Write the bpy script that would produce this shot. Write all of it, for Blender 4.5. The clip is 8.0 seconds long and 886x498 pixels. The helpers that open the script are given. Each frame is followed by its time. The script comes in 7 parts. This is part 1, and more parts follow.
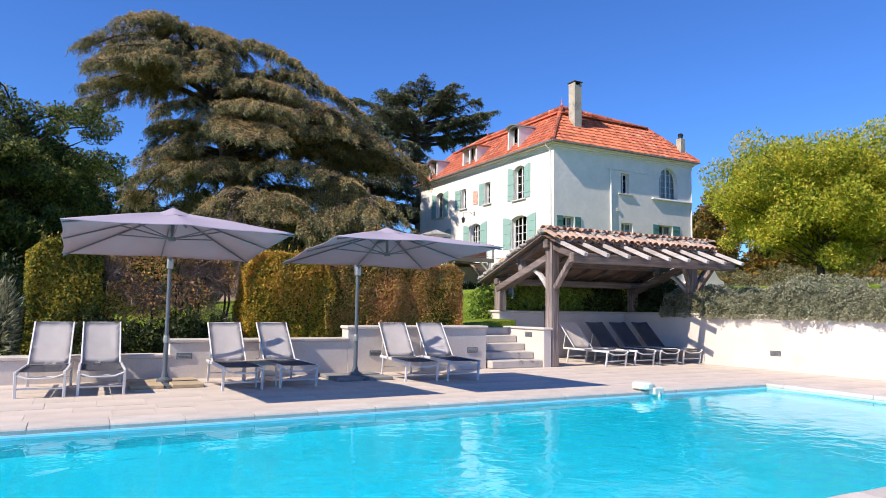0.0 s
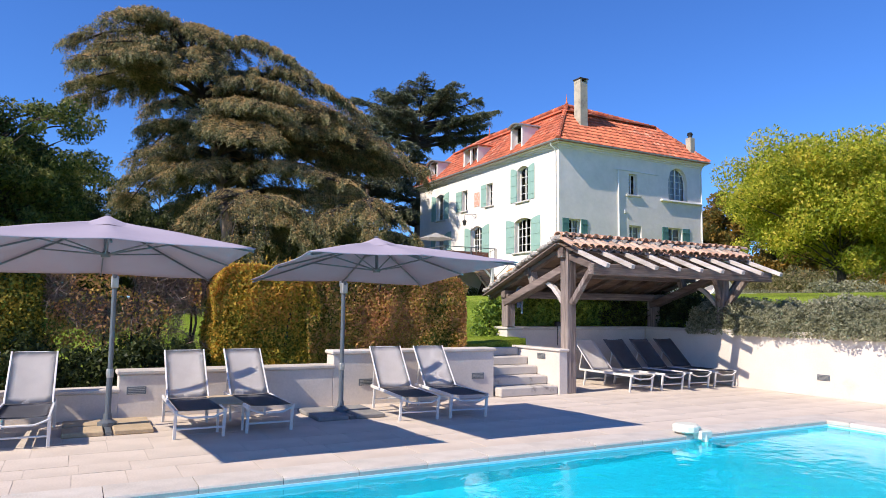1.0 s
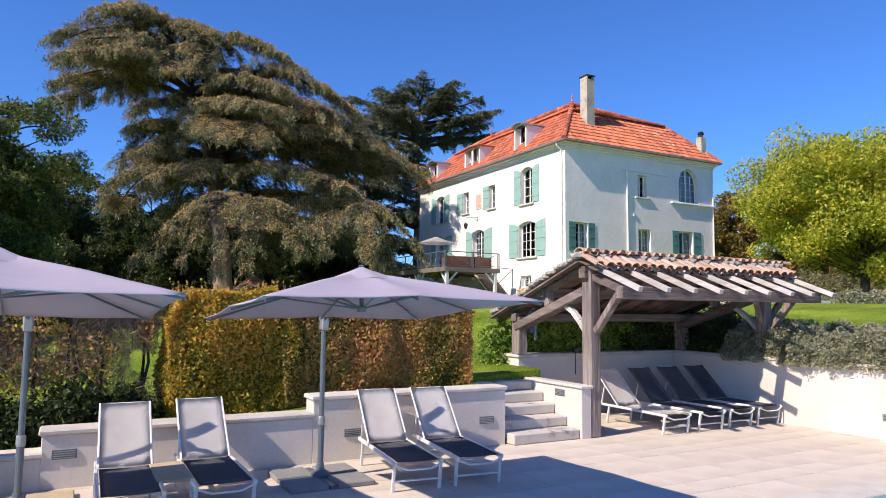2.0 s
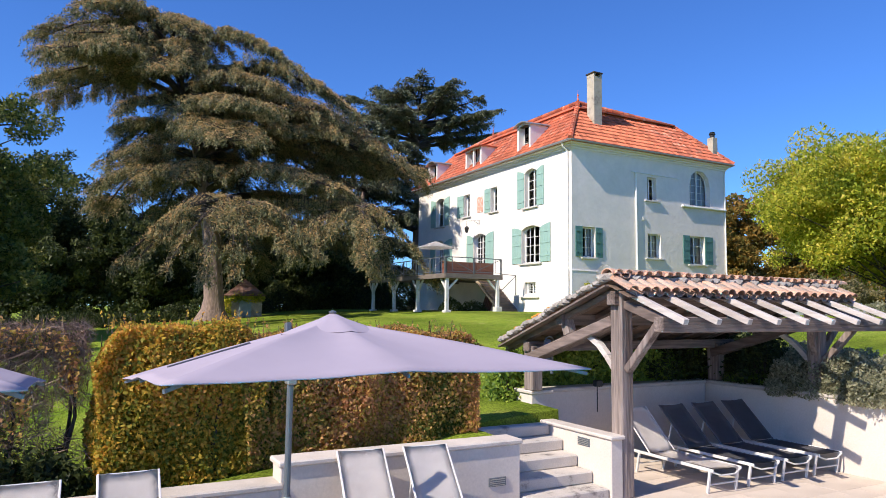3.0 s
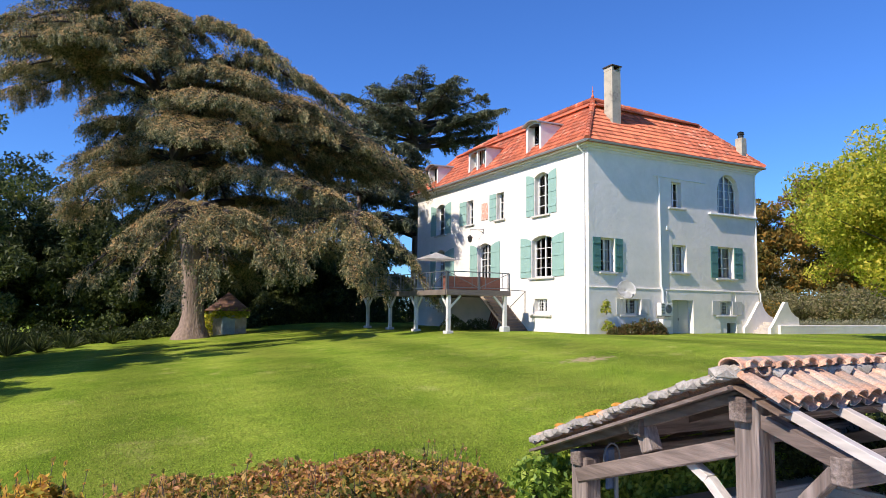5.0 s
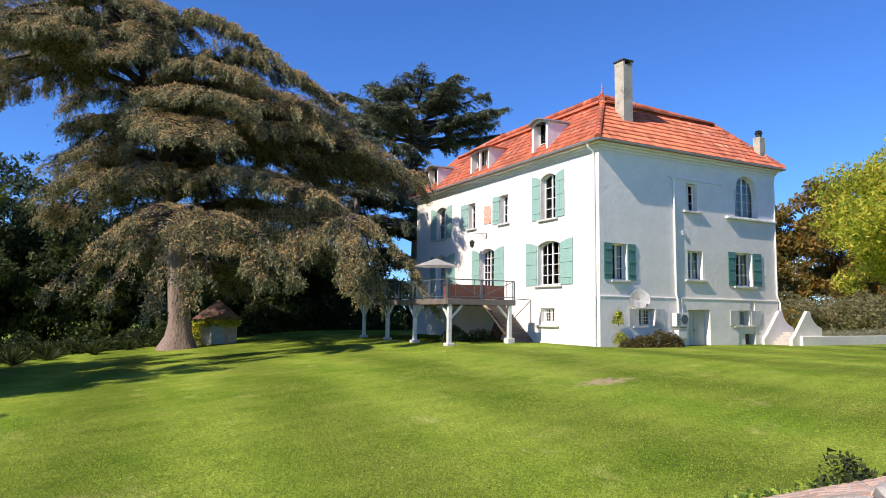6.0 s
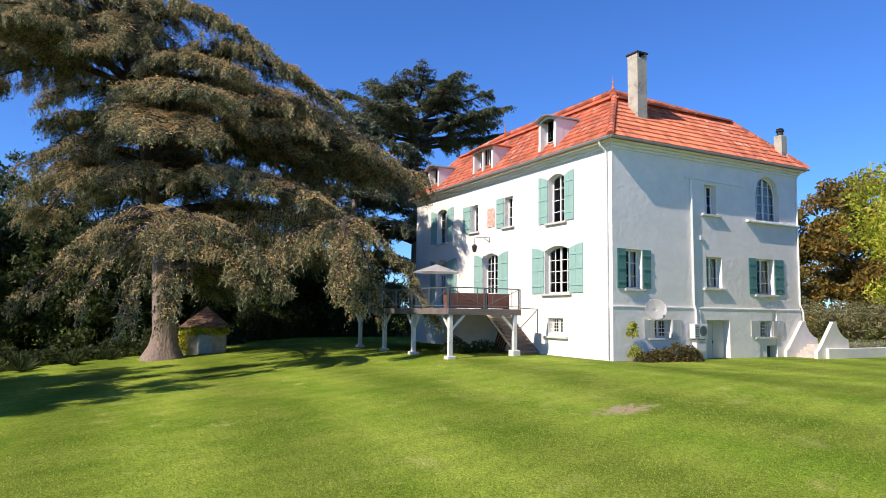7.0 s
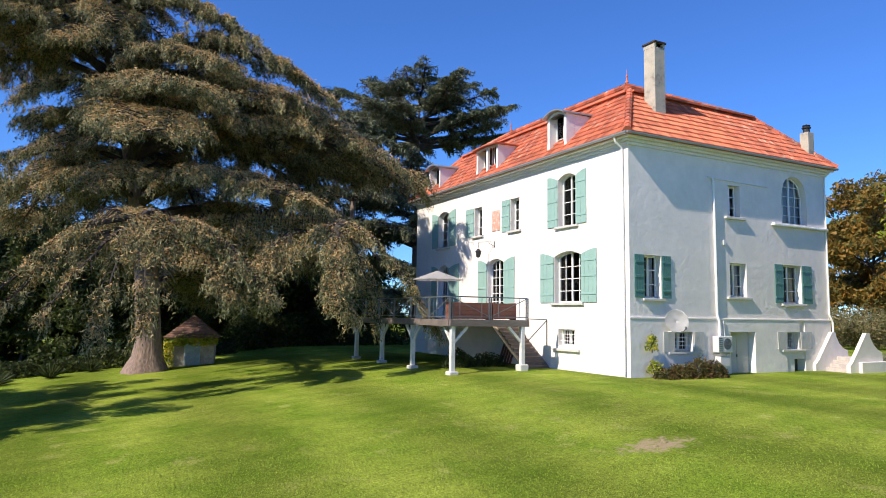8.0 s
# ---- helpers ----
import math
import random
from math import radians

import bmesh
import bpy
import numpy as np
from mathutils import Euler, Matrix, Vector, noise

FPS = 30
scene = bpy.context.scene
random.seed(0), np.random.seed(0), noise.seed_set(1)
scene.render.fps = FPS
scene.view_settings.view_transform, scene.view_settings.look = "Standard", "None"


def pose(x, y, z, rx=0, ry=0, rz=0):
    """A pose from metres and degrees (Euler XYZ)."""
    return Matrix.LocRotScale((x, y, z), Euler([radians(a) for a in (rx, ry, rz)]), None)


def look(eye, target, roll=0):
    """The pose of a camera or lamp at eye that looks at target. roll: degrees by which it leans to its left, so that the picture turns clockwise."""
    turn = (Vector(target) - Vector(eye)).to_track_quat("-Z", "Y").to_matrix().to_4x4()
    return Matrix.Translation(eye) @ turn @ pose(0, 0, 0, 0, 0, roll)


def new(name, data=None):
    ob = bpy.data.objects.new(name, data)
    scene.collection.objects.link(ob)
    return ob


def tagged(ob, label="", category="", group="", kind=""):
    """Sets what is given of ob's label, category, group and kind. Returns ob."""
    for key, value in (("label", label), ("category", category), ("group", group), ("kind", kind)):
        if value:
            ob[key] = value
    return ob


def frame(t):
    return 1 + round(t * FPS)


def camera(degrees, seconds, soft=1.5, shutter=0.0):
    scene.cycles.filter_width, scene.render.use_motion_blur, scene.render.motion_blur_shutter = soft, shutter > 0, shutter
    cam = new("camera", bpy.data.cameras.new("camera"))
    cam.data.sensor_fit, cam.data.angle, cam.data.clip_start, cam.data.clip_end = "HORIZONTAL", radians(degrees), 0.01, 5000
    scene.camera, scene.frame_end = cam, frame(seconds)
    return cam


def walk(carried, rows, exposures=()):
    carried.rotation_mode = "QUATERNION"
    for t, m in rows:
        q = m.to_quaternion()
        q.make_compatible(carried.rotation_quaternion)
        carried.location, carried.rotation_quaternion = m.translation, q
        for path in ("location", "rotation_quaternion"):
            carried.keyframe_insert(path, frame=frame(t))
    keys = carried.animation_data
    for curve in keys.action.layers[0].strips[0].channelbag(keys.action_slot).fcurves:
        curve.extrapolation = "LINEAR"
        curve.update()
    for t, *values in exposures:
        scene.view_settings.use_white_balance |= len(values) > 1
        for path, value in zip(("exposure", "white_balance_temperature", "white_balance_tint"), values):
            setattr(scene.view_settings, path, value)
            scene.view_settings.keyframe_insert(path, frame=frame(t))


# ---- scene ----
cam = camera(66.1, 8.0, soft=0.6)
PATH = [
    (0, (-28.646, -37.211, -1.133), (-27.701, -35.457, -0.959), 0.8),
    (0.5, (-28.186, -36.358, -0.989), (-27.241, -34.604, -0.813), 0.7),
    (1, (-27.714, -35.447, -0.77), (-26.77, -33.693, -0.592), 0.7),
    (1.5, (-27.241, -34.522, -0.49), (-26.297, -32.768, -0.313), 0.6),
    (3, (-25.82, -31.781, 0.278), (-24.875, -30.028, 0.456), 0.7),
    (3.5, (-25.317, -30.833, 0.547), (-24.371, -29.08, 0.725), 0.8),
    (4, (-24.82, -29.913, 0.818), (-23.875, -28.159, 0.998), 0.7),
    (4.5, (-24.317, -28.964, 1.096), (-23.373, -27.21, 1.276), 0.7),
    (6, (-22.689, -25.87, 1.783), (-21.747, -24.116, 1.97), 0.7),
    (6.5, (-22.082, -24.853, 2.062), (-21.144, -23.096, 2.247), 0.7),
    (7, (-21.502, -23.757, 2.275), (-20.564, -22.001, 2.463), 0.8),
    (7.5, (-20.895, -22.633, 2.5), (-19.959, -20.876, 2.689), 0.8),
    (8, (-20.272, -21.515, 2.689), (-19.34, -19.756, 2.883), 0.8),
]
walk(cam, [(t, look(eye, target, roll)) for t, eye, target, roll in PATH])

# ---- world and sun ----
SUN_WAY = Vector((0.745, 0.125, -0.66)).normalized()   # the way sunlight travels
SUN_UP = math.asin(-SUN_WAY.z)
world = bpy.data.worlds.new("sky")
scene.world = world
world.use_nodes = True
wn = world.node_tree.nodes
sky = wn.new("ShaderNodeTexSky")
sky.sky_type = "NISHITA"
sky.sun_disc = False
sky.sun_elevation = SUN_UP
sky.sun_rotation = math.atan2(-SUN_WAY.x, -SUN_WAY.y)
sky.air_density, sky.dust_density, sky.ozone_density = 1.0, 0.0, 2.0
deep = wn.new("ShaderNodeMix")
deep.data_type, deep.blend_type = "RGBA", "MULTIPLY"
deep.inputs["Factor"].default_value = 1.0
deep.inputs["B"].default_value = (0.38, 0.69, 1.26, 1)   # the clear deep blue of a dry autumn sky
world.node_tree.links.new(sky.outputs["Color"], deep.inputs["A"])
world.node_tree.links.new(deep.outputs["Result"], wn["Background"].inputs["Color"])
wn["Background"].inputs["Strength"].default_value = 0.105
sun = new("sun", bpy.data.lights.new("sun", "SUN"))
sun.data.energy, sun.data.angle, sun.data.color = 4.7, radians(0.53), (1.0, 0.885, 0.75)
sun.matrix_world = look((-60, -20, 60), Vector((-60, -20, 60)) + SUN_WAY)
scene.view_settings.exposure = 0.5

# ---- materials ----
def mat(name, base, rough=0.7, vary=0.15, scale=3.0, fine=40.0, bump=0.2, dist=0.01, metal=0.0, second=None, hue_by=None, spread=0.0,
        stain=None, stain_scale=0.6, stain_at=0.6, detail=6.0, squash=(1, 1, 1)):
    """A procedural surface: two scales of colour variation, fine relief, an optional stain colour, and an optional per-object or per-island spread."""
    m = bpy.data.materials.new(name)
    m.use_nodes = True
    n, l = m.node_tree.nodes, m.node_tree.links
    b = n["Principled BSDF"]
    b.inputs["Roughness"].default_value = rough
    b.inputs["Metallic"].default_value = metal
    co = n.new("ShaderNodeTexCoord")
    mp = n.new("ShaderNodeMapping")
    mp.inputs["Scale"].default_value = squash
    l.new(co.outputs["Object"], mp.inputs["Vector"])
    big, small = n.new("ShaderNodeTexNoise"), n.new("ShaderNodeTexNoise")
    for t, s in ((big, scale), (small, fine)):
        t.inputs["Scale"].default_value, t.inputs["Detail"].default_value = s, detail
        l.new(mp.outputs["Vector"], t.inputs["Vector"])
    second = second or tuple(c * (1 - 1.6 * vary) for c in base)
    mix = n.new("ShaderNodeMix")
    mix.data_type = "RGBA"
    mix.inputs["A"].default_value, mix.inputs["B"].default_value = (*base, 1), (*second, 1)
    ramp = n.new("ShaderNodeMapRange")
    ramp.inputs["From Min"].default_value, ramp.inputs["From Max"].default_value = 0.35, 0.65
    l.new(big.outputs["Fac"], ramp.inputs["Value"])
    l.new(ramp.outputs["Result"], mix.inputs["Factor"])
    last = mix.outputs["Result"]
    grain = n.new("ShaderNodeHueSaturation")
    gr = n.new("ShaderNodeMapRange")
    gr.inputs["From Min"].default_value, gr.inputs["From Max"].default_value = 0.3, 0.7
    gr.inputs["To Min"].default_value, gr.inputs["To Max"].default_value = 1 - vary, 1 + vary
    l.new(small.outputs["Fac"], gr.inputs["Value"])
    l.new(gr.outputs["Result"], grain.inputs["Value"])
    l.new(last, grain.inputs["Color"])
    last = grain.outputs["Color"]
    if stain:
        st = n.new("ShaderNodeTexNoise")
        st.inputs["Scale"].default_value, st.inputs["Detail"].default_value, st.inputs["Roughness"].default_value = stain_scale, 8.0, 0.65
        l.new(mp.outputs["Vector"], st.inputs["Vector"])
        sr = n.new("ShaderNodeMapRange")
        sr.inputs["From Min"].default_value, sr.inputs["From Max"].default_value = stain_at, stain_at + 0.12
        l.new(st.outputs["Fac"], sr.inputs["Value"])
        sm = n.new("ShaderNodeMix")
        sm.data_type = "RGBA"
        sm.inputs["B"].default_value = (*stain, 1)
        l.new(sr.outputs["Result"], sm.inputs["Factor"])
        l.new(last, sm.inputs["A"])
        last = sm.outputs["Result"]
    if hue_by:
        src = n.new("ShaderNodeObjectInfo") if hue_by == "object" else n.new("ShaderNodeNewGeometry")
        hs = n.new("ShaderNodeHueSaturation")
        vr = n.new("ShaderNodeMapRange")
        vr.inputs["To Min"].default_value, vr.inputs["To Max"].default_value = 1 - spread, 1 + spread
        l.new(src.outputs["Random" if hue_by == "object" else "Random Per Island"], vr.inputs["Value"])
        l.new(vr.outputs["Result"], hs.inputs["Value"])
        l.new(last, hs.inputs["Color"])
        last = hs.outputs["Color"]
    l.new(last, b.inputs["Base Color"])
    if bump:
        bp = n.new("ShaderNodeBump")
        bp.inputs["Strength"].default_value, bp.inputs["Distance"].default_value = bump, dist
        l.new(small.outputs["Fac"], bp.inputs["Height"])
        l.new(bp.outputs["Normal"], b.inputs["Normal"])
    return m


def leaf_mat(name, colours, rough=0.55, shine=0.25, through_light=0.35):
    """Leaves: each its own colour from a ramp of colours, partly translucent."""
    m = bpy.data.materials.new(name)
    m.use_nodes = True
    n, l = m.node_tree.nodes, m.node_tree.links
    b, out = n["Principled BSDF"], n["Material Output"]
    geo, ramp = n.new("ShaderNodeNewGeometry"), n.new("ShaderNodeValToRGB")
    ramp.color_ramp.interpolation = "LINEAR"
    while len(ramp.color_ramp.elements) < len(colours):
        ramp.color_ramp.elements.new(0.5)
    for i, (e, c) in enumerate(zip(ramp.color_ramp.elements, colours)):
        e.position, e.color = i / max(1, len(colours) - 1), (*c, 1)
    patch, co, add = n.new("ShaderNodeTexNoise"), n.new("ShaderNodeTexCoord"), n.new("ShaderNodeMath")
    patch.inputs["Scale"].default_value, patch.inputs["Detail"].default_value = 0.9, 3.0
    l.new(co.outputs["Object"], patch.inputs["Vector"])
    pr = n.new("ShaderNodeMapRange")
    pr.inputs["From Min"].default_value, pr.inputs["From Max"].default_value = 0.3, 0.7
    pr.inputs["To Min"].default_value, pr.inputs["To Max"].default_value = -0.4, 0.4
    l.new(patch.outputs["Fac"], pr.inputs["Value"])
    l.new(geo.outputs["Random Per Island"], add.inputs[0])
    l.new(pr.outputs["Result"], add.inputs[1])
    l.new(add.outputs["Value"], ramp.inputs["Fac"])
    l.new(ramp.outputs["Color"], b.inputs["Base Color"])
    b.inputs["Roughness"].default_value = rough
    b.inputs["Specular IOR Level"].default_value = shine
    tr, mx = n.new("ShaderNodeBsdfTranslucent"), n.new("ShaderNodeMixShader")
    l.new(ramp.outputs["Color"], tr.inputs["Color"])
    mx.inputs["Fac"].default_value = through_light
    l.new(b.outputs["BSDF"], mx.inputs[1])
    l.new(tr.outputs["BSDF"], mx.inputs[2])
    l.new(mx.outputs["Shader"], out.inputs["Surface"])
    return m


def glass_mat(name, tint, gloss_rough=0.02):
    m = bpy.data.materials.new(name)
    m.use_nodes = True
    n, l = m.node_tree.nodes, m.node_tree.links
    n.remove(n["Principled BSDF"])
    t, g, f, x = n.new("ShaderNodeBsdfTransparent"), n.new("ShaderNodeBsdfGlossy"), n.new("ShaderNodeFresnel"), n.new("ShaderNodeMixShader")
    t.inputs["Color"].default_value = (*tint, 1)
    g.inputs["Roughness"].default_value = gloss_rough
    f.inputs["IOR"].default_value = 1.45
    l.new(f.outputs["Fac"], x.inputs["Fac"])
    l.new(t.outputs["BSDF"], x.inputs[1])
    l.new(g.outputs["BSDF"], x.inputs[2])
    l.new(x.outputs["Shader"], n["Material Output"].inputs["Surface"])
    return m, n, l, g, f


render_white = mat("white_render", (0.84, 0.78, 0.73), 0.9, 0.05, 0.8, 3.2, 0.65, 0.03, second=(0.76, 0.72, 0.67), detail=9.0)
# for the curtains, and for the panels that lighten the dormer panes
curtain_and_panel = mat("pale_curtain_and_panel", (0.62, 0.64, 0.68), 0.9, 0.05, 3, 60, 0.1)
terrace_render = mat("terrace_render", (0.66, 0.595, 0.535), 0.9, 0.05, 1.2, 30, 0.3, 0.01, second=(0.60, 0.535, 0.475), stain=(0.52, 0.47, 0.42), stain_scale=1.1, stain_at=0.6)
coping_stone = mat("coping_stone", (0.60, 0.54, 0.48), 0.85, 0.1, 3, 60, 0.3, 0.006, hue_by="object", spread=0.08, stain=(0.36, 0.32, 0.28), stain_scale=3, stain_at=0.62)
paving = mat("paving_stone", (0.63, 0.54, 0.46), 0.85, 0.08, 1.2, 50, 0.25, 0.005, second=(0.53, 0.45, 0.38), hue_by="object", spread=0.035, stain=(0.40, 0.33, 0.27), stain_scale=0.9, stain_at=0.64)
joint = mat("mortar_joint", (0.56, 0.48, 0.41), 0.95, 0.15, 5, 60, 0.4)
step_stone = mat("step_stone", (0.55, 0.50, 0.45), 0.9, 0.1, 3, 50, 0.3, 0.008, stain=(0.14, 0.12, 0.11), stain_scale=3.0, stain_at=0.56)
timber = mat("weathered_oak", (0.30, 0.245, 0.22), 0.85, 0.36, 4.0, 30, 0.9, 0.02, second=(0.11, 0.078, 0.065), squash=(1, 1, 0.07), stain=(0.13, 0.09, 0.07), stain_scale=2.5, stain_at=0.6)
timber_x = mat("weathered_oak_beam", (0.21, 0.165, 0.145), 0.85, 0.36, 4.0, 30, 0.9, 0.02, second=(0.11, 0.078, 0.065), squash=(0.07, 1, 1), stain=(0.13, 0.09, 0.07), stain_scale=2.5, stain_at=0.6)
timber_pale = mat("silvered_rafter_wood", (0.56, 0.51, 0.475), 0.85, 0.2, 2.0, 16, 0.5, 0.01, second=(0.42, 0.365, 0.33), squash=(1, 0.15, 1))
timber_y = mat("weathered_oak_rail", (0.21, 0.16, 0.14), 0.85, 0.36, 4.0, 30, 0.9, 0.02, second=(0.11, 0.078, 0.065), squash=(1, 0.07, 0.5), stain=(0.13, 0.09, 0.07), stain_scale=2.5, stain_at=0.6)
under_roof = mat("roof_boarding", (0.21, 0.14, 0.10), 0.9, 0.2, 2, 12, 0.4, squash=(0.2, 1, 1))
roof_red = mat("red_roof_tile", (0.54, 0.15, 0.07), 0.75, 0.25, 1.2, 30, 0.3, 0.01, second=(0.37, 0.10, 0.055), hue_by="object", spread=0.36, stain=(0.56, 0.34, 0.24), stain_scale=2.2, stain_at=0.56)
roof_red_far = mat("red_roof_tile_joined", (0.54, 0.14, 0.066), 0.75, 0.25, 1.2, 30, 0.3, 0.01, second=(0.37, 0.10, 0.055), hue_by="island", spread=0.36, stain=(0.56, 0.34, 0.24), stain_scale=2.2, stain_at=0.56)
canal_tile = mat("old_canal_tile", (0.56, 0.30, 0.19), 0.9, 0.28, 5, 45, 0.6, 0.012, second=(0.48, 0.37, 0.30), hue_by="object", spread=0.28, stain=(0.29, 0.255, 0.215), stain_scale=4.5, stain_at=0.50)
lichen = mat("orange_lichen", (0.62, 0.28, 0.04), 0.95, 0.2, 20, 90, 0.6)
mortar_grey = mat("grey_ridge_mortar", (0.42, 0.38, 0.34), 0.95, 0.2, 6, 50, 0.6, 0.015, stain=(0.22, 0.2, 0.17), stain_scale=4, stain_at=0.55)
shutter_green = mat("sage_green_paint", (0.30, 0.47, 0.42), 0.55, 0.05, 2, 30, 0.12, 0.004, second=(0.27, 0.43, 0.385))
# a darker green, on the south wall's shutters only
shutter_dark = mat("shutter_green_darker", (0.10, 0.24, 0.215), 0.5, 0.06, 2, 30, 0.12, 0.004, second=(0.085, 0.205, 0.185))
white_paint = mat("white_paint", (0.80, 0.80, 0.78), 0.45, 0.03, 3, 30, 0.08, 0.003)
sill_stone = mat("sill_stone", (0.62, 0.60, 0.57), 0.85, 0.08, 3, 40, 0.25, 0.005)
zinc = mat("zinc_gutter", (0.42, 0.42, 0.40), 0.45, 0.08, 4, 30, 0.05, 0.002, metal=0.6)
iron = mat("dark_iron", (0.05, 0.05, 0.05), 0.5, 0.1, 8, 40, 0.1, metal=0.5)
grey_metal = mat("grey_painted_metal", (0.15, 0.17, 0.19), 0.4, 0.05, 5, 40, 0.05, 0.002, metal=0.3)
alu_white = mat("white_aluminium", (0.68, 0.67, 0.65), 0.35, 0.03, 5, 60, 0.03, 0.001)
sling_grey = mat("grey_mesh_fabric", (0.74, 0.70, 0.68), 0.8, 0.05, 4, 260, 0.3, 0.002)
# the grey mesh again, with parasol and shelter shade put into its colour
sling_shade = mat("shaded_mesh_fabric", (0.15, 0.15, 0.17), 0.75, 0.08, 4, 260, 0.3, 0.002)
canopy_cloth = mat("lilac_grey_canvas", (0.385, 0.335, 0.40), 0.85, 0.03, 1.5, 200, 0.12, 0.002, second=(0.35, 0.305, 0.365))
slab_tan = mat("tan_ballast_slab", (0.50, 0.38, 0.24), 0.9, 0.1, 4, 40, 0.3)
slab_grey = mat("grey_ballast_slab", (0.26, 0.25, 0.24), 0.9, 0.1, 4, 40, 0.3)
liner = mat("pale_blue_pool_liner", (0.50, 0.80, 0.86), 0.5, 0.02, 2, 20, 0.03)
liner_white = mat("white_pool_step", (0.80, 0.84, 0.84), 0.5, 0.02, 2, 20, 0.03)
plastic_white = mat("aged_white_plastic", (0.72, 0.72, 0.62), 0.45, 0.05, 6, 40, 0.05)
bark = mat("cedar_bark", (0.22, 0.16, 0.135), 0.95, 0.3, 2.2, 9, 1.0, 0.05, second=(0.24, 0.175, 0.14), squash=(1, 1, 0.3))
bark_dark = mat("dark_bark", (0.07, 0.055, 0.045), 0.95, 0.3, 2.5, 12, 0.9, 0.03, squash=(1, 1, 0.3))
chimney_brick = mat("chimney_render", (0.50, 0.45, 0.36), 0.95, 0.12, 2.2, 25, 0.5, 0.015, stain=(0.26, 0.23, 0.2), stain_scale=2.2, stain_at=0.56)
# near-black for unlit rooms: their dimness is put into the colour
inside_shade = mat("room_shade_paint", (0.10, 0.095, 0.09), 0.9, 0.05, 1, 10, 0)
door_grey = mat("pale_grey_door_paint", (0.52, 0.52, 0.50), 0.6, 0.05, 2, 25, 0.1, 0.003)
tread_wood = mat("brown_stair_wood", (0.25, 0.18, 0.13), 0.8, 0.2, 2, 20, 0.3, squash=(0.15, 1, 1))
shrub_far = leaf_mat("olive_scrub_leaves", [(0.10, 0.11, 0.04), (0.20, 0.19, 0.08), (0.32, 0.26, 0.14)])
brick_step = mat("worn_brick_step", (0.40, 0.36, 0.33), 0.9, 0.2, 5, 40, 0.4, 0.01, second=(0.52, 0.46, 0.40))
brown_wood = mat("red_brown_planter_wood", (0.22, 0.085, 0.055), 0.6, 0.15, 2, 20, 0.2, squash=(0.2, 1, 1))
deck_wood = mat("grey_deck_wood", (0.19, 0.155, 0.135), 0.8, 0.18, 2, 20, 0.3, squash=(0.15, 1, 1))
post_white = mat("flaking_white_wood_paint", (0.70, 0.68, 0.66), 0.7, 0.08, 3, 25, 0.3, 0.006, stain=(0.34, 0.29, 0.25), stain_scale=4, stain_at=0.6)
plaque_red = mat("faded_red_plaque", (0.66, 0.36, 0.27), 0.8, 0.1, 6, 40, 0.2, stain=(0.75, 0.62, 0.54), stain_scale=5, stain_at=0.5)
shed_tile = mat("brown_shed_tile", (0.26, 0.145, 0.105), 0.9, 0.2, 3, 25, 0.4, hue_by="object", spread=0.2)
stone_wall = mat("rubble_stone", (0.42, 0.36, 0.28), 0.9, 0.2, 3, 20, 0.6, 0.02)
gravel_path = mat("pale_gravel", (0.44, 0.36, 0.26), 0.95, 0.15, 2, 60, 0.4)
glass_pane, *_ = glass_mat("window_glass", (0.75, 0.80, 0.80))
water, wn2, wl2, wg, wf = glass_mat("pool_water", (0.09, 0.78, 0.95), 0.0)
wave, wave2, wbump, wco = wn2.new("ShaderNodeTexNoise"), wn2.new("ShaderNodeTexNoise"), wn2.new("ShaderNodeBump"), wn2.new("ShaderNodeTexCoord")
wave.inputs["Scale"].default_value, wave.inputs["Detail"].default_value, wave.inputs["Distortion"].default_value = 1.7, 2.5, 1.0
wl2.new(wco.outputs["Object"], wave.inputs["Vector"])
wbump.inputs["Strength"].default_value, wbump.inputs["Distance"].default_value = 0.5, 0.024
wmix = wn2.new("ShaderNodeMath")
wmix.operation = "MULTIPLY_ADD"
wave2.inputs["Scale"].default_value, wave2.inputs["Detail"].default_value = 5.5, 2.0
wl2.new(wco.outputs["Object"], wave2.inputs["Vector"])
wl2.new(wave2.outputs["Fac"], wmix.inputs[0])
wmix.inputs[1].default_value = 0.30
wl2.new(wave.outputs["Fac"], wmix.inputs[2])
wl2.new(wmix.outputs["Value"], wbump.inputs["Height"])
wl2.new(wbump.outputs["Normal"], wg.inputs["Normal"])
wl2.new(wbump.outputs["Normal"], wf.inputs["Normal"])
wf.inputs["IOR"].default_value = 1.33
bend = wn2.new("ShaderNodeBsdfRefraction")
bend.inputs["Color"].default_value, bend.inputs["IOR"].default_value, bend.inputs["Roughness"].default_value = (0.015, 0.50, 0.68, 1), 1.33, 0.0
wl2.new(wbump.outputs["Normal"], bend.inputs["Normal"])
wl2.new(bend.outputs["BSDF"], wn2["Mix Shader"].inputs[1])

lawn = mat("mown_lawn", (0.121, 0.186, 0.015), 0.95, 0.45, 0.5, 10, 1.0, 0.05, detail=12.0, squash=(1, 0.7, 1), second=(0.212, 0.26, 0.034), stain=(0.27, 0.285, 0.07), stain_scale=0.9, stain_at=0.58)
ln, ll = lawn.node_tree.nodes, lawn.node_tree.links
for nd in ln:
    if nd.type == "TEX_NOISE" and nd.inputs["Scale"].default_value > 5:
        nd.inputs["Roughness"].default_value = 0.8
stripe, shs, smr, sco = ln.new("ShaderNodeTexWave"), ln.new("ShaderNodeHueSaturation"), ln.new("ShaderNodeMapRange"), ln.new("ShaderNodeTexCoord")
smp = ln.new("ShaderNodeMapping")
smp.inputs["Rotation"].default_value = (0, 0, radians(5))
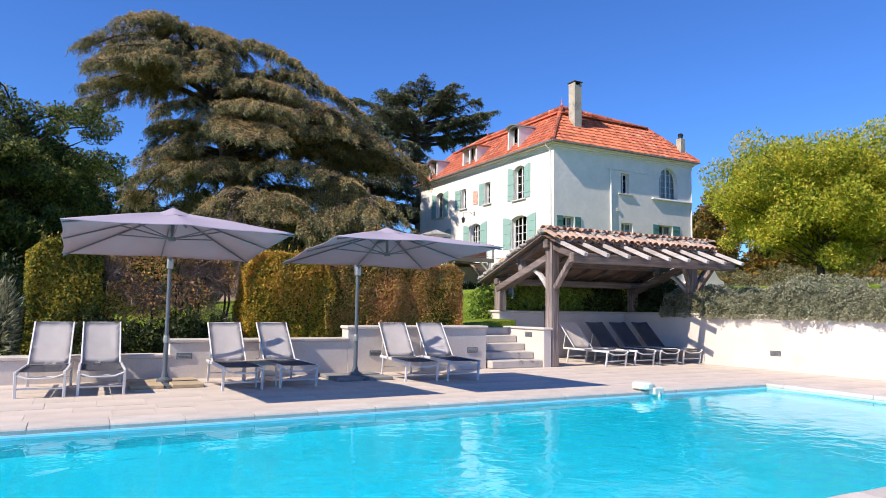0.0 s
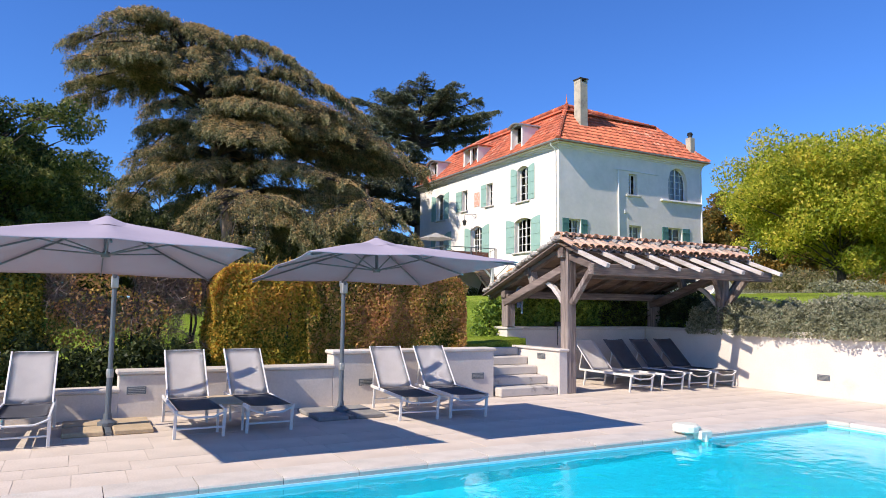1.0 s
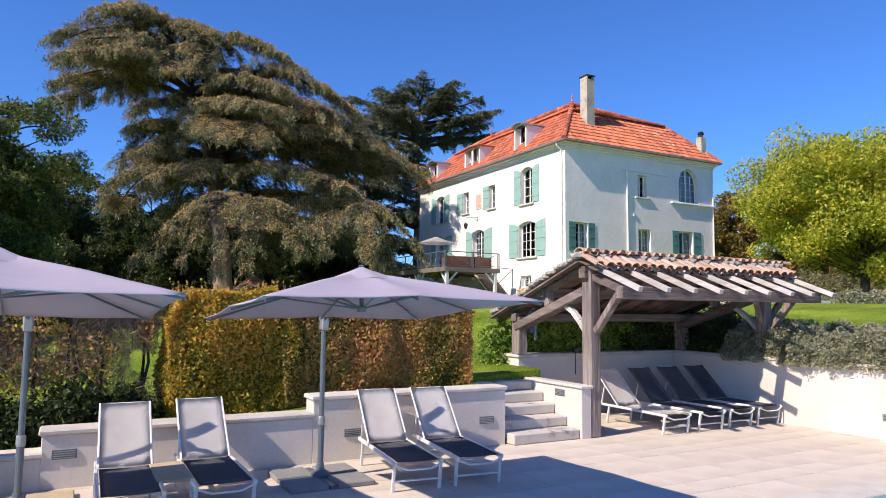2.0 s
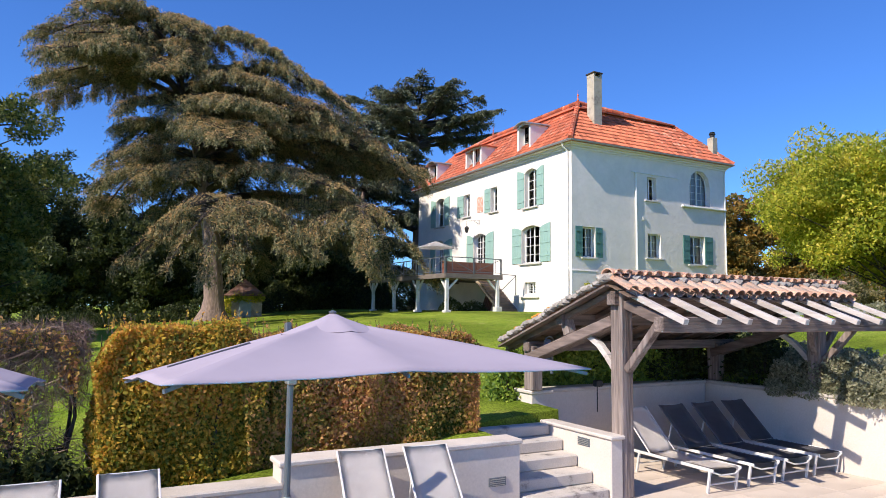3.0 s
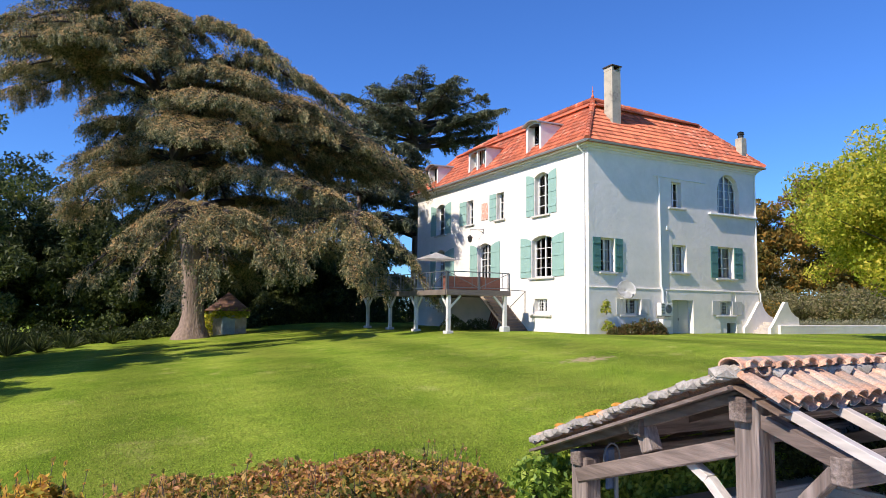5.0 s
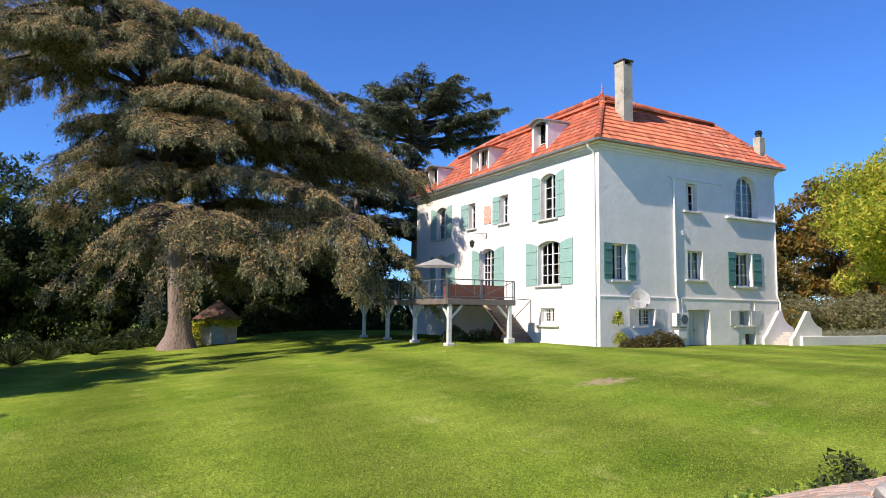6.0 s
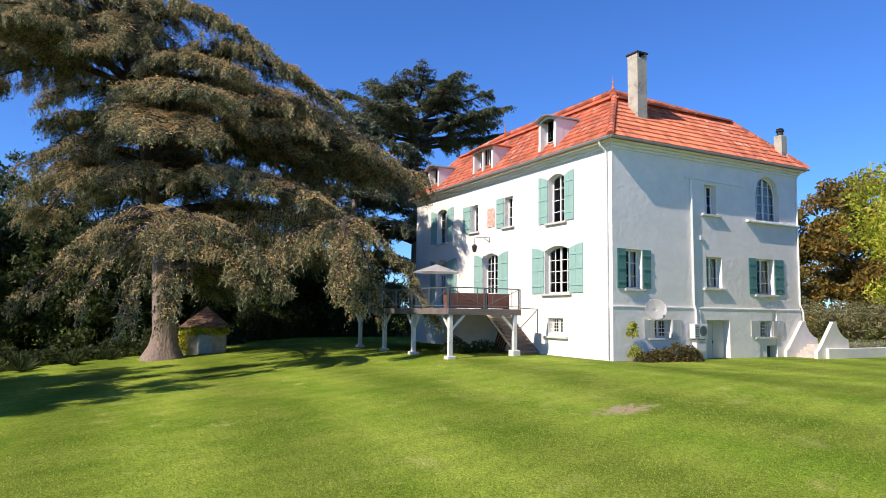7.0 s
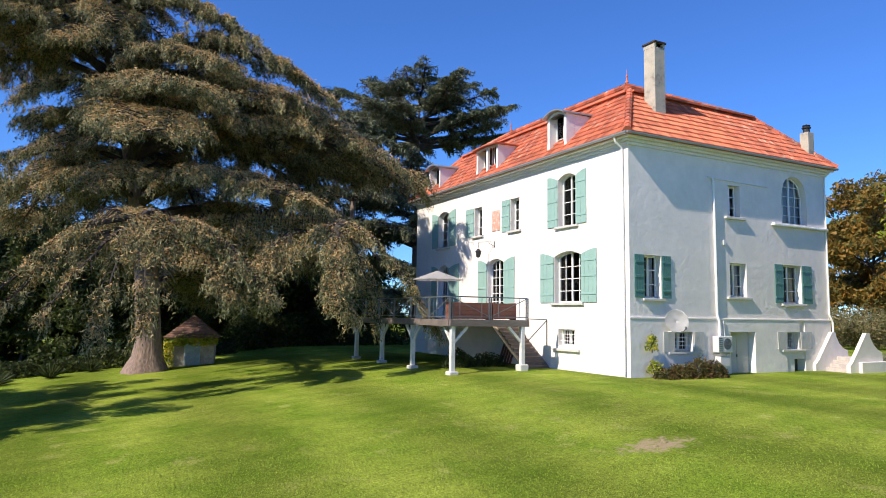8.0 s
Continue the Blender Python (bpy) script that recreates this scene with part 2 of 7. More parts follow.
stripe.inputs["Scale"].default_value, stripe.inputs["Distortion"].default_value, stripe.inputs["Detail"].default_value, stripe.inputs["Detail Scale"].default_value = 0.058, 1.1, 4.0, 1.6
smr.inputs["To Min"].default_value, smr.inputs["To Max"].default_value = 0.80, 1.18   # mowing stripes
ll.new(sco.outputs["Object"], smp.inputs["Vector"])
ll.new(smp.outputs["Vector"], stripe.inputs["Vector"])
ll.new(stripe.outputs["Fac"], smr.inputs["Value"])
ll.new(smr.outputs["Result"], shs.inputs["Value"])
lb = ln["Principled BSDF"].inputs["Base Color"]
ll.new(lb.links[0].from_socket, shs.inputs["Color"])
# tufts: a second, finer grain of light and dark blades
tuft, tmr, tco = ln.new("ShaderNodeTexNoise"), ln.new("ShaderNodeMapRange"), ln.new("ShaderNodeHueSaturation")
tuft.inputs["Scale"].default_value, tuft.inputs["Detail"].default_value, tuft.inputs["Roughness"].default_value = 26.0, 6.0, 0.75
tmr.inputs["From Min"].default_value, tmr.inputs["From Max"].default_value = 0.36, 0.64
tmr.inputs["To Min"].default_value, tmr.inputs["To Max"].default_value = 0.45, 1.7
ll.new(sco.outputs["Object"], tuft.inputs["Vector"])
ll.new(tuft.outputs["Fac"], tmr.inputs["Value"])
ll.new(tmr.outputs["Result"], tco.inputs["Value"])
ll.new(shs.outputs["Color"], tco.inputs["Color"])
# finer rows left by the wheels, across the broad stripes
rowm, roww, rowr, rowc = ln.new("ShaderNodeMapping"), ln.new("ShaderNodeTexWave"), ln.new("ShaderNodeMapRange"), ln.new("ShaderNodeHueSaturation")
rowm.inputs["Rotation"].default_value = (0, 0, radians(82))
roww.inputs["Scale"].default_value, roww.inputs["Distortion"].default_value, roww.inputs["Detail"].default_value, roww.inputs["Detail Scale"].default_value = 0.28, 3.5, 5.0, 1.2
rowr.inputs["To Min"].default_value, rowr.inputs["To Max"].default_value = 0.95, 1.05
ll.new(sco.outputs["Object"], rowm.inputs["Vector"])
ll.new(rowm.outputs["Vector"], roww.inputs["Vector"])
ll.new(roww.outputs["Fac"], rowr.inputs["Value"])
ll.new(rowr.outputs["Result"], rowc.inputs["Value"])
ll.new(tco.outputs["Color"], rowc.inputs["Color"])
# one worn patch of sandy earth before the house
wpos, wsc, wlen, wno, wad, wmr, wmx = (ln.new(k) for k in ("ShaderNodeVectorMath", "ShaderNodeVectorMath", "ShaderNodeVectorMath", "ShaderNodeTexNoise", "ShaderNodeMath", "ShaderNodeMapRange", "ShaderNodeMix"))
wpos.operation, wsc.operation, wlen.operation, wad.operation = "SUBTRACT", "MULTIPLY", "LENGTH", "MULTIPLY_ADD"
wpos.inputs[1].default_value, wsc.inputs[1].default_value = (-8.1, -9.45, 0), (0.62, 1.15, 0)
wno.inputs["Scale"].default_value, wno.inputs["Detail"].default_value, wno.inputs["Roughness"].default_value = 3.5, 8.0, 0.75
ll.new(ln.new("ShaderNodeNewGeometry").outputs["Position"], wpos.inputs[0])
ll.new(wpos.outputs["Vector"], wsc.inputs[0])
ll.new(wsc.outputs["Vector"], wlen.inputs[0])
ll.new(wpos.outputs["Vector"], wno.inputs["Vector"])
wad.inputs[1].default_value = 2.6
ll.new(wno.outputs["Fac"], wad.inputs[0])
ll.new(wlen.outputs["Value"], wad.inputs[2])
wmr.inputs["From Min"].default_value, wmr.inputs["From Max"].default_value, wmr.inputs["To Min"].default_value, wmr.inputs["To Max"].default_value = 1.55, 1.95, 0.85, 0.0
ll.new(wad.outputs["Value"], wmr.inputs["Value"])
wmx.data_type = "RGBA"
wmx.inputs["B"].default_value = (0.40, 0.29, 0.19, 1)
ll.new(wmr.outputs["Result"], wmx.inputs["Factor"])
ll.new(rowc.outputs["Color"], wmx.inputs["A"])
ll.new(wmx.outputs["Result"], lb)
ln["Principled BSDF"].inputs["Specular IOR Level"].default_value = 0.08
cedar_leaf = leaf_mat("cedar_needles", [(0.042, 0.056, 0.03), (0.145, 0.155, 0.08), (0.28, 0.27, 0.14), (0.45, 0.37, 0.20)], shine=0.1, through_light=0.2)
# bronze tips, lightened as well to stand for sun on the upper needles
cedar_tip = leaf_mat("bronze_sunlit_tips", [(0.34, 0.245, 0.10), (0.54, 0.365, 0.165), (0.68, 0.44, 0.21)], shine=0.1, through_light=0.25)
far_cedar_leaf = leaf_mat("blue_green_needles", [(0.05, 0.068, 0.04), (0.12, 0.14, 0.08), (0.22, 0.22, 0.125)], through_light=0.15)
wood_leaf = leaf_mat("dark_wood_leaves", [(0.022, 0.036, 0.014), (0.05, 0.07, 0.022), (0.11, 0.13, 0.036)])
oak_leaf = leaf_mat("oak_leaves", [(0.035, 0.065, 0.018), (0.085, 0.12, 0.03), (0.17, 0.20, 0.05), (0.24, 0.23, 0.07)])
lime_leaf = leaf_mat("yellow_green_leaves", [(0.18, 0.235, 0.022), (0.35, 0.405, 0.04), (0.55, 0.545, 0.06), (0.75, 0.61, 0.10)], through_light=0.5)
autumn_leaf = leaf_mat("autumn_leaves", [(0.10, 0.11, 0.03), (0.22, 0.16, 0.035), (0.36, 0.19, 0.035)])
hedge_leaf = leaf_mat("beech_hedge_leaves", [(0.10, 0.13, 0.025), (0.34, 0.29, 0.055), (0.66, 0.44, 0.11), (0.74, 0.41, 0.18), (0.54, 0.27, 0.13)], through_light=0.5)
hedge_gold = leaf_mat("golden_hedge_leaves", [(0.15, 0.18, 0.025), (0.44, 0.36, 0.05), (0.76, 0.50, 0.075), (0.68, 0.34, 0.08)], through_light=0.5)
hedge_green = leaf_mat("green_gold_hedge_leaves", [(0.06, 0.085, 0.018), (0.16, 0.18, 0.025), (0.38, 0.33, 0.045), (0.52, 0.36, 0.05)], through_light=0.45)
laurel_leaf = leaf_mat("laurel_leaves", [(0.08, 0.15, 0.02), (0.20, 0.31, 0.04), (0.40, 0.48, 0.07)], shine=0.5)
lavender_leaf = leaf_mat("grey_lavender_leaves", [(0.18, 0.19, 0.11), (0.31, 0.31, 0.195), (0.43, 0.405, 0.28)])
shrub_leaf = leaf_mat("bronze_shrub_leaves", [(0.05, 0.07, 0.02), (0.12, 0.10, 0.03), (0.17, 0.085, 0.035)])
twig_brown = leaf_mat("dry_twigs", [(0.10, 0.07, 0.05), (0.20, 0.14, 0.11), (0.28, 0.19, 0.15)], through_light=0.0)
grass_leaf = leaf_mat("grass_blades", [(0.17, 0.28, 0.022), (0.28, 0.39, 0.04), (0.38, 0.45, 0.07)])
earth = mat("bare_earth", (0.30, 0.235, 0.13), 0.95, 0.25, 4, 30, 0.6, 0.02, second=(0.20, 0.19, 0.07))

# ---- builders ----
def ground_z(x, y):
    """Height of the garden: a slope up towards the house, levelling off before it."""
    z = 0.62 + 0.078 * x + 0.027 * min(y, 0.0)
    a, k = 0.22, 0.22
    h = max(k - abs(z - a), 0.0) / k
    z = min(z, a) - h * h * k * 0.25
    return max(z, -2.32)


def part(name, bm, material, parent=None, label="", smooth=False):
    """Links a bmesh as one mesh object, under a thing or part."""
    me = bpy.data.meshes.new(name)
    bm.to_mesh(me)
    bm.free()
    if smooth:
        for p in me.polygons:
            p.use_smooth = True
    for m in (material if isinstance(material, (list, tuple)) else [material]):
        me.materials.append(m)
    ob = new(name, me)
    if parent is not None:
        ob.parent = parent
    if label:
        ob["label"] = label
    return ob


def share(name, source, parent, m):
    """Another object on the mesh of source."""
    ob = new(name, source.data)
    ob.parent = parent
    ob.matrix_basis = m
    return ob


def thing(name, label, category, at=(0, 0, 0), rz=0.0, group="", kind=""):
    ob = new(name)
    ob.matrix_world = pose(*at, 0, 0, rz)
    return tagged(ob, label, category, group, kind)


def add_box(bm, x0, y0, z0, x1, y1, z1, bevel=0.0, m=None):
    r = bmesh.ops.create_cube(bm, size=1.0)
    vs = r["verts"]
    mat4 = Matrix.Translation(((x0 + x1) / 2, (y0 + y1) / 2, (z0 + z1) / 2)) @ Matrix.Diagonal((abs(x1 - x0), abs(y1 - y0), abs(z1 - z0), 1))
    bmesh.ops.transform(bm, matrix=(m @ mat4) if m else mat4, verts=vs)
    if bevel:
        es = list({e for v in vs for e in v.link_edges})
        bmesh.ops.bevel(bm, geom=es, offset=bevel, segments=1, affect="EDGES", clamp_overlap=True)
    return bm


def box(*a, **k):
    return add_box(bmesh.new(), *a, **k)


def add_bar(bm, a, b, w, h, bevel=0.0, up=(0, 0, 1)):
    """A rectangular bar from a to b, w wide and h high."""
    a, b = Vector(a), Vector(b)
    d = (b - a)
    z = d.normalized()
    x = Vector(up).cross(z)
    x = x.normalized() if x.length > 1e-4 else Vector((1, 0, 0))
    y = z.cross(x)
    m = Matrix((x, y, z)).transposed().to_4x4()
    m.translation = (a + b) / 2
    return add_box(bm, -w / 2, -h / 2, -d.length / 2, w / 2, h / 2, d.length / 2, bevel, m)


def bar(*a, **k):
    return add_bar(bmesh.new(), *a, **k)


def add_tube(bm, pts, radii, n=8, cap=True):
    """A round tube through pts."""
    pts = [Vector(p) for p in pts]
    if not hasattr(radii, "__len__"):
        radii = [radii] * len(pts)
    rings = []
    x = None
    for i, p in enumerate(pts):
        d = (pts[min(i + 1, len(pts) - 1)] - pts[max(i - 1, 0)]).normalized()
        if x is None:
            x = d.orthogonal().normalized()
        x = (x - d * x.dot(d))
        x = x.normalized() if x.length > 1e-5 else d.orthogonal().normalized()
        y = d.cross(x)
        rings.append([bm.verts.new(p + (x * math.cos(2 * math.pi * k / n) + y * math.sin(2 * math.pi * k / n)) * radii[i]) for k in range(n)])
    for a, b in zip(rings, rings[1:]):
        for k in range(n):
            bm.faces.new((a[k], a[(k + 1) % n], b[(k + 1) % n], b[k]))
    if cap:
        bm.faces.new(rings[0][::-1])
        bm.faces.new(rings[-1])
    return bm


def tube(*a, **k):
    return add_tube(bmesh.new(), *a, **k)


def lathe(profile, n=16, centre=(0, 0, 0)):
    bm = bmesh.new()
    rings = [[bm.verts.new((centre[0] + r * math.cos(2 * math.pi * k / n), centre[1] + r * math.sin(2 * math.pi * k / n), centre[2] + z)) for k in range(n)] for r, z in profile]
    for a, b in zip(rings, rings[1:]):
        for k in range(n):
            bm.faces.new((a[k], a[(k + 1) % n], b[(k + 1) % n], b[k]))
    bm.faces.new(rings[0][::-1])
    bm.faces.new(rings[-1])
    return bm


def wall_mesh(length, z0, z1, thick, openings):
    """A wall along +x from 0 to length, outer face at y = 0, inner at y = thick. openings: (x0, x1, z0, z1, rise) with an arched head where rise > 0."""
    cuts = {0.0, length}
    for a, b, c, d, rise in openings:
        cuts |= {a, b} | ({a + (b - a) * i / 10 for i in range(1, 10)} if rise else set())
    cuts = sorted(cuts)

    def head(o, x):
        a, b, c, d, rise = o
        if not rise:
            return d
        u = (x - (a + b) / 2) / ((b - a) / 2)
        return d - rise + rise * math.sqrt(max(0.0, 1 - u * u)) if rise > 0.4 * (b - a) else d - rise * u * u

    bm = bmesh.new()

    def quad(*ps):
        bm.faces.new([bm.verts.new(p) for p in ps])

    for x0, x1 in zip(cuts, cuts[1:]):
        mid = (x0 + x1) / 2
        col = sorted([o for o in openings if o[0] < mid < o[1]], key=lambda o: o[2])
        lo = (z0, z0)
        for o in col + [None]:
            hi = (o[2], o[2]) if o else (z1, z1)
            quad((x0, 0, lo[0]), (x1, 0, lo[1]), (x1, 0, hi[1]), (x0, 0, hi[0]))
            quad((x1, thick, lo[1]), (x0, thick, lo[0]), (x0, thick, hi[0]), (x1, thick, hi[1]))
            if o:
                h = (head(o, x0), head(o, x1))
                quad((x0, 0, o[2]), (x1, 0, o[2]), (x1, thick, o[2]), (x0, thick, o[2]))
                quad((x1, 0, h[1]), (x0, 0, h[0]), (x0, thick, h[0]), (x1, thick, h[1]))
                lo = h
    for a, b, c, d, rise in openings:
        top = d - rise
        quad((a, 0, c), (a, thick, c), (a, thick, top), (a, 0, top))
        quad((b, thick, c), (b, 0, c), (b, 0, top), (b, thick, top))
    quad((0, thick, z0), (0, 0, z0), (0, 0, z1), (0, thick, z1))
    quad((length, 0, z0), (length, thick, z0), (length, thick, z1), (length, 0, z1))
    quad((0, 0, z1), (length, 0, z1), (length, thick, z1), (0, thick, z1))
    bmesh.ops.remove_doubles(bm, verts=bm.verts, dist=0.0005)
    return bm


def cards(name, centres, along, across, material, parent=None, label="", fold=0.0, corners=4):
    """Many small leaves: each a pointed leaf of four (or, far off, three) corners at its centre, with half-vectors along and across."""
    c, u, v = (np.asarray(a, float) for a in (centres, along, across))
    n = len(c)
    w = np.cross(u, v)
    w /= np.linalg.norm(w, axis=1, keepdims=True) + 1e-9
    lift = fold * np.linalg.norm(v, axis=1, keepdims=True) * w
    k = corners
    ring = [c - u, c + v + lift - 0.15 * u, c + u, c - v + lift - 0.15 * u] if k == 4 else [c - u + v, c + u + lift, c - u - v]
    co = np.stack(ring, 1).reshape(-1, 3)
    me = bpy.data.meshes.new(name)
    me.vertices.add(k * n)
    me.vertices.foreach_set("co", co.ravel())
    me.loops.add(k * n)
    me.loops.foreach_set("vertex_index", np.arange(k * n, dtype=np.int32))
    me.polygons.add(n)
    me.polygons.foreach_set("loop_start", np.arange(0, k * n, k, dtype=np.int32))
    me.update(calc_edges=True)
    me.validate()
    me.materials.append(material)
    ob = new(name, me)
    if parent is not None:
        ob.parent = parent
    if label:
        ob["label"] = label
    return ob


def unit(rng, n):
    v = rng.normal(size=(n, 3))
    return v / (np.linalg.norm(v, axis=1, keepdims=True) + 1e-9)


def leaf_frame(rng, n, size, spread=0.35, droop=0.0, flat=0.0):
    """Random half-vectors for n leaves of about that half-length."""
    u = unit(rng, n)
    u[:, 2] = u[:, 2] * (1 - flat) - droop
    u /= np.linalg.norm(u, axis=1, keepdims=True) + 1e-9
    v = np.cross(u, unit(rng, n))
    v /= np.linalg.norm(v, axis=1, keepdims=True) + 1e-9
    s = size * (1 + spread * rng.uniform(-1, 1, (n, 1)))
    return u * s, v * s * 0.55


def sheet(name, x0, x1, y0, y1, nx, ny, height, material, parent=None):
    xs, ys = np.linspace(x0, x1, nx), np.linspace(y0, y1, ny)
    vs = [(x, y, height(x, y)) for y in ys for x in xs]
    fs = [(j * nx + i, j * nx + i + 1, (j + 1) * nx + i + 1, (j + 1) * nx + i) for j in range(ny - 1) for i in range(nx - 1)]
    me = bpy.data.meshes.new(name)
    me.from_pydata(vs, [], fs)
    for p in me.polygons:
        p.use_smooth = True
    me.materials.append(material)
    return new(name, me)

# ---- ground, terrace and pool ----
DECK = -2.5
WALL_Y = -23.68          # front of the low terrace wall
POOL = (-44.0, -16.75, -34.0, -28.45)   # inner edges x0, x1, y0, y1
WATER = -2.585


def low_ground(x, y):
    if -62 < x < -13.5 and -60 < y < (-21.02 if x > -18.3 else (-22.25 if x > -20.15 else -23.42)):
        return -4.6
    return ground_z(x, y)


gx = sorted({*np.linspace(-60, 40, 51).tolist(), -900, -500, -250, -150, -100, -80, -62.1, -61.9, -20.2, -20.1, -18.35, -18.25, -13.55, -13.45, 60, 90, 150, 300, 600, 1000})
gy = sorted({*np.linspace(-58, 60, 60).tolist(), -400, -150, -80, -61, -60.1, -59.9, -23.47, -23.37, -22.3, -22.2, -21.08, -20.98, 80, 110, 160, 300, 600, 1200})
gm = bpy.data.meshes.new("ground")
gm.from_pydata([(x, y, low_ground(x, y)) for y in gy for x in gx], [],
               [(j * len(gx) + i, j * len(gx) + i + 1, (j + 1) * len(gx) + i + 1, (j + 1) * len(gx) + i) for j in range(len(gy) - 1) for i in range(len(gx) - 1)])
gm.materials.append(lawn)
ground = tagged(new("ground", gm), "mown green lawn sloping up to the house", "lawn", kind="structure")

# pool basin
px0, px1, py0, py1 = POOL
bm = bmesh.new()
add_box(bm, px0 - 0.3, py0 - 0.3, -4.4, px1 + 0.3, py1 + 0.3, -4.2)
for a in ((px0 - 0.3, py0 - 0.3, px0, py1 + 0.3), (px1, py0 - 0.3, px1 + 0.3, py1 + 0.3), (px0, py0 - 0.3, px1, py0), (px0, py1, px1, py1 + 0.3)):
    add_box(bm, a[0], a[1], -4.2, a[2], a[3], DECK - 0.06)
pool = tagged(part("pool_basin", bm, liner), "pale blue lined swimming pool basin", "pool", kind="structure")
# floor rising to a white ledge at the shallow end
bm = bmesh.new()
vs = [bm.verts.new(p) for p in ((px0, py0, -4.19), (px1 - 0.55, py0, WATER - 0.55), (px1 - 0.55, py1, WATER - 0.55), (px0, py1, -4.19), (px1 - 0.55, py0, -4.19), (px1 - 0.55, py1, -4.19))]
for f in ((0, 1, 2, 3), (0, 4, 1), (3, 2, 5), (1, 4, 5, 2)):
    bm.faces.new([vs[i] for i in f])
part("pool_floor", bm, liner, pool, "sloping pool floor")
part("pool_step", box(px1 - 0.55, py0, -4.2, px1, py1, WATER - 0.10, bevel=0.02), liner_white, pool, "white submerged ledge")
bm = bmesh.new()
bmesh.ops.create_grid(bm, x_segments=2, y_segments=2, size=0.5, matrix=Matrix.Translation(((px0 + px1) / 2, (py0 + py1) / 2, WATER)) @ Matrix.Diagonal((px1 - px0, py1 - py0, 1, 1)))
pw = tagged(part("water", bm, water), "clear turquoise pool water with small ripples", "water", kind="structure")
pw.visible_shadow = False

# terrace base under the paving
bm = bmesh.new()
for a in ((-62, py1 + 0.3, -13.4, -21.0), (px1 + 0.3, -60, -13.4, py1 + 0.3), (-62, -60, px1 + 0.3, py0 - 0.3), (-62, py0 - 0.3, px0 - 0.3, py1 + 0.3)):
    add_box(bm, a[0], a[1], -4.5, a[2], a[3], DECK - 0.0025)
terrace = tagged(part("pavement", bm, joint), "pale stone-paved pool terrace", "terrace", kind="structure")

# low rendered walls with stone copings
WALLS = [  # x0, y0, x1, y1, top
    (-62.0, WALL_Y, -27.05, WALL_Y + 0.36, -2.04),
    (-27.05, WALL_Y, -23.58, WALL_Y + 0.36, -1.77),
    (-23.58, WALL_Y, -20.18, WALL_Y + 0.36, -1.52),
]


def low_wall(name, x0, y0, x1, y1, top, label, cap=0.07, over=0.035, foot=-3.4):
    w = tagged(part(name, box(x0, y0, foot, x1, y1, top - cap, bevel=0.01), terrace_render), label, "wall", kind="structure")
    part("coping", box(x0 - over, y0 - over, top - cap, x1 + over, y1 + over, top, bevel=0.018), coping_stone, w, "rounded stone coping")
    return w


for i, (x0, y0, x1, y1, top) in enumerate(WALLS):
    low_wall("wall_terrace_%d" % (i + 1), x0, y0, x1, y1, top, "low cream rendered garden wall with stone coping")
WT = -1.16
# pillar, side wall, back wall and long side wall round the shelter
low_wall("wall_pillar", -18.44, -21.55, -18.00, -21.05, WT, "cream rendered pillar carrying a shelter post")
low_wall("wall_side", -18.71, -23.92, -18.49, -21.56, -1.56, "low cream rendered flank wall beside the steps", cap=0.06)
low_wall("wall_back", -17.96, -21.35, -13.72, -21.05, WT, "cream rendered back wall of the shelter")
low_wall("wall_right", -13.70, -29.2, -13.40, -21.05, WT + 0.0, "long cream rendered retaining wall", over=0.02)
low_wall("wall_right_far", -13.74, -58.0, -13.36, -29.24, WT + 0.10, "cream rendered retaining wall, a little higher", over=0.03)

# vents in the walls
for i, (x, y, z, face) in enumerate(((-26.79, WALL_Y, -2.08, 0), (-22.95, WALL_Y, -2.10, 0), (-20.56, WALL_Y, -2.07, 0), (-30.0, WALL_Y, -2.24, 0), (-13.70, -26.45, -2.1, 1), (-18.71, -23.3, -1.74, 1))):
    v = thing("wall_vent", "small grey louvred vent set in the rendered wall", "vent", (x, y, z), -90 if face else 0, "wall vents")
    part("frame", box(-0.14, -0.015, -0.06, 0.14, 0.01, 0.06, bevel=0.005), grey_metal, v)
    for k in range(4):
        part("slat", box(-0.12, -0.024, -0.048 + 0.026 * k, 0.12, -0.012, -0.038 + 0.026 * k), zinc, v)

# stone steps up to the lawn
SX0, SX1 = -20.14, -18.72
steps = tagged(new("garden_steps"), "weathered pale stone steps with dark stained treads", "steps", kind="structure")
steps.location = ((SX0 + SX1) / 2, -23.4, DECK)
for i in range(5):
    y = -23.88 + 0.36 * i
    z1 = DECK + 0.18 * (i + 1)
    part("step", box(SX0 - (SX0 + SX1) / 2 + 0.0, y + 23.4, z1 - 0.18 - DECK, SX1 - (SX0 + SX1) / 2, -22.2 + 23.4, z1 - DECK, bevel=0.02), step_stone, steps)

# ---- the house ----
HX, HY, EAVE, BASE = 13.4, 20.6, 10.42, -0.5
house = thing("house", "large white rendered country house with red tiled roof and green shutters", "house", (HX / 2, HY / 2, 0))
HM = pose(-HX / 2, -HY / 2, 0)


def hpart(name, bm, material, parent=None, label="", smooth=False):
    """A part of the house, given in world places."""
    ob = part(name, bm, material, parent or house, label, smooth)
    if parent is None:
        ob.matrix_basis = HM
    return ob


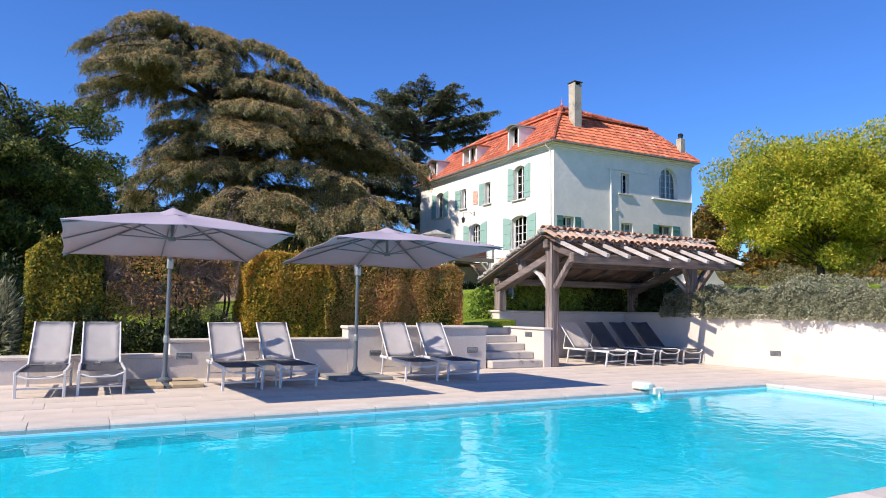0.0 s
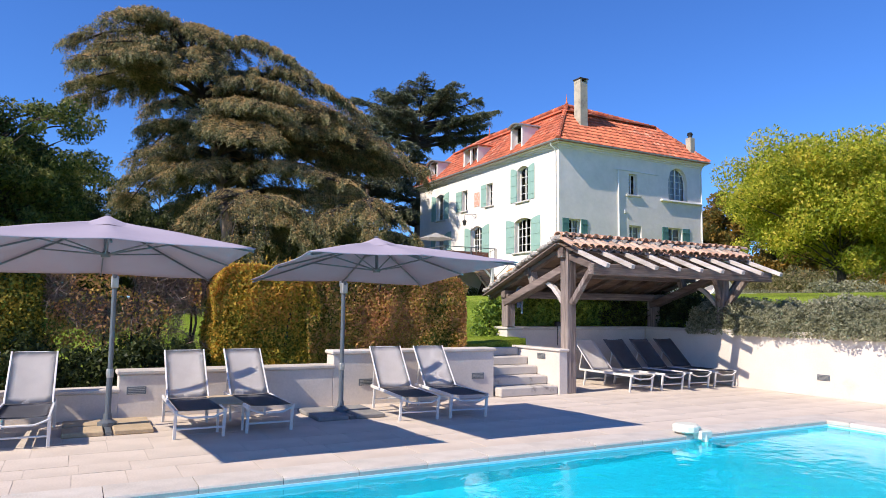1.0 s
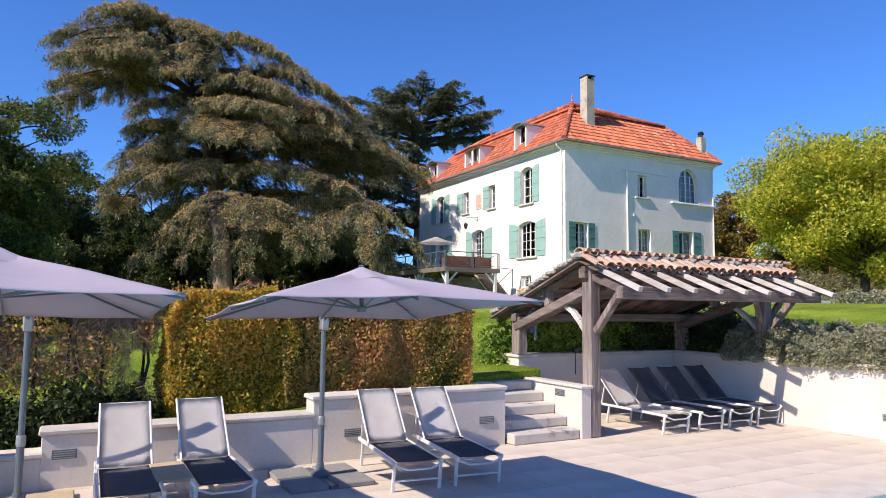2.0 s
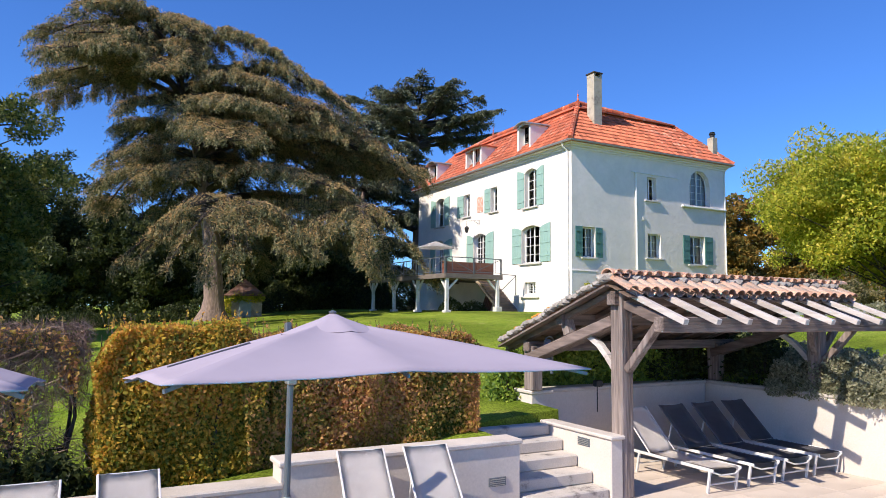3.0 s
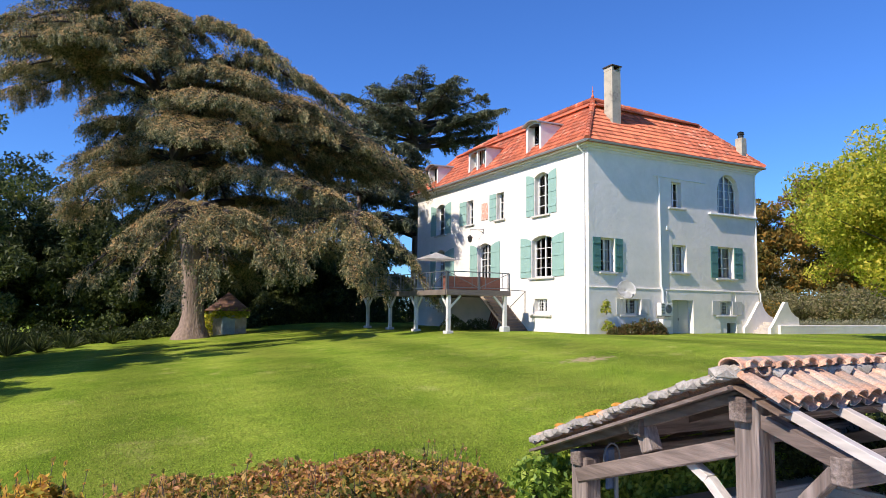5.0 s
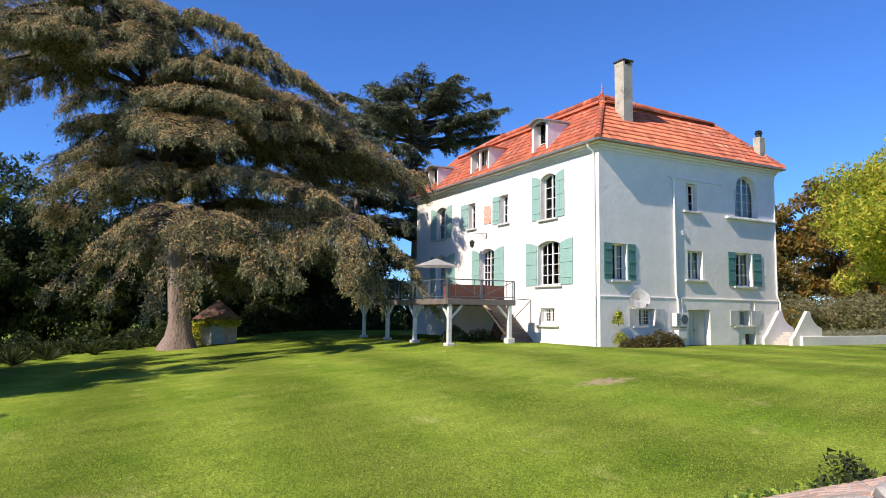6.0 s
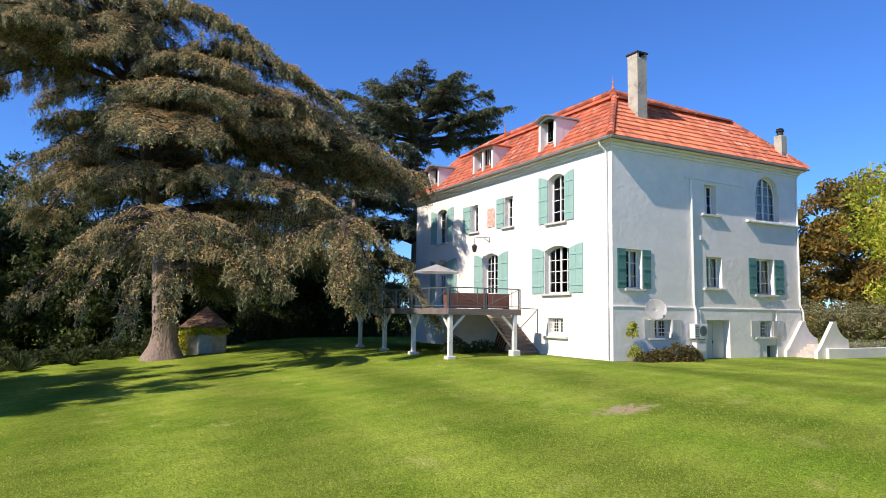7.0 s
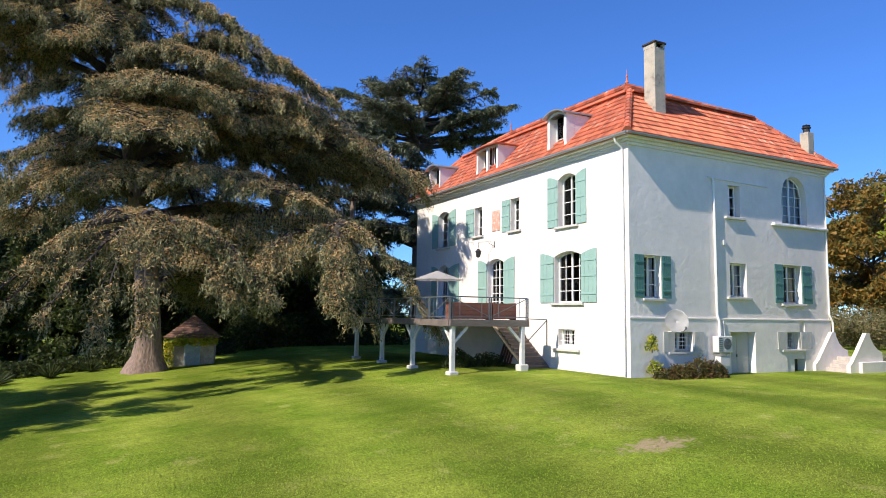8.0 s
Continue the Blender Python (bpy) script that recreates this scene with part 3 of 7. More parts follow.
# places of openings along each wall: (from, to, sill, head, rise of the arch)
WEST = {"a": (3.14, 5.15, 3.36, 5.80, 0.22), "b": (3.50, 4.84, 7.02, 9.55, 0.22), "c": (8.16, 9.01, 7.26, 9.0, 0.0), "d": (11.97, 12.82, 7.32, 9.0, 0.0),
        "e": (15.96, 17.36, 6.98, 9.28, 0.2), "f": (9.66, 11.33, 2.62, 5.86, 0.25), "g": (15.9, 17.3, 2.62, 5.86, 0.25), "h": (3.62, 4.84, 1.34, 2.12, 0.0)}
SOUTH = {"a": (0.82, 1.80, 3.53, 5.38, 0.0), "d": (6.13, 6.95, 7.44, 8.95, 0.0), "arch": (9.98, 11.92, 7.42, 9.84, 0.97), "m": (6.13, 7.27, 3.72, 5.29, 0.0),
         "c": (9.90, 11.30, 3.48, 5.38, 0.0), "b1": (2.49, 3.60, 1.26, 2.12, 0.0), "door": (6.01, 7.69, -0.1, 2.12, 0.0), "b2": (9.95, 10.95, 1.28, 2.12, 0.0), "hatch": (10.55, 11.34, -0.1, 0.82, 0.0)}
T = 0.45
west = hpart("wall", wall_mesh(HY, BASE, EAVE, T, [(HY - b, HY - a, c, d, r) for a, b, c, d, r in WEST.values()]), render_white)
west.matrix_basis = HM @ pose(0, HY, 0, 0, 0, -90)
south = hpart("wall", wall_mesh(HX - 2 * T, BASE, EAVE, T, [(a - T, b - T, c, d, r) for a, b, c, d, r in SOUTH.values()]), render_white)
south.matrix_basis = HM @ pose(T, 0, 0)
hpart("wall", box(HX - T, 0, BASE, HX, HY, EAVE), render_white)
hpart("wall", box(T, HY - T, BASE, HX - T, HY, EAVE), render_white)
# storeys and inner walls, which close the rooms behind the windows; dark paint makes them dim
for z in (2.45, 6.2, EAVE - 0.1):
    hpart("inner_floor", box(T, T, z, HX - T, HY - T, z + 0.12), inside_shade)
hpart("inner_wall", box(4.2, T, BASE, 4.3, HY - T, EAVE - 0.1), inside_shade)
hpart("inner_wall", box(T, 6.9, BASE, HX - T, 7.0, EAVE - 0.1), inside_shade)
hpart("inner_wall", box(T, 14.0, BASE, HX - T, 14.1, EAVE - 0.1), inside_shade)
# raised plinth and plaster band on the garden side
segs = sorted([(-0.05, -0.05)] + [(a, b) for k, (a, b, *_) in SOUTH.items() if k in ("b1", "door", "b2", "hatch")] + [(HX + 0.03, HX + 0.03)])
for (a0, a1), (b0, b1) in zip(segs, segs[1:]):
    if b0 > a1:
        hpart("plinth", box(a1, -0.05, BASE, b0, 0.003, 2.68), render_white)
for k in ("b1", "b2", "door", "hatch"):
    a, b, c, d, r = SOUTH[k]
    if k == "b2":
        hpart("plinth", box(a, -0.05, 0.82, 10.55, 0.003, c), render_white)
    elif k == "b1":
        hpart("plinth", box(a, -0.05, BASE, b, 0.003, c), render_white)
    if k != "hatch":
        hpart("plinth", box(a, -0.05, d, b, 0.003, 2.68), render_white)
hpart("band", box(-0.07, -0.075, 2.66, HX + 0.06, 0.004, 2.74, bevel=0.015), render_white)
hpart("base_course", box(-0.04, 0.6, BASE, 0.003, HY, 0.32, bevel=0.01), render_white)

# windows: each frame with its panes, sill, bars and shutters
def face_pose(side, along, z=0.0, out=0.0):
    """A pose on a wall: x along it as seen from outside, y into the wall."""
    return HM @ (pose(-out, along, z, 0, 0, -90) if side == "w" else pose(along, -out, z))


def shutter(parent, m, w, h, rise, material, flip, label, braced=True):
    bm = bmesh.new()
    n = 4
    for i in range(n):
        a, b = w * i / n, w * (i + 1) / n
        def top(x):
            u = x / w if flip else 1 - x / w
            return h - rise * (1 - u) ** 2 if rise else h
        vs = [bm.verts.new(p) for p in ((a + 0.004, -0.035, 0), (b - 0.004, -0.035, 0), (b - 0.004, -0.035, top(b)), (a + 0.004, -0.035, top(a)),
                                        (a + 0.004, 0, 0), (b - 0.004, 0, 0), (b - 0.004, 0, top(b)), (a + 0.004, 0, top(a)))]
        for f in ((0, 1, 2, 3), (5, 4, 7, 6), (4, 0, 3, 7), (1, 5, 6, 2), (3, 2, 6, 7), (4, 5, 1, 0)):
            bm.faces.new([vs[k] for k in f])
    add_box(bm, 0, -0.022, 0.002, w, -0.002, min(h - rise, h) - 0.002)
    for z in (0.16 * h, 0.5 * h, 0.84 * h - rise * 0.5) if braced else ():
        add_box(bm, 0.02, -0.058, z - 0.05, w - 0.02, -0.034, z + 0.05, bevel=0.006)
    for z in (0.16 * h, 0.84 * h - rise * 0.5):
        add_box(bm, -0.03 if flip else w - 0.12, -0.068, z - 0.015, 0.12 if flip else w + 0.03, -0.057, z + 0.015)
    ob = part("shutter", bm, material, parent, label)
    ob.matrix_basis = m
    return ob


def window(side, o, cols, rows, left=0.0, right=0.0, colour=None, set_back=0.30, sill=0.16, thing_name="window", arch_rows=False, sill_over=0.2, drop=0.0, frame_paint=None, curtain=0.0):
    a, b, c, d, rise = o
    w = b - a
    start = b if side == "w" else a
    base = face_pose(side, start, c)
    win = new(thing_name)
    win.parent, win.matrix_basis = house, base
    fp = frame_paint or white_paint
    def head(x):
        if not rise:
            return d - c
        u = (x - w / 2) / (w / 2)
        u = max(-1, min(1, u))
        return d - c - rise + rise * math.sqrt(max(0, 1 - u * u)) if rise > 0.4 * w else d - c - rise * u * u
    bm = bmesh.new()
    y0, y1 = set_back, set_back + 0.07
    f = 0.075
    add_box(bm, 0, y0, 0, f, y1, head(0) + (0.0 if not rise else 0.01), 0)
    add_box(bm, w - f, y0, 0, w, y1, head(w), 0)
    add_box(bm, f, y0, 0, w - f, y1, f * 1.2, 0)
    n = 12
    for i in range(n):
        x0, x1 = w * i / n, w * (i + 1) / n
        add_bar(bm, (x0, (y0 + y1) / 2, head(x0) - f / 2), (x1, (y0 + y1) / 2, head(x1) - f / 2), 0.068, f, up=(0, 1, 0)) if rise else None
    if not rise:
        add_box(bm, f, y0, d - c - f, w - f, y1, d - c)
    for i in range(1, cols):
        x = w * i / cols
        t = 0.05 if i == cols / 2 else 0.02
        add_box(bm, x - t, y0 - (0.012 if t > 0.03 else -0.008), f, x + t, y1 - 0.01, head(x) - f * 0.5)
    for j in range(1, rows):
        z = (d - c - rise * (0.6 if not arch_rows else 0.0)) * j / rows
        half = w / 2 if not arch_rows or z < d - c - rise else (w / 2) * math.sqrt(max(0, 1 - ((z - (d - c - rise)) / rise) ** 2))
        add_box(bm, w / 2 - half + 0.03, y0 + 0.01, z - 0.017, w / 2 + half - 0.03, y1 - 0.012, z + 0.017)
    part("frame", bm, fp, win)
    bm = bmesh.new()
    vs = [bm.verts.new((0.02, y0 + 0.04, 0.02)), bm.verts.new((w - 0.02, y0 + 0.04, 0.02))]
    vs += [bm.verts.new((w * (1 - i / 10) * 0.98 + 0.01 * w, y0 + 0.04, head(w * (1 - i / 10)) - 0.02)) for i in range(11)]
    bm.faces.new(vs)
    pane = part("pane", bm, glass_pane, win)
    pane.visible_shadow = False
    if curtain:
        bm = bmesh.new()
        for side_ in ((0.05, 0.05 + curtain * w / 2), (w - 0.05 - curtain * w / 2, w - 0.05)):
            k = 14
            row = [(side_[0] + (side_[1] - side_[0]) * i / k, y1 + 0.10 + 0.025 * math.sin(i * 2.2)) for i in range(k + 1)]
            lo_ = [bm.verts.new((q[0], q[1], 0.03)) for q in row]
            hi_ = [bm.verts.new((q[0], q[1], max(0.1, head(q[0]) - 0.06))) for q in row]
            for i in range(k):
                bm.faces.new((lo_[i], lo_[i + 1], hi_[i + 1], hi_[i]))
        part("curtain", bm, curtain_and_panel, win, "pale curtain", smooth=True)
    if sill:
        part("sill", box(-sill_over, -0.13, -0.11 - drop, w + sill_over, 0.30, 0.0 - drop, bevel=0.012), sill_stone, win)
    hgt = d - c
    low_ = 0.052 if side == "s" and c < 2 else 0.0
    if left:
        shutter(win, pose(-left - 0.03, -0.012 - low_, 0.02), left, hgt - 0.02, rise, colour, False, "", hgt > 1)
    if right:
        shutter(win, pose(w + 0.03, -0.012 - low_, 0.02), right, hgt - 0.02, rise, colour, True, "", hgt > 1)
    return win


G, D = shutter_green, shutter_dark
window("w", WEST["a"], 4, 4, 1.06, 1.06, G)
window("w", WEST["b"], 2, 4, 0.78, 0.74, G)
window("w", WEST["c"], 2, 3, 0.78, 0.0, G)
window("w", WEST["d"], 2, 3, 0.95, 0.0, G)
window("w", WEST["e"], 2, 4, 0.85, 0.85, G)
window("w", WEST["f"], 4, 7, 0.95, 1.05, G, sill=0)
window("w", WEST["g"], 4, 7, 0.9, 1.3, G, sill=0)
grille_w = window("w", WEST["h"], 2, 2, 0, 0, None, set_back=0.28, sill_over=0.4, drop=0.14)
window("s", SOUTH["a"], 2, 3, 0.54, 0.52, D, sill_over=0.14, curtain=0.45)
window("s", SOUTH["d"], 2, 3, 0, 0, None, sill_over=0.28)
window("s", SOUTH["arch"], 4, 5, 0, 0, None, sill_over=0.75, arch_rows=True, curtain=0.96)
window("s", SOUTH["m"], 2, 3, 0, 0, None, sill_over=0.25, curtain=0.9)
window("s", SOUTH["c"], 2, 3, 0.6, 0.74, D, sill_over=0.22, curtain=0.5)
b1 = window("s", SOUTH["b1"], 2, 2, 0.66, 0.62, door_grey, sill_over=0.42, set_back=0.3)
b2 = window("s", SOUTH["b2"], 2, 2, 0.66, 0.85, door_grey, sill_over=0.38, set_back=0.3)
for win, o in ((grille_w, WEST["h"]), (b1, SOUTH["b1"]), (b2, SOUTH["b2"])):
    w, h = o[1] - o[0], o[3] - o[2]
    bm = bmesh.new()
    for i in range(1, 7):
        add_tube(bm, [(w * i / 7, 0.12, 0), (w * i / 7, 0.12, h)], 0.012, 6)
    for j in (0.3, 0.7):
        add_box(bm, 0, 0.11, h * j - 0.012, w, 0.13, h * j + 0.012)
    part("grille", bm, white_paint, win, "white painted iron bars")
# cellar door and hatch
o = SOUTH["door"]
dr = new("door")
dr.parent, dr.matrix_basis = house, face_pose("s", o[0], 0)
for k in range(2):
    w2 = (o[1] - o[0]) / 2
    part("leaf", box(w2 * k + 0.01, 0.33, -0.1, w2 * (k + 1) - 0.01, 0.38, o[3] - 0.01, bevel=0.008), door_grey, dr)
part("door_handle", box(0.8, 0.30, 0.95, 0.86, 0.33, 1.1, bevel=0.01), iron, dr)
o = SOUTH["hatch"]
# dark sheet that draws the shade inside the hatch
hpart("hatch_shade", box(o[0], 0.4, BASE, o[1], 0.44, o[3] + 0.1), inside_shade)

# roof: steep tiled skirt, then a flatter hipped top
OV = 0.45
ZB, DB = 13.45, 2.4                    # the break: height and inset
ZR = 14.8
EA = 10.5
low = [Vector(p) for p in ((-OV, -OV, EA), (HX + OV, -OV, EA), (HX + OV, HY + OV, EA), (-OV, HY + OV, EA))]
brk = [Vector(p) for p in ((DB, DB, ZB), (HX - DB, DB, ZB), (HX - DB, HY - DB, ZB), (DB, HY - DB, ZB))]
r1, r2 = Vector((4.5, 4.8, ZR)), Vector((4.5, 15.8, ZR))
bm = bmesh.new()
L = [bm.verts.new(p - Vector((0, 0, 0.09))) for p in low]
B = [bm.verts.new(p - Vector((0, 0, 0.09))) for p in brk]
R = [bm.verts.new(p - Vector((0, 0, 0.05))) for p in (r1, r2)]
for i in range(4):
    bm.faces.new((L[i], L[(i + 1) % 4], B[(i + 1) % 4], B[i]))
for f in ((B[0], B[1], R[0]), (B[1], B[2], R[1], R[0]), (B[2], B[3], R[1]), (B[3], B[0], R[0], R[1])):
    bm.faces.new(f)
bm.faces.new(L[::-1])
roof = hpart("roof", bm, roof_red_far, label="red tiled roof with steep lower slopes")

# cornice under the eaves and gutter
for k, prof in enumerate(((0.07, 10.06, 10.20), (0.16, 10.20, 10.33), (0.36, 10.33, 10.42))):
    o_, z0, z1 = prof
    bm = bmesh.new()
    add_box(bm, -o_, -o_, z0, HX + o_, 0.003, z1, bevel=0.02)
    add_box(bm, -o_ , 0.003, z0, 0.003, HY + o_, z1, bevel=0.02)
    hpart("cornice", bm, render_white)
bm = bmesh.new()
add_tube(bm, [(-OV - 0.05, -0.42, 10.46), (-OV - 0.05, HY + OV, 10.46)], 0.075, 8)
add_tube(bm, [(-OV - 0.05, -OV - 0.05, 10.46), (HX + OV, -OV - 0.05, 10.46)], 0.06, 8)
hpart("gutter", bm, zinc, label="zinc gutter along the eaves")
hpart("downpipe", tube([(-0.46, 0.35, 10.42), (-0.4, 0.34, 10.2), (-0.1, 0.30, 9.95), (-0.07, 0.30, 9.6), (-0.07, 0.28, 2.8), (-0.1, 0.26, 2.7), (-0.1, 0.26, 0.35)], 0.05, 8), white_paint, label="white downpipe")
hpart("downpipe", tube([(5.0, -0.06, 9.16), (5.1, -0.07, 9.0), (5.14, -0.07, 2.9), (5.2, -0.12, 2.6), (5.22, -0.12, 1.3)], 0.06, 8), white_paint, label="white waste pipe")
hpart("pipe", tube([(4.75, -0.04, 9.16), (8.95, -0.04, 9.10)], 0.035, 8), white_paint, label="white pipe run along the wall")
hpart("downpipe", tube([(13.5, -0.42, 10.4), (13.42, -0.06, 10.1), (13.32, -0.07, 9.8), (13.32, -0.07, 3.0), (13.5, -0.12, 2.6), (13.5, -0.12, 1.9)], 0.05, 8), white_paint, label="white downpipe")
hpart("ledge", box(9.15, -0.2, 7.26, 13.35, 0.0, 7.36, bevel=0.02), white_paint)

# chimneys and finials
def chimney(x, y, w, d, z0, z1, label):
    c = hpart("chimney", box(x - w / 2, y - d / 2, z0, x + w / 2, y + d / 2, z1 - 0.28, bevel=0.015), chimney_brick, label=label)
    part("cap", box(x - w / 2 - 0.06, y - d / 2 - 0.06, z1 - 0.09, x + w / 2 + 0.06, y + d / 2 + 0.06, z1, bevel=0.015), bark_dark, c, "dark soot-stained cap")
    for k in (-1, 1):
        part("cap_support", box(x + k * (w / 2 - 0.06) - 0.06, y - d / 2, z1 - 0.28, x + k * (w / 2 - 0.06) + 0.06, y + d / 2, z1 - 0.09), chimney_brick, c)
    return c


chimney(3.08, 1.45, 0.66, 0.70, 11.5, 15.65, "tall weathered rendered chimney with a dark cap")
c2 = hpart("chimney", box(12.58, 0.20, 10.3, 13.06, 0.68, 12.45, bevel=0.015), chimney_brick, label="slim weathered chimney with a metal cowl")
part("cowl", lathe([(0.17, 0), (0.17, 0.22), (0.22, 0.24), (0.23, 0.30), (0.17, 0.34), (0.20, 0.40), (0.02, 0.47)], 12, (12.82, 0.44, 12.45)), iron, c2, "dark metal chimney cowl")
for p in (r1, r2):
    hpart("finial", lathe([(0.16, -0.1), (0.12, 0.06), (0.05, 0.14), (0.10, 0.24), (0.05, 0.34), (0.03, 0.5), (0.065, 0.58), (0.015, 0.68), (0.01, 0.95)], 10, p), roof_red_far, label="terracotta roof finial")

# dormers on the long front
def dormer(y0, y1, z0, z1, lights, curved):
    yc, w = (y0 + y1) / 2, abs(y1 - y0)
    dm = new("dormer")
    dm.parent, dm.matrix_basis = house, HM @ pose(-0.14, yc, z0, 0, 0, -90)
    h = z1 - z0
    hw = w / 2
    bm = bmesh.new()
    n = 10
    arch = [(-hw + w * i / n, h - 0.28 + (0.24 * (1 - ((2 * i / n) - 1) ** 2) if curved else 0.06 * (1 - abs(2 * i / n - 1)))) for i in range(n + 1)]
    deep = 2.3
    for (xa, za), (xb, zb) in zip(arch, arch[1:]):
        for q in (((xa, -0.02, za - 0.14), (xb, -0.02, zb - 0.14), (xb, -0.02, zb), (xa, -0.02, za)),):
            bm.faces.new([bm.verts.new(p) for p in q])
    post = 0.17
    for s in (-1, 1):
        xs = sorted((s * hw, s * (hw - post)))
        add_box(bm, xs[0], 0, 0, xs[1], 0.48, h - 0.24)
        # cheek running back into the slope
        vs = [bm.verts.new(p) for p in ((s * (hw - 0.01), 0.4, -0.05), (s * (hw - 0.01), deep, -0.05), (s * (hw - 0.01), deep, h - 0.25), (s * (hw - 0.01), 0.4, h - 0.25))]
        bm.faces.new(vs)
        # flared foot
        vs = [bm.verts.new(p) for p in ((s * hw, -0.006, 0.9), (s * (hw + 0.05), -0.006, 0.4), (s * (hw + 0.16), -0.006, -0.15), (s * (hw - 0.1), -0.006, -0.15), (s * (hw - 0.1), -0.006, 0.9))]
        bm.faces.new(vs)
    if lights == 2:
        add_box(bm, -0.09, 0, 0, 0.09, 0.14, h - 0.2)
    add_box(bm, -hw, -0.06, -0.12, hw, 0.1, 0.0)
    add_box(bm, -hw + 0.05, 0.02, -0.1, hw - 0.05, 0.5, 0.34)   # sloped breast under the window
    part("front", bm, white_paint, dm, "white painted dormer front")
    bm = bmesh.new()
    for (xa, za), (xb, zb) in zip(arch, arch[1:]):
        ka, kb = 1.12, 1.12
        top = [(xa * ka, -0.28, za), (xb * kb, -0.28, zb), (xb * kb, deep, zb + 0.05), (xa * ka, deep, za + 0.05)]
        lo = [(p[0], p[1], p[2] + 0.07) for p in top]
        v = [bm.verts.new(p) for p in top + lo]
        for f in ((3, 2, 1, 0), (4, 5, 6, 7), (0, 1, 5, 4), (1, 2, 6, 5), (2, 3, 7, 6), (3, 0, 4, 7)):
            bm.faces.new([v[i] for i in f])
    bmesh.ops.remove_doubles(bm, verts=bm.verts, dist=0.001)
    part("dormer_roof", bm, zinc if curved else roof_red_far, dm, "pale zinc dormer roof" if curved else "tiled dormer roof")
    for k in range(lights):
        xa = -hw + post + 0.01 if k == 0 else 0.1
        xb = hw - post - 0.01 if k == lights - 1 else -0.1
        bm = bmesh.new()
        for q in ((xa, xa + 0.05), ((xa + xb) / 2 - 0.02, (xa + xb) / 2 + 0.02), (xb - 0.05, xb)):
            add_box(bm, q[0], 0.42, 0, q[1], 0.46, h - 0.2)
        add_box(bm, xa, 0.42, h * 0.45, xb, 0.455, h * 0.45 + 0.03)
        fr = part("dormer_window", bm, white_paint, dm)
        part("pane", box(xa, 0.465, 0, xb, 0.475, h - 0.2), glass_pane, dm)
    # pale panel added behind the glass so that the panes look light
    part("back", box(-hw + 0.02, 0.56, 0, hw - 0.02, 0.60, h - 0.3), curtain_and_panel, dm)


dormer(4.0, 5.5, 10.36, 12.74, 1, True)
dormer(10.1, 12.4, 10.36, 12.56, 2, False)
dormer(17.0, 18.6, 10.36, 12.5, 1, True)

# red wall plaque, wall lantern, dish, cooling unit
hpart("plaque", box(-0.035, 10.05, 7.42, 0.0, 10.84, 8.56, bevel=0.008), plaque_red, label="faded red and cream wall plaque with worn relief")
bm = tube([(-0.02, 10.55, 6.85), (-0.02, 10.55, 6.5)], 0.018, 6)
add_tube(bm, [(-0.02, 10.55, 6.8), (-0.3, 10.75, 6.82), (-0.75, 11.1, 6.8)], 0.014, 6)
add_tube(bm, [(-0.02, 10.55, 6.55), (-0.3, 10.75, 6.76)], 0.012, 6)
add_tube(bm, [(-0.75, 11.1, 6.8), (-0.75, 11.1, 6.45)], 0.012, 6)
wl = thing("wall_lantern", "black iron hanging wall lantern on a bracket", "lamp", (0, 10.55, 6.85))
ob = part("bracket", bm, iron, wl)
ob.matrix_basis = pose(0, -10.55, -6.85)
ob = part("lantern", lathe([(0.05, 0.45), (0.2, 0.3), (0.18, 0.28), (0.12, 0.0), (0.04, -0.04)][::-1], 6, (-0.75, 11.1, 5.97)), iron, wl)
ob.matrix_basis = pose(0, -10.55, -6.85)
dish = thing("satellite_dish", "white satellite dish on a wall bracket", "dish", (2.1, -0.3, 2.6))
n = 20
bm = bmesh.new()
rings = [[bm.verts.new((r * math.cos(2 * math.pi * k / n), -0.02 - 0.14 * (1 - (r / 0.5) ** 2) * -1, r * math.sin(2 * math.pi * k / n))) for k in range(n)] for r in (0.003, 0.18, 0.33, 0.46, 0.5)]
for a, b in zip(rings, rings[1:]):
    for k in range(n):
        bm.faces.new((a[k], a[(k + 1) % n], b[(k + 1) % n], b[k]))
bm.faces.new(rings[0])
bmesh.ops.solidify(bm, geom=bm.faces[:], thickness=0.015)
ob = part("reflector", bm, alu_white, dish, smooth=True)
ob.matrix_basis = pose(0, -0.25, 0.0, -15, 0, -28)
part("arm", tube([(0, 0.3, -0.5), (0.0, 0.0, -0.45), (0, -0.15, -0.1)], 0.025, 6), alu_white, dish)
part("feed", tube([(0.0, -0.2, -0.45), (0.1, -0.5, -0.45), (0.12, -0.62, -0.32)], 0.02, 6), grey_metal, dish)
part("feed_horn", lathe([(0.03, 0), (0.05, 0.02), (0.05, 0.1), (0.03, 0.12)], 8, (0.12, -0.62, -0.36)), grey_metal, dish)
ac = thing("cooling_unit", "white outdoor heat pump unit with a round fan grille", "air conditioner", (5.1, -0.35, 1.22))
part("casing", box(-0.45, -0.17, 0, 0.45, 0.17, 0.72, bevel=0.02), alu_white, ac)
for r in (0.05, 0.11, 0.17, 0.23):
    part("fan_ring", tube([(0.12 + r * math.cos(a), -0.185, 0.38 + r * math.sin(a)) for a in np.linspace(0, 2 * math.pi, 17)], 0.008, 5), grey_metal, ac)
part("fan_shadow", lathe([(0.25, 0), (0.25, 0.01)], 16, (0, 0, 0)), grey_metal, ac).matrix_basis = pose(0.12, -0.172, 0.38, 90, 0, 0)
for k in (-0.35, 0.3):
    part("bracket", box(k, -0.1, -0.06, k + 0.04, 0.35, 0.0), zinc, ac)
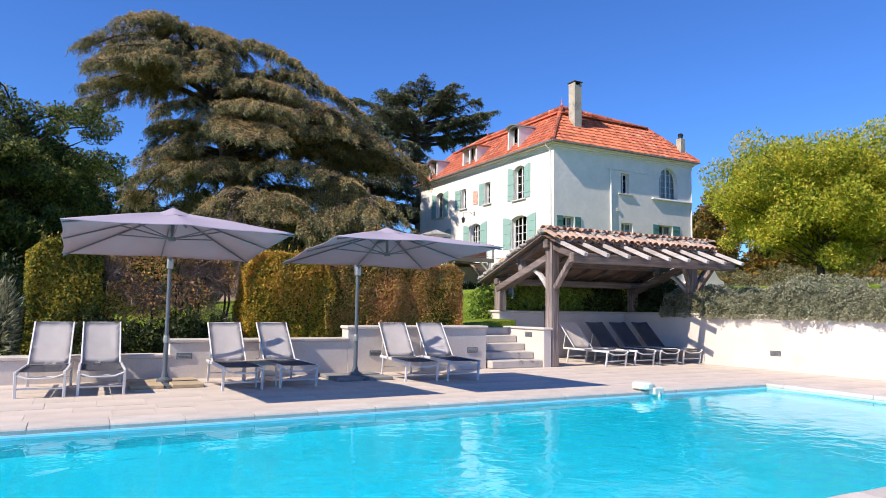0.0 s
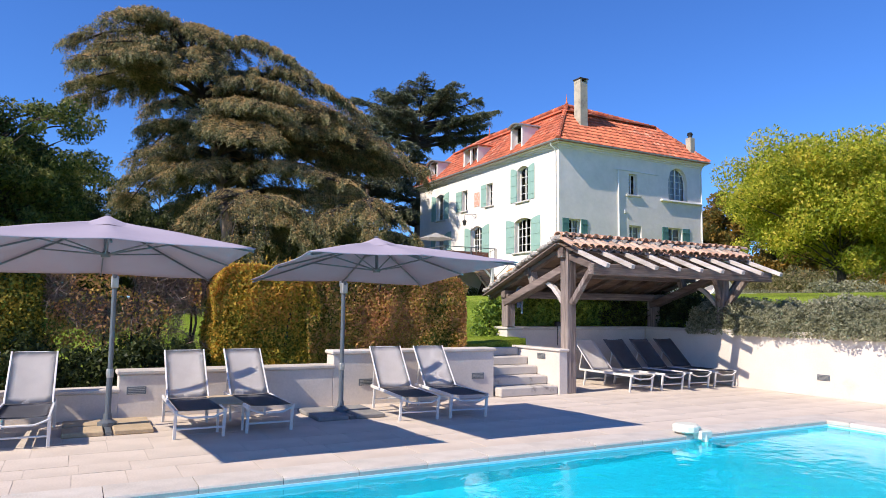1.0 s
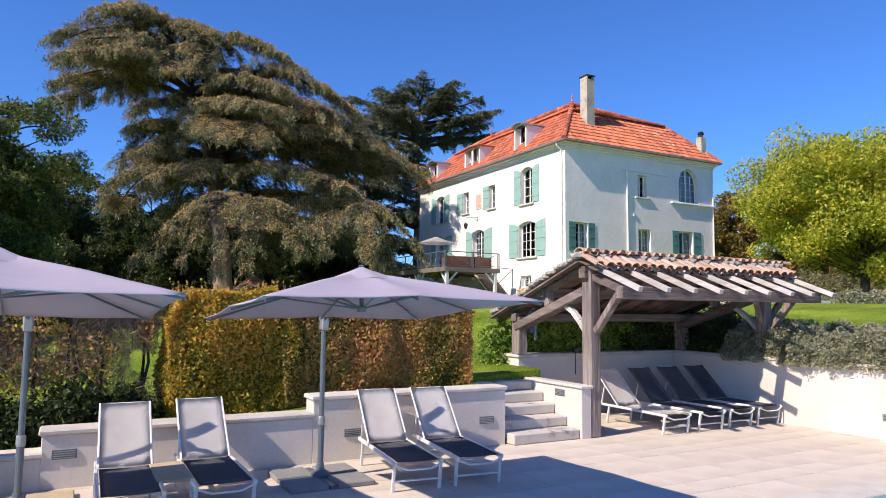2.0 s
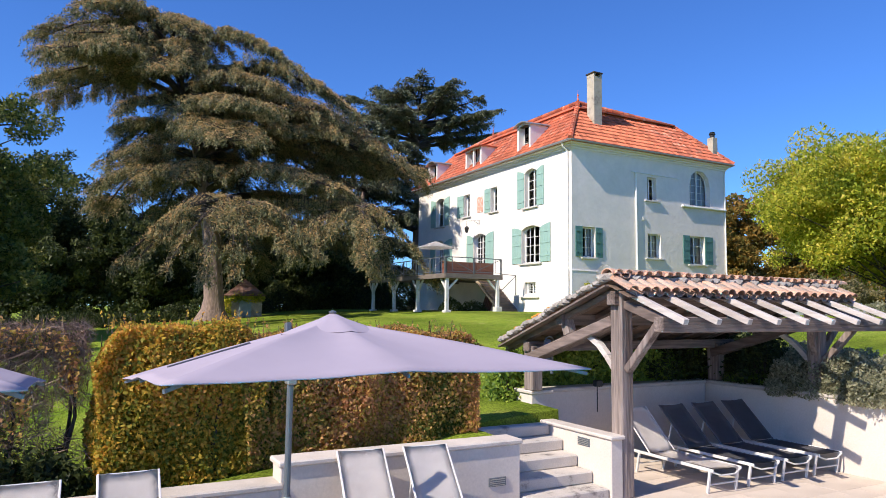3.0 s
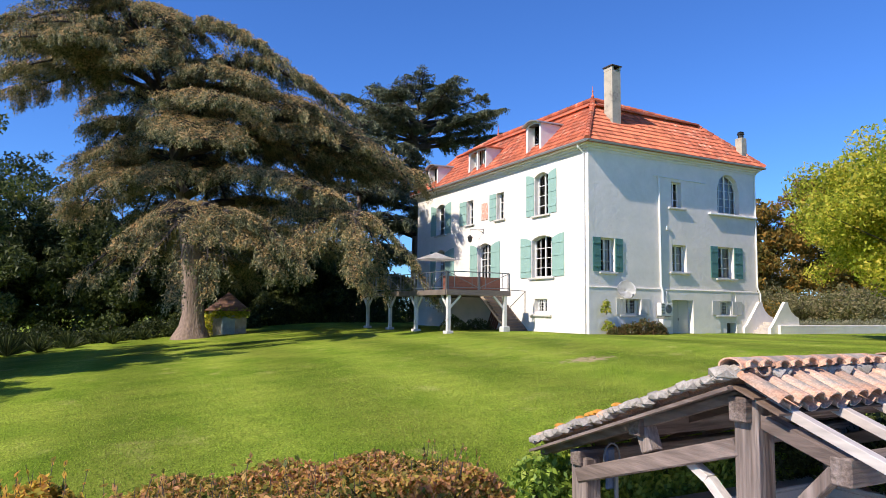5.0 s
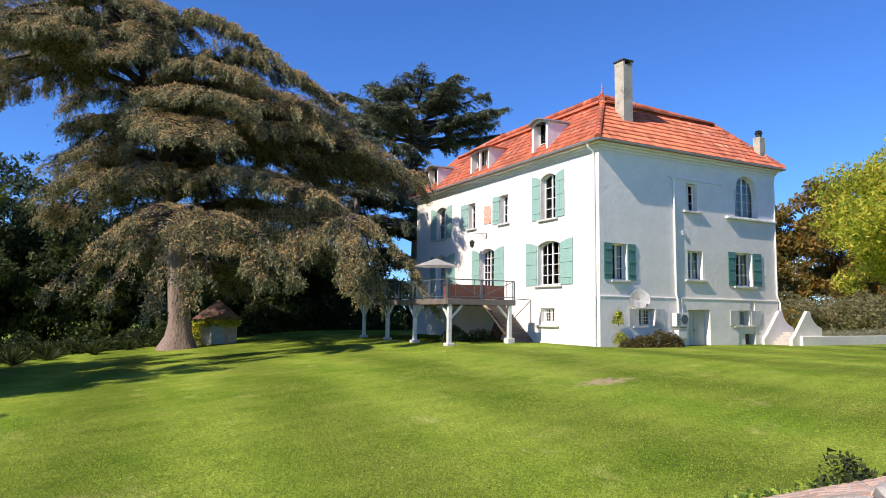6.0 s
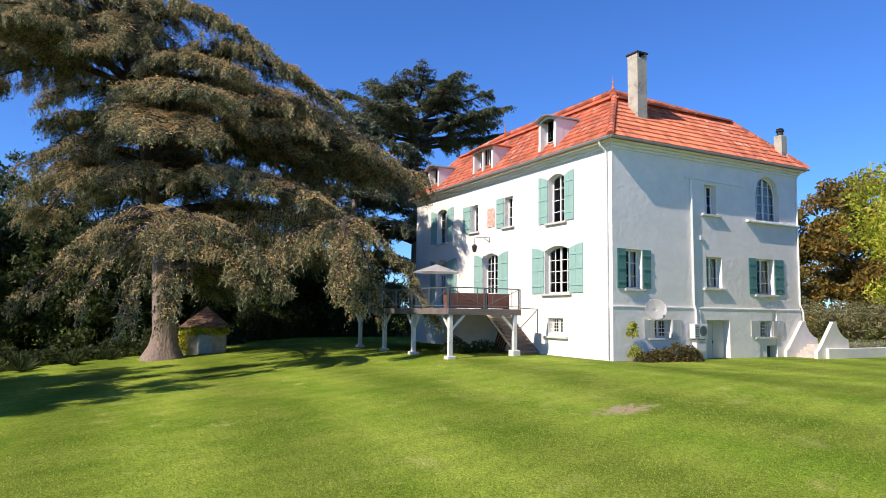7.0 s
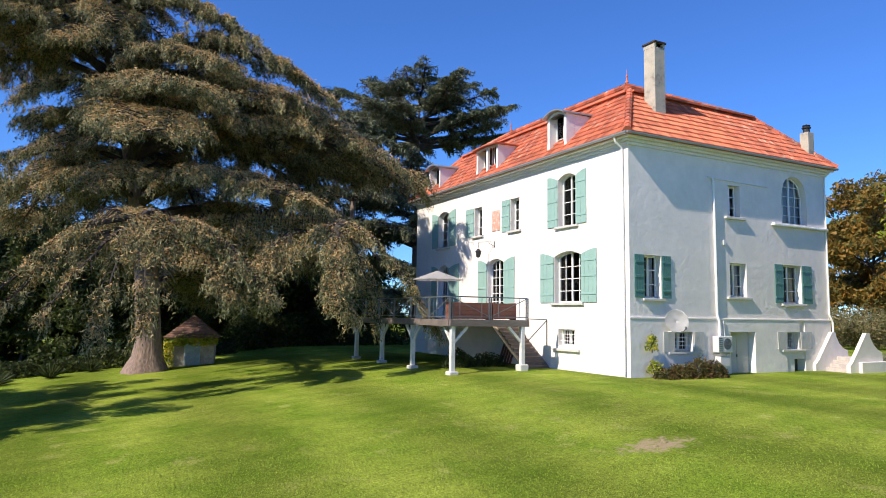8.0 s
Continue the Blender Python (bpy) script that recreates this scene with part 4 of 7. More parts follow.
part("lower_box", box(-0.28, -0.12, -0.62, 0.34, 0.2, -0.18, bevel=0.02), alu_white, ac)
for k in range(7):
    part("louvre", box(-0.43, -0.185, 0.10 + 0.085 * k, -0.19, -0.17, 0.13 + 0.085 * k), grey_metal, ac)
part("pipe_run", tube([(0.38, 0.1, -0.2), (0.42, 0.2, 0.4), (0.42, 0.28, 1.4)], 0.03, 6), alu_white, ac)
bx = thing("wall_box", "small white alarm box on the wall", "box", (5.75, -0.04, 6.2))
part("casing", box(-0.09, -0.05, -0.12, 0.09, 0.05, 0.12, bevel=0.01), alu_white, bx)

# ---- the open shelter ----
shelter = thing("open_shelter", "open weathered oak shelter with an old canal-tile roof beside the pool", "shelter", (-16.0, -22.5, DECK))
SM = pose(16.0, 22.5, -DECK)
RX0, RX1 = -18.62, -12.90
RIDGE_Y, RIDGE_Z, BACK_Y, BACK_Z, NOSE_Y, NOSE_Z = -23.75, 0.76, -20.78, -0.32, -25.08, 0.17


def spart(name, bm, material, label="", smooth=False):
    ob = part(name, bm, material, shelter, label, smooth)
    ob.matrix_basis = SM
    return ob


def roof_z(y):
    return RIDGE_Z + (BACK_Z - RIDGE_Z) * (y - RIDGE_Y) / (BACK_Y - RIDGE_Y) if y > RIDGE_Y else RIDGE_Z + (NOSE_Z - RIDGE_Z) * (y - RIDGE_Y) / (NOSE_Y - RIDGE_Y)


for x, foot in ((-18.36, DECK), (-13.52, WT)):
    spart("post", box(x - 0.12, -23.91, foot, x + 0.12, -23.66, 0.58, bevel=0.018), timber)
    spart("back_post", box(x - 0.11, -21.62, WT, x + 0.11, -21.34, -0.36, bevel=0.015), timber)
    spart("tie_beam", bar((x, -23.68, 0.14), (x, -21.45, -0.58), 0.17, 0.27, bevel=0.015, up=(1, 0, 0)), timber_y)
    spart("strut", bar((x, -22.55, -0.12), (x, -22.42, 0.20), 0.16, 0.18, bevel=0.012, up=(1, 0, 0)), timber)
    # curved brace back to the tie beam
    bm = bmesh.new()
    pts = [(x, -23.66, -0.62), (x, -23.48, -0.42), (x, -23.28, -0.24), (x, -23.02, -0.10)]
    for a, b in zip(pts, pts[1:]):
        add_bar(bm, a, b, 0.09, 0.11, bevel=0.006, up=(1, 0, 0))
    spart("brace", bm, timber_pale)
    spart("brace", bar((x, -23.92, -0.60), (x, -24.55, 0.10), 0.11, 0.13, bevel=0.01, up=(1, 0, 0)), timber)
    spart("bracket_arm", bar((x, -23.70, 0.46), (x, -24.68, 0.14), 0.13, 0.14, bevel=0.01, up=(1, 0, 0)), timber_y)
    spart("top_rail", bar((x, RIDGE_Y + 0.1, RIDGE_Z - 0.16), (x, BACK_Y + 0.12, BACK_Z - 0.13), 0.12, 0.13, bevel=0.01, up=(1, 0, 0)), timber_y)
for s in (-1, 1):
    spart("brace", bar((-13.52 + s * 0.1, -23.8, -0.45), (-13.52 + s * 0.75, -24.1 if s < 0 else -23.9, 0.36), 0.1, 0.12, bevel=0.01), timber)
spart("front_beam", box(-18.44, -24.70, -0.01, -12.86, -24.52, 0.22, bevel=0.015), timber_x)
spart("ridge_beam", box(RX0 + 0.05, -23.86, 0.38, RX1 - 0.05, -23.68, 0.60, bevel=0.012), timber_x)
spart("purlin", box(RX0 + 0.1, -22.52, 0.04, RX1 - 0.1, -22.36, 0.24, bevel=0.012), timber_x)
spart("back_plate", box(RX0 + 0.1, -21.56, -0.46, RX1 - 0.1, -21.38, -0.28, bevel=0.012), timber_x)
for i in range(9):
    x = -18.40 + 0.67 * i + random.uniform(-0.02, 0.02)
    spart("rafter", bar((x, RIDGE_Y, RIDGE_Z - 0.10), (x, NOSE_Y, NOSE_Z - 0.02), 0.085, 0.10, bevel=0.006, up=(1, 0, 0)), timber_pale, "silver-grey bare rafter")
for i in range(9):
    x = -18.40 + 0.67 * i
    spart("back_rafter", bar((x, RIDGE_Y, RIDGE_Z - 0.15), (x, BACK_Y + 0.06, BACK_Z - 0.12), 0.085, 0.10, up=(1, 0, 0)), timber_y)
# boarding, which carries the tiles
for y0, y1 in ((RIDGE_Y, BACK_Y), (RIDGE_Y, -24.22)):
    n = 10 if y1 > y0 else 2
    for k in range(n):
        a, b = y0 + (y1 - y0) * k / n, y0 + (y1 - y0) * (k + 0.995) / n
        spart("roof_board", bar((RX0 + 0.02, (a + b) / 2, roof_z((a + b) / 2) - 0.062), (RX1 - 0.02, (a + b) / 2, roof_z((a + b) / 2) - 0.062), 0.02, abs(b - a), up=(0, 1.1, -0.40 if y1 > y0 else 0.43)), under_roof)
# barge board at the gable
for x in (RX0 + 0.0, RX1 - 0.03):
    spart("barge_board", bar((x, RIDGE_Y - 0.02, RIDGE_Z - 0.08), (x, BACK_Y, BACK_Z - 0.08), 0.03, 0.12, up=(1, 0, 0)), timber_y)

# canal tiles, laid in columns
def half_tile(length, r0, r1, up, t=0.014, n=6):
    bm = bmesh.new()
    rows = []
    for y, r in ((0, r0), (length, r1)):
        for rr in (r, r - t):
            row = []
            for k in range(n + 1):
                a = math.pi * k / n
                row.append(bm.verts.new((rr * math.cos(a), y, (rr * math.sin(a)) * (1 if up else -1) * 0.8)))
            rows.append(row)
    o0, i0, o1, i1 = rows
    for k in range(n):
        bm.faces.new((o0[k], o0[k + 1], o1[k + 1], o1[k]))
        bm.faces.new((i0[k + 1], i0[k], i1[k], i1[k + 1]))
        bm.faces.new((o0[k + 1], o0[k], i0[k], i0[k + 1]))
        bm.faces.new((o1[k], o1[k + 1], i1[k + 1], i1[k]))
    return bm


cover = part("tile", half_tile(0.46, 0.098, 0.080, True), canal_tile, shelter)
trough = part("tile", half_tile(0.46, 0.092, 0.105, False), canal_tile, shelter)
tiles_rng = random.Random(4)
slope_b = math.degrees(math.atan2(BACK_Z - RIDGE_Z, BACK_Y - RIDGE_Y))
slope_f = math.degrees(math.atan2(RIDGE_Z - NOSE_Z, RIDGE_Y - NOSE_Y))
first = True
nx = 27
for i in range(nx):
    x = RX0 + 0.11 + (RX1 - RX0 - 0.22) * i / (nx - 1)
    for j in range(8):                       # back slope, lower edges first
        y = BACK_Y - 0.02 - 0.385 * j
        j_ = lambda s: tiles_rng.uniform(-s, s)
        m = SM @ pose(x + j_(0.012), y, roof_z(y) + 0.052, -slope_b + j_(1.5), 0, 180 + j_(2.5))
        if first:
            cover.matrix_basis = m
        else:
            share("tile", cover, shelter, m)
        if i < nx - 1 and (j == 0 or i in (0, nx - 2)):
            m2 = SM @ pose(x + 0.112, y, roof_z(y) + 0.045, -slope_b, 0, 180)
            if first:
                trough.matrix_basis = m2
            else:
                share("tile", trough, shelter, m2)
        first = False
    for j in range(1):
        y = -24.24 + 0.02 * tiles_rng.uniform(-1, 1)
        share("tile", cover, shelter, SM @ pose(x + tiles_rng.uniform(-0.012, 0.012), y, roof_z(y) + 0.05, slope_f + tiles_rng.uniform(-2, 2), 0, tiles_rng.uniform(-3, 3)))
        if i < nx - 1:
            share("tile", trough, shelter, SM @ pose(x + 0.112, y - 0.01, roof_z(y) + 0.035, slope_f, 0, tiles_rng.uniform(-2, 2)))
# ridge tiles set in mortar
for i in range(15):
    x = RX0 + 0.40 * i
    share("ridge_tile", cover, shelter, SM @ pose(x, RIDGE_Y + tiles_rng.uniform(-0.02, 0.02), RIDGE_Z + 0.10, tiles_rng.uniform(-2, 2), 0, -90 + tiles_rng.uniform(-2, 2)) @ Matrix.Diagonal((1.4, 1, 1.15, 1)))
bm = bmesh.new()
for i in range(40):
    x = RX0 + 0.05 + (RX1 - RX0 - 0.1) * i / 39
    r = bmesh.ops.create_icosphere(bm, subdivisions=1, radius=0.125, matrix=pose(x, RIDGE_Y + tiles_rng.uniform(-0.09, 0.09), RIDGE_Z + 0.045) @ Matrix.Diagonal((1.2, 1.5, 0.6, 1)))
tagged(spart("ridge_mortar", bm, mortar_grey, "grey lichen-covered mortar along the ridge"), kind="stuff")
for k in range(14):
    y = tiles_rng.choice((RIDGE_Y + 0.05, RIDGE_Y + 0.05, RIDGE_Y + tiles_rng.uniform(0.1, 2.6)))
    x = tiles_rng.uniform(RX0 + 0.1, RX1 - 0.1) if y < RIDGE_Y + 0.2 else RX0 + 0.1
    spart("lichen_patch", lathe([(0.075, 0), (0.07, 0.02), (0.035, 0.035)], 7, (x, y, roof_z(y) + (0.165 if y < RIDGE_Y + 0.1 else 0.12))), lichen, "orange lichen")
# mortar and old tile bits along the gable's edge
for gx_ in (RX0 + 0.03, RX1 - 0.03):
    bm = bmesh.new()
    for i in range(34):
        y = RIDGE_Y + (BACK_Y - RIDGE_Y) * i / 33
        bmesh.ops.create_icosphere(bm, subdivisions=1, radius=0.075, matrix=pose(gx_ + tiles_rng.uniform(-0.03, 0.05), y, roof_z(y) + 0.035 + tiles_rng.uniform(0, 0.04), 0, 0, tiles_rng.uniform(0, 90)) @ Matrix.Diagonal((1.1, 1.3, 0.7, 1)))
    for v in bm.verts:
        v.co += Vector((noise.noise(v.co * 9), noise.noise(v.co * 9 + Vector((5, 0, 0))), noise.noise(v.co * 9 + Vector((0, 5, 0))))) * 0.02
    tagged(spart("verge_mortar", bm, mortar_grey, "grey lichened mortar along the verge"), kind="stuff")
# things hanging on the back post
fl = thing("hanging_mask", "blue and grey swimming gear hung on the shelter post", "swim gear", (-18.2, -21.75, -0.35))
part("strap_loop", tube([(0.12 * math.cos(a), 0, 0.17 * math.sin(a)) for a in np.linspace(0, 2 * math.pi, 15)], 0.012, 6), grey_metal, fl)
part("panel", box(-0.10, -0.02, -0.35, 0.04, 0.02, 0.12, bevel=0.02), mat("blue_grey_fabric", (0.10, 0.15, 0.24), 0.7), fl)
part("strap", box(0.0, -0.05, -0.5, 0.06, -0.02, -0.1, bevel=0.01), grey_metal, fl)
# small garden spotlight by the side wall
sp = thing("garden_spotlight", "small dark garden spotlight on a stake", "spotlight", (-16.9, -21.42, -1.18))
part("stake", tube([(0, -0.12, -0.45), (0, -0.12, 0.05)], 0.012, 6), iron, sp)
part("head", box(-0.08, -0.2, 0.03, 0.08, -0.08, 0.15, bevel=0.015), iron, sp)

# ---- sun loungers ----
def lounger(x, y, rz, group, shaded_seat=True, label="white-framed sun lounger with grey mesh and a raised backrest", back=None):
    """y is the foot end's place; the head points to +y."""
    t = thing("sun_lounger", label, "sun lounger", (x, y, DECK), rz, group)
    w, seat_z, hinge, top_y, top_z = 0.31, 0.36, 1.36, 2.06, 1.05
    for s in (-1, 1):
        bm = bmesh.new()
        add_bar(bm, (s * w, 0.0, seat_z), (s * w, hinge + 0.45, seat_z), 0.035, 0.05, bevel=0.006)
        part("side_rail", bm, alu_white, t)
        part("back_rail", bar((s * (w - 0.02), hinge, seat_z + 0.02), (s * (w - 0.02), top_y, top_z), 0.018, 0.026, bevel=0.005, up=(1, 0, 0)), back or sling_grey, t)
        part("leg", bar((s * w, 0.12, 0.0), (s * w, 0.06, seat_z), 0.04, 0.04, bevel=0.005), alu_white, t)
        part("leg", bar((s * w, hinge + 0.30, 0.0), (s * w, hinge + 0.22, seat_z), 0.04, 0.04, bevel=0.005), alu_white, t)
        part("back_stay", bar((s * (w - 0.05), hinge + 0.52, seat_z), (s * (w - 0.05), hinge + 0.42, seat_z + 0.38), 0.02, 0.025), alu_white, t)
    part("cross_bar", tube([(-w, 0.10, 0.13), (w, 0.10, 0.13)], 0.014, 6), alu_white, t)
    part("cross_bar", tube([(-w, 0.02, seat_z - 0.02), (-w * 0.5, -0.01, seat_z - 0.075), (w * 0.5, -0.01, seat_z - 0.075), (w, 0.02, seat_z - 0.02)], 0.014, 6), alu_white, t)
    part("cross_bar", tube([(-w, hinge + 0.28, 0.15), (w, hinge + 0.28, 0.15)], 0.014, 6), alu_white, t)
    part("top_bar", tube([(-w + 0.02, top_y, top_z - 0.012), (w - 0.02, top_y, top_z - 0.012)], 0.011, 6), alu_white, t)
    # slung cloth with a slight sag
    def cloth(a, b, name, m):
        bm = bmesh.new()
        n = 8
        rows = []
        for k in range(n + 1):
            u = k / n
            p = Vector(a).lerp(Vector(b), u)
            row = []
            for j in range(7):
                v = -1 + j / 3
                sag = -0.022 * (1 - v * v) * (0.4 + 0.6 * math.sin(math.pi * u))
                row.append(bm.verts.new((v * (w - 0.03), p.y - sag * 0.6 if name == "backrest" else p.y, p.z + sag)))
            rows.append(row)
        for r0, r1 in zip(rows, rows[1:]):
            for j in range(6):
                bm.faces.new((r0[j], r0[j + 1], r1[j + 1], r1[j]))
        bmesh.ops.solidify(bm, geom=bm.faces[:], thickness=0.006)
        return part(name, bm, m, t, smooth=True)
    # the darker seat cloth paints in the parasol's shade
    cloth((0, 0.03, seat_z + 0.02), (0, hinge, seat_z + 0.02), "seat", sling_shade if shaded_seat else sling_grey)
    cloth((0, hinge + 0.01, seat_z + 0.03), (0, top_y - 0.01, top_z), "backrest", back or sling_grey)
    return t


for x, y, rz in ((-29.02, -25.78, -3), (-28.22, -25.75, -1)):
    lounger(x, y, rz, "loungers along the wall")
for x, y, rz in ((-26.17, -25.93, -1), (-25.22, -25.85, 0), (-22.87, -25.80, -7), (-22.02, -25.88, -7)):
    lounger(x, y, rz, "loungers along the wall", label="white-framed grey mesh sun lounger, seat coloured dark for parasol shade")
# the last three carry the shelter's shade in their mesh colour
for i, x in enumerate((-16.74, -15.80, -14.95, -14.10)):
    lounger(x, -24.35, -1, "loungers under the shelter", i > 0, "white-framed grey mesh sun lounger under the shelter, its shade put in the colour" if i else "white-framed sun lounger with a pale grey back under the shelter", sling_shade if i else None)
# small slatted tables between the loungers
for x, y in ((-25.70, -24.75),):
    tb = thing("side_table", "low tan-topped side table between two loungers", "side table", (x, y, DECK))
    part("top", box(-0.19, -0.75, 0.36, 0.19, 0.2, 0.39, bevel=0.006), slab_tan, tb)
    for sx in (-0.17, 0.17):
        for sy in (-0.7, 0.16):
            part("leg", box(sx - 0.015, sy - 0.015, 0, sx + 0.015, sy + 0.015, 0.36), alu_white, tb)

# ---- cantilever parasols ----
def parasol(x, y, peak, slab_m, slab_word):
    """Pole at the back; canopy hung in front, its front edge a little raised."""
    t = thing("cantilever_parasol", "open lilac-grey square cantilever parasol with %s ballast slabs" % slab_word, "parasol", (x, y, DECK), 0, "poolside parasols")
    part("pole", tube([(0, 0, 0.0), (0, 0, 0.75)], 0.040, 12), grey_metal, t)
    part("pole_top", tube([(0, 0, 0.75), (0, 0, 2.08)], 0.034, 12), grey_metal, t)
    part("crank_collar", lathe([(0.045, 0), (0.05, 0.02), (0.05, 0.1), (0.045, 0.12)], 12, (0, 0, 0.72)), zinc, t)
    part("foot", lathe([(0.13, 0.0), (0.13, 0.1), (0.06, 0.14), (0.05, 0.22)], 12), grey_metal, t)
    part("joint_block", box(-0.05, -0.08, 1.98, 0.05, 0.05, 2.16, bevel=0.015), zinc, t)
    hub = Vector((-0.22, -1.90, peak - DECK - 0.30))
    part("arm", tube([(0, -0.02, 2.08), (-0.02, -0.12, 2.25), (-0.1, -0.7, 2.52), (hub.x, hub.y, hub.z + 0.02)], 0.035, 10), grey_metal, t)
    part("mast_stub", bar((0, 0.10, 2.1), (0, 0.16, 2.62), 0.06, 0.09, bevel=0.01), grey_metal, t)
    for a in (0, 90):
        part("base_arm", box(-0.55, -0.04, 0.0, 0.55, 0.04, 0.05, bevel=0.005), grey_metal, t).matrix_basis = pose(0, 0, 0, 0, 0, a)
    for sx in (-1, 1):
        for sy in (-1, 1):
            part("ballast_slab", box(sx * 0.31 - 0.25, sy * 0.31 - 0.25, 0.0, sx * 0.31 + 0.25, sy * 0.31 + 0.25, 0.065, bevel=0.012), slab_m, t)
    # canopy over a square, tilted
    H = 1.43
    cm = pose(hub.x + 0.02, -1.88, 2.29, -4.6, 0, 0)
    rise = peak - DECK - 2.29 - 0.11
    bm = bmesh.new()
    spokes = [(1, 0), (1, 1), (0, 1), (-1, 1), (-1, 0), (-1, -1), (0, -1), (1, -1)]
    nr, nq = 14, 12
    for k in range(8):
        a_, b_ = spokes[k], spokes[(k + 1) % 8]
        rows = []
        for i in range(nr + 1):
            r = i / nr
            row = []
            for j in range(nq + 1):
                q = j / nq
                u, v = (a_[0] + (b_[0] - a_[0]) * q) * r, (a_[1] + (b_[1] - a_[1]) * q) * r
                hang = math.sin(math.pi * q)
                corner = max(0.0, abs(u) + abs(v) - 1.0)
                row.append(bm.verts.new((u * H * (1 - 0.018 * hang * r ** 3), v * H * (1 - 0.018 * hang * r ** 3),
                                         rise * (1 - r) - 0.11 * hang * r * (1 - 0.9 * r) - 0.03 * corner + 0.004 * noise.noise(Vector((u * 4 + x, v * 4, 0))) + 0.016 * r * (1 - 0.7 * r) * noise.noise(Vector((math.atan2(v, u) * 5.0, r * 0.8, x))))))
            rows.append(row)
        for r0, r1_ in zip(rows, rows[1:]):
            for j in range(nq):
                bm.faces.new((r0[j], r1_[j], r1_[j + 1], r0[j + 1]))
    bmesh.ops.remove_doubles(bm, verts=bm.verts, dist=0.0008)
    bmesh.ops.dissolve_degenerate(bm, dist=0.0005, edges=bm.edges)
    bmesh.ops.recalc_face_normals(bm, faces=bm.faces)
    bmesh.ops.solidify(bm, geom=bm.faces[:], thickness=0.008)
    can = part("canopy", bm, canopy_cloth, t, "lilac-grey canvas", smooth=True)
    can.matrix_basis = cm
    bm = bmesh.new()
    rings = []
    for k in range(4):                     # a loose cap, gathered at the top and scalloped along its hem
        rad = (0.02, 0.13, 0.27, 0.40)[k]
        row = []
        for q in range(32):
            an = 2 * math.pi * q / 32
            wave_ = math.cos(8 * an)
            rr = rad * (1 + 0.05 * wave_ * (k > 1))
            row.append(bm.verts.new((rr * math.cos(an), rr * math.sin(an), rise * (1 - rr / H) + (0.055, 0.036, 0.024, 0.006)[k] + 0.003 * (1 - wave_) * (k / 3) - (0.0, 0.005, 0.015, 0.024)[k] * abs(math.sin(4 * an)))))
        rings.append(row)
    bm.faces.new(rings[0])
    for r0, r1_ in zip(rings, rings[1:]):
        for q in range(32):
            bm.faces.new((r0[q], r1_[q], r1_[(q + 1) % 32], r0[(q + 1) % 32]))
    bmesh.ops.recalc_face_normals(bm, faces=bm.faces)
    v = part("vent_cap", bm, canopy_cloth, can, "gathered canvas vent cap", smooth=True)
    # dark strip laid on the canvas in place of the open slit's shade
    part("slit_strip", bar((-0.45 * H, 0.06, rise * 0.55 + 0.004), (-0.86 * H, -0.02, rise * 0.14 + 0.004), 0.045, 0.012), sling_shade, can, "dark strip drawn for the slit in the canvas")
    part("knob", lathe([(0.03, 0), (0.035, 0.012), (0.01, 0.025)], 8, (0, 0, rise + 0.05)), grey_metal, can)
    part("hub", lathe([(0.05, -0.45), (0.06, -0.40), (0.025, -0.38), (0.025, -0.02)], 10, (0, 0, rise)), grey_metal, can)
    for u, w_ in ((1, 1), (1, 0), (1, -1), (0, -1), (-1, -1), (-1, 0), (-1, 1), (0, 1)):
        end = Vector((u * H * 0.985, w_ * H * 0.985, -0.035 - (0.03 if u and w_ else 0.0)))
        r_ = part("rib", bar((0, 0, rise - 0.03), end, 0.016, 0.022, up=(0, 0, 1)), grey_metal, can)
        mid = Vector((0, 0, rise - 0.03)).lerp(end, 0.5)
        part("strut", tube([(0, 0, rise - 0.42), mid], 0.010, 6), grey_metal, can)
    return t


parasol(-27.22, -24.62, 0.36, slab_tan, "tan")
parasol(-23.78, -24.66, 0.30, slab_grey, "grey")

# pool skimmer float and hose fitting on the coping
sk = thing("pool_float", "white plastic pool float basket at the coping", "pool float", (-19.85, -28.45, DECK))
part("lid", lathe([(0.16, 0.03), (0.19, 0.05), (0.19, 0.12), (0.15, 0.15)], 14, (-0.05, 0.1, 0)), plastic_white, sk)
part("spout", box(0.0, -0.12, -0.06, 0.24, 0.12, 0.07, bevel=0.02), plastic_white, sk)
part("tube", tube([(0.12, -0.08, 0.0), (0.12, -0.10, -0.4)], 0.05, 10), plastic_white, sk)

# ---- hedges, shrubs and trees ----
rng = np.random.default_rng(7)


